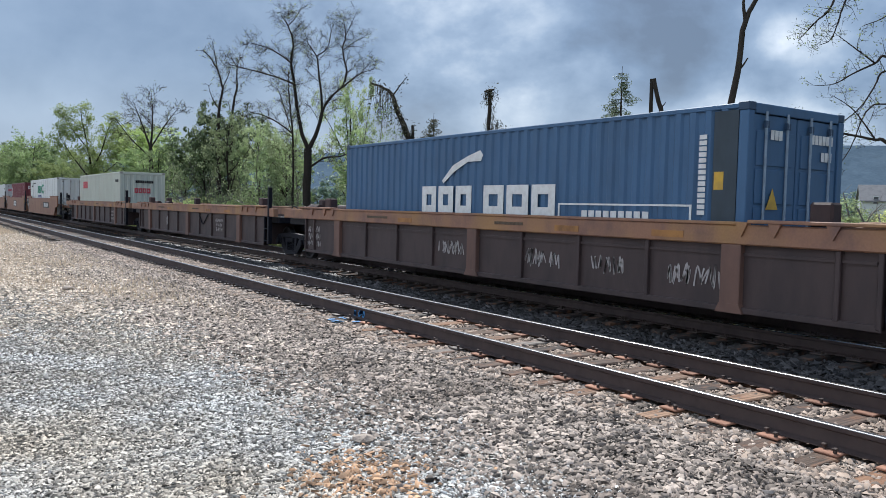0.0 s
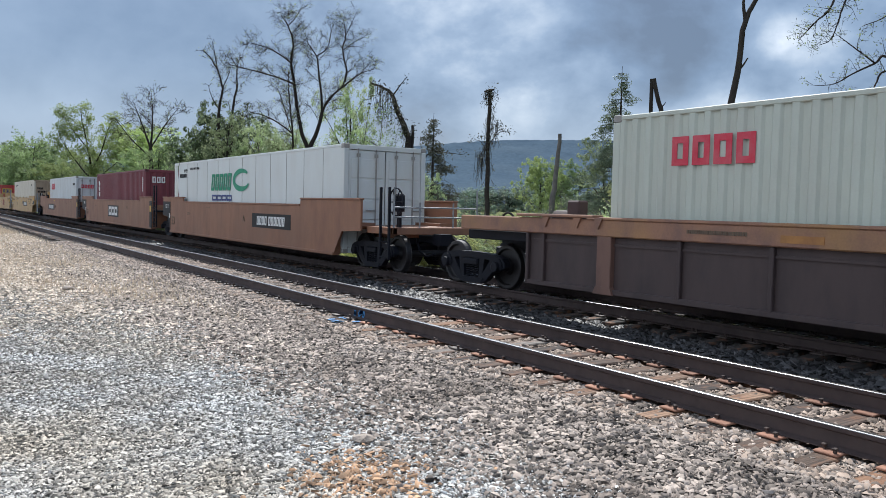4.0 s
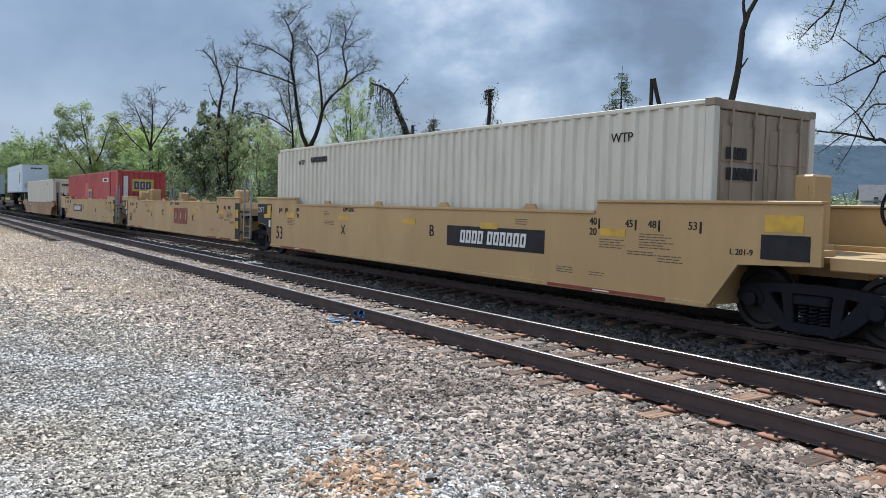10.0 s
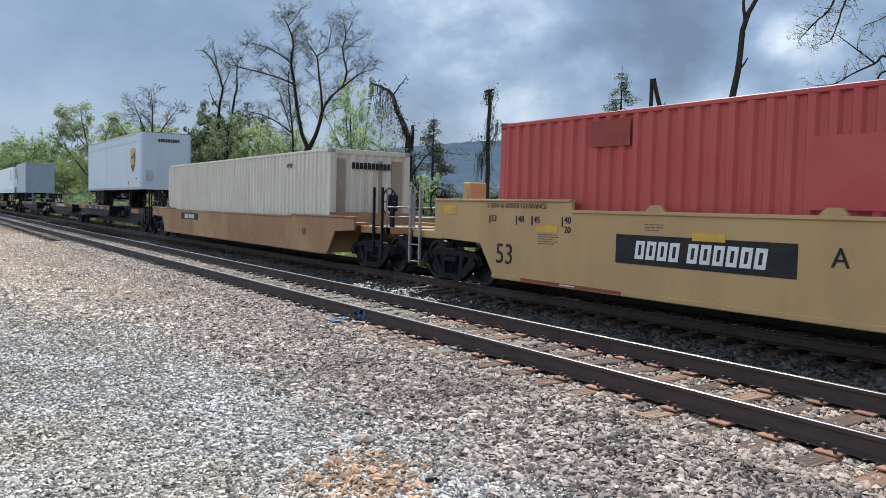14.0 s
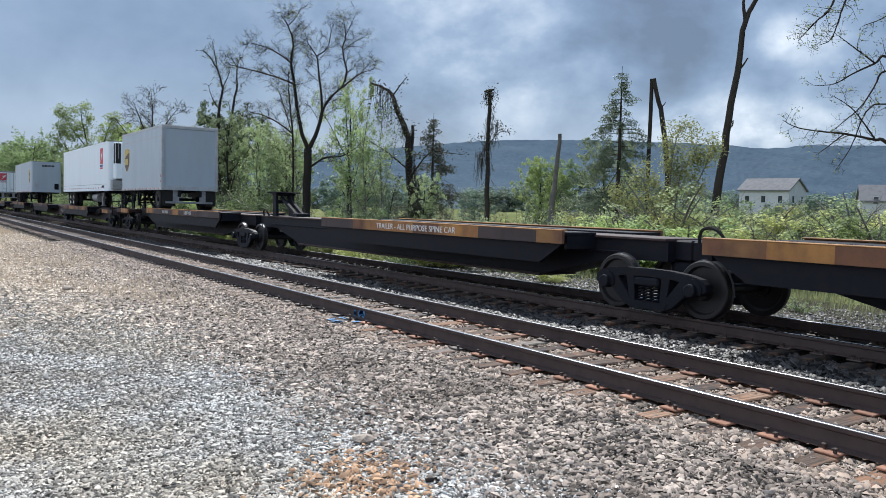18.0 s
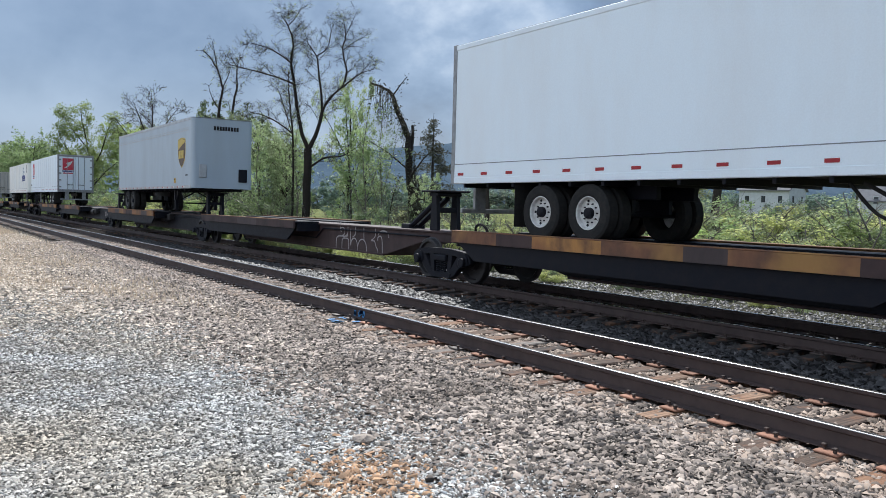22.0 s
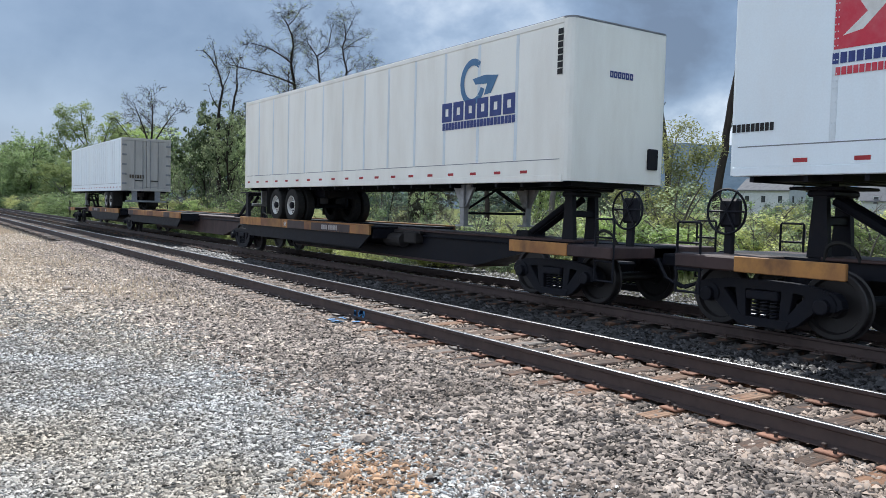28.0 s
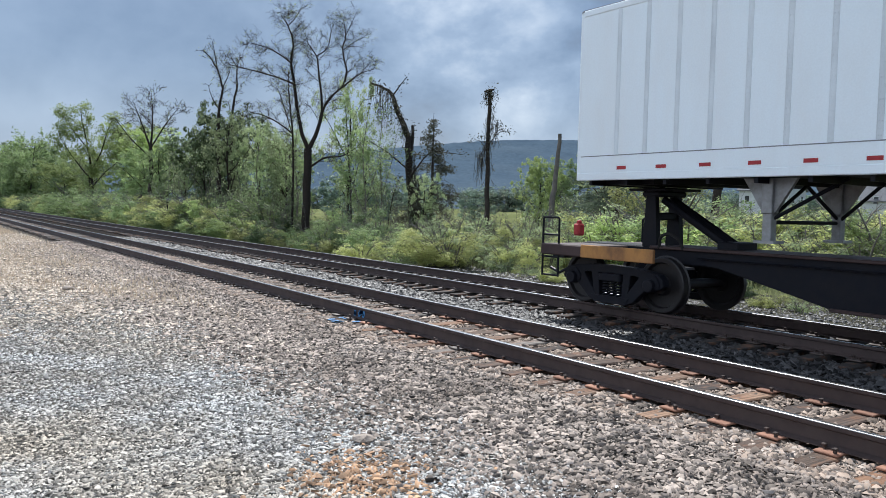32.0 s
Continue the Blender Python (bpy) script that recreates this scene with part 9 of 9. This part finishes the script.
def hill():
    ridge = [(-2400, -300, 70), (-2100, 200, 85), (-1900, 560, 95), (-1837, 689, 108), (-1725, 859, 130), (-1649, 971, 143), (-1574, 1084, 158), (-1460, 1253, 171), (-1345, 1422, 173), (-1231, 1591, 171), (-1154, 1704, 165), (-1078, 1817, 174), (-949, 2008, 178), (-700, 2300, 180), (-200, 2500, 170)]
    line = smooth_line(ridge, 44)
    v, rows = [], 64
    for i, p in enumerate(line):
        flat = Vector((p.x, p.y, 0))
        toward = -flat.normalized()
        for j in range(rows):
            t = j / (rows - 1)
            q = flat + toward * (700 * t)
            rough = noise.noise((q.x * 0.012, q.y * 0.012, 0)) * 5 * (1 - t * 0.6) + noise.noise((q.x * 0.085, q.y * 0.085, 4)) * 2.2
            v.append((q.x, q.y, max(-1.0, p.z * (1 - t) ** 1.25 + rough * (1 if j else 0.7)) if j < rows - 1 else -2.0))
    f = [(i * rows + j, (i + 1) * rows + j, (i + 1) * rows + j + 1, i * rows + j + 1) for i in range(len(line) - 1) for j in range(rows - 1)]
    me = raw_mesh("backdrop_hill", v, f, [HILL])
    tagged(new("backdrop_hill", me), "long wooded ridge on the horizon, blue-grey haze in its colour", "hill", kind="structure")


hill()

SIDING = material("pale_siding", (0.50, 0.52, 0.54), 0.6, amount=0.2, scale=1.0, grain=3)
SHINGLE = material("grey_brown_shingles", (0.165, 0.165, 0.175), 0.9, amount=0.5, scale=1.2, grain=9, bump=0.4)
PANE = material("dark_window_glass", (0.03, 0.035, 0.04), 0.1, spec=0.6, amount=0.0, bump=0)


def house(label, x, y, turn, L, D, wall_h, roof_h):
    h = thing("house", label, "house", pose(x, y, ground_z(x, y), 0, 0, turn), "houses across the field")
    part("wall", Geo().box(-L / 2, L / 2, -D / 2, D / 2, 0, wall_h), SIDING, h, "pale siding walls")
    for s in (-1, 1):
        part("gable", Geo().slab([(-D / 2, wall_h), (D / 2, wall_h), (0, wall_h + roof_h)], s * (L / 2 - 0.2), s * (L / 2 - 0.001)), SIDING, h)
    roof = Geo()
    for s in (-1, 1):
        roof.slab([(s * (D / 2 + 0.5), wall_h - 0.3), (s * (D / 2 + 0.5), wall_h - 0.05), (0, wall_h + roof_h + 0.28), (0, wall_h + roof_h)], -L / 2 - 0.4, L / 2 + 0.4)
    part("roof", roof, SHINGLE, h, "grey-brown shingle roof")
    for z in (3.9,):
        for k in range(3):
            wx = -L / 2 + L * (k + 0.5) / 3
            w = part("window", Geo().box(wx - 0.5, wx + 0.5, -D / 2 - 0.06, -D / 2 + 0.02, z, z + 1.5), SIDING, h)
            part("pane", Geo().box(wx - 0.42, wx + 0.42, -D / 2 - 0.075, -D / 2 - 0.055, z + 0.08, z + 1.42), PANE, w)
    for y0 in (-2.0, 2.0):
        w = part("window", Geo().box(L / 2 - 0.02, L / 2 + 0.06, y0 - 0.5, y0 + 0.5, 3.9, 5.4), SIDING, h)
        part("pane", Geo().box(L / 2 + 0.055, L / 2 + 0.075, y0 - 0.42, y0 + 0.42, 3.98, 5.32), PANE, w)


house("white two-storey house with a grey-brown roof beyond the field", -98.1, 148.8, 8, 10.5, 7.6, 6.6, 2.2)
house("long low house with a brown roof beyond the field", -80.0, 165.0, 33, 15.0, 9.0, 4.6, 3.0)

fence = thing("field_fence", "low grey wooden rail fence along the field", "fence", pose(-52.0, 33.5, -0.75))
for k in range(9):
    part("fence_post", Geo().box(k * 2.2 - 0.06, k * 2.2 + 0.06, -0.06, 0.06, 0, 1.15, c=0.01), BARK_DEAD, fence)
for z in (0.5, 0.95):
    part("fence_rail", Geo().box(-0.2, 17.8, -0.09, -0.06, z - 0.05, z + 0.05), BARK_DEAD, fence)

post = thing("marker_post", "thin dark steel post beside the farther track", "post", pose(-59.0, 15.6, -0.62))
part("stake", Geo().box(-0.035, 0.035, -0.035, 0.035, 0, 2.1, c=0.008), DARK, post)
part("cap", Geo().box(-0.06, 0.06, -0.06, 0.06, 2.1, 2.2, c=0.01), DARK, post)


# ---- movement ----
def motions():
    for ob, u, z in MOVING:
        walk(ob, [(t, pose(u + d, FAR_Y, z)) for t, d in TRAIN_GONE])
    # the wheels roll without slip: less than a fifth of a turn from row to row
    rows = []
    for k in range(769):
        t = k / 24
        i = min(int(t // 2), len(TRAIN_GONE) - 2)
        (t0, d0), (t1, d1) = TRAIN_GONE[i], TRAIN_GONE[i + 1]
        gone = d0 + (d1 - d0) * (t - t0) / (t1 - t0)
        rows.append((t, math.degrees(gone / 0.457) % 360))
    for wheels, a in WHEELSETS:
        walk(wheels, [(t, pose(a, 0, 0.457, 0, turn, 0)) for t, turn in rows])


motions()
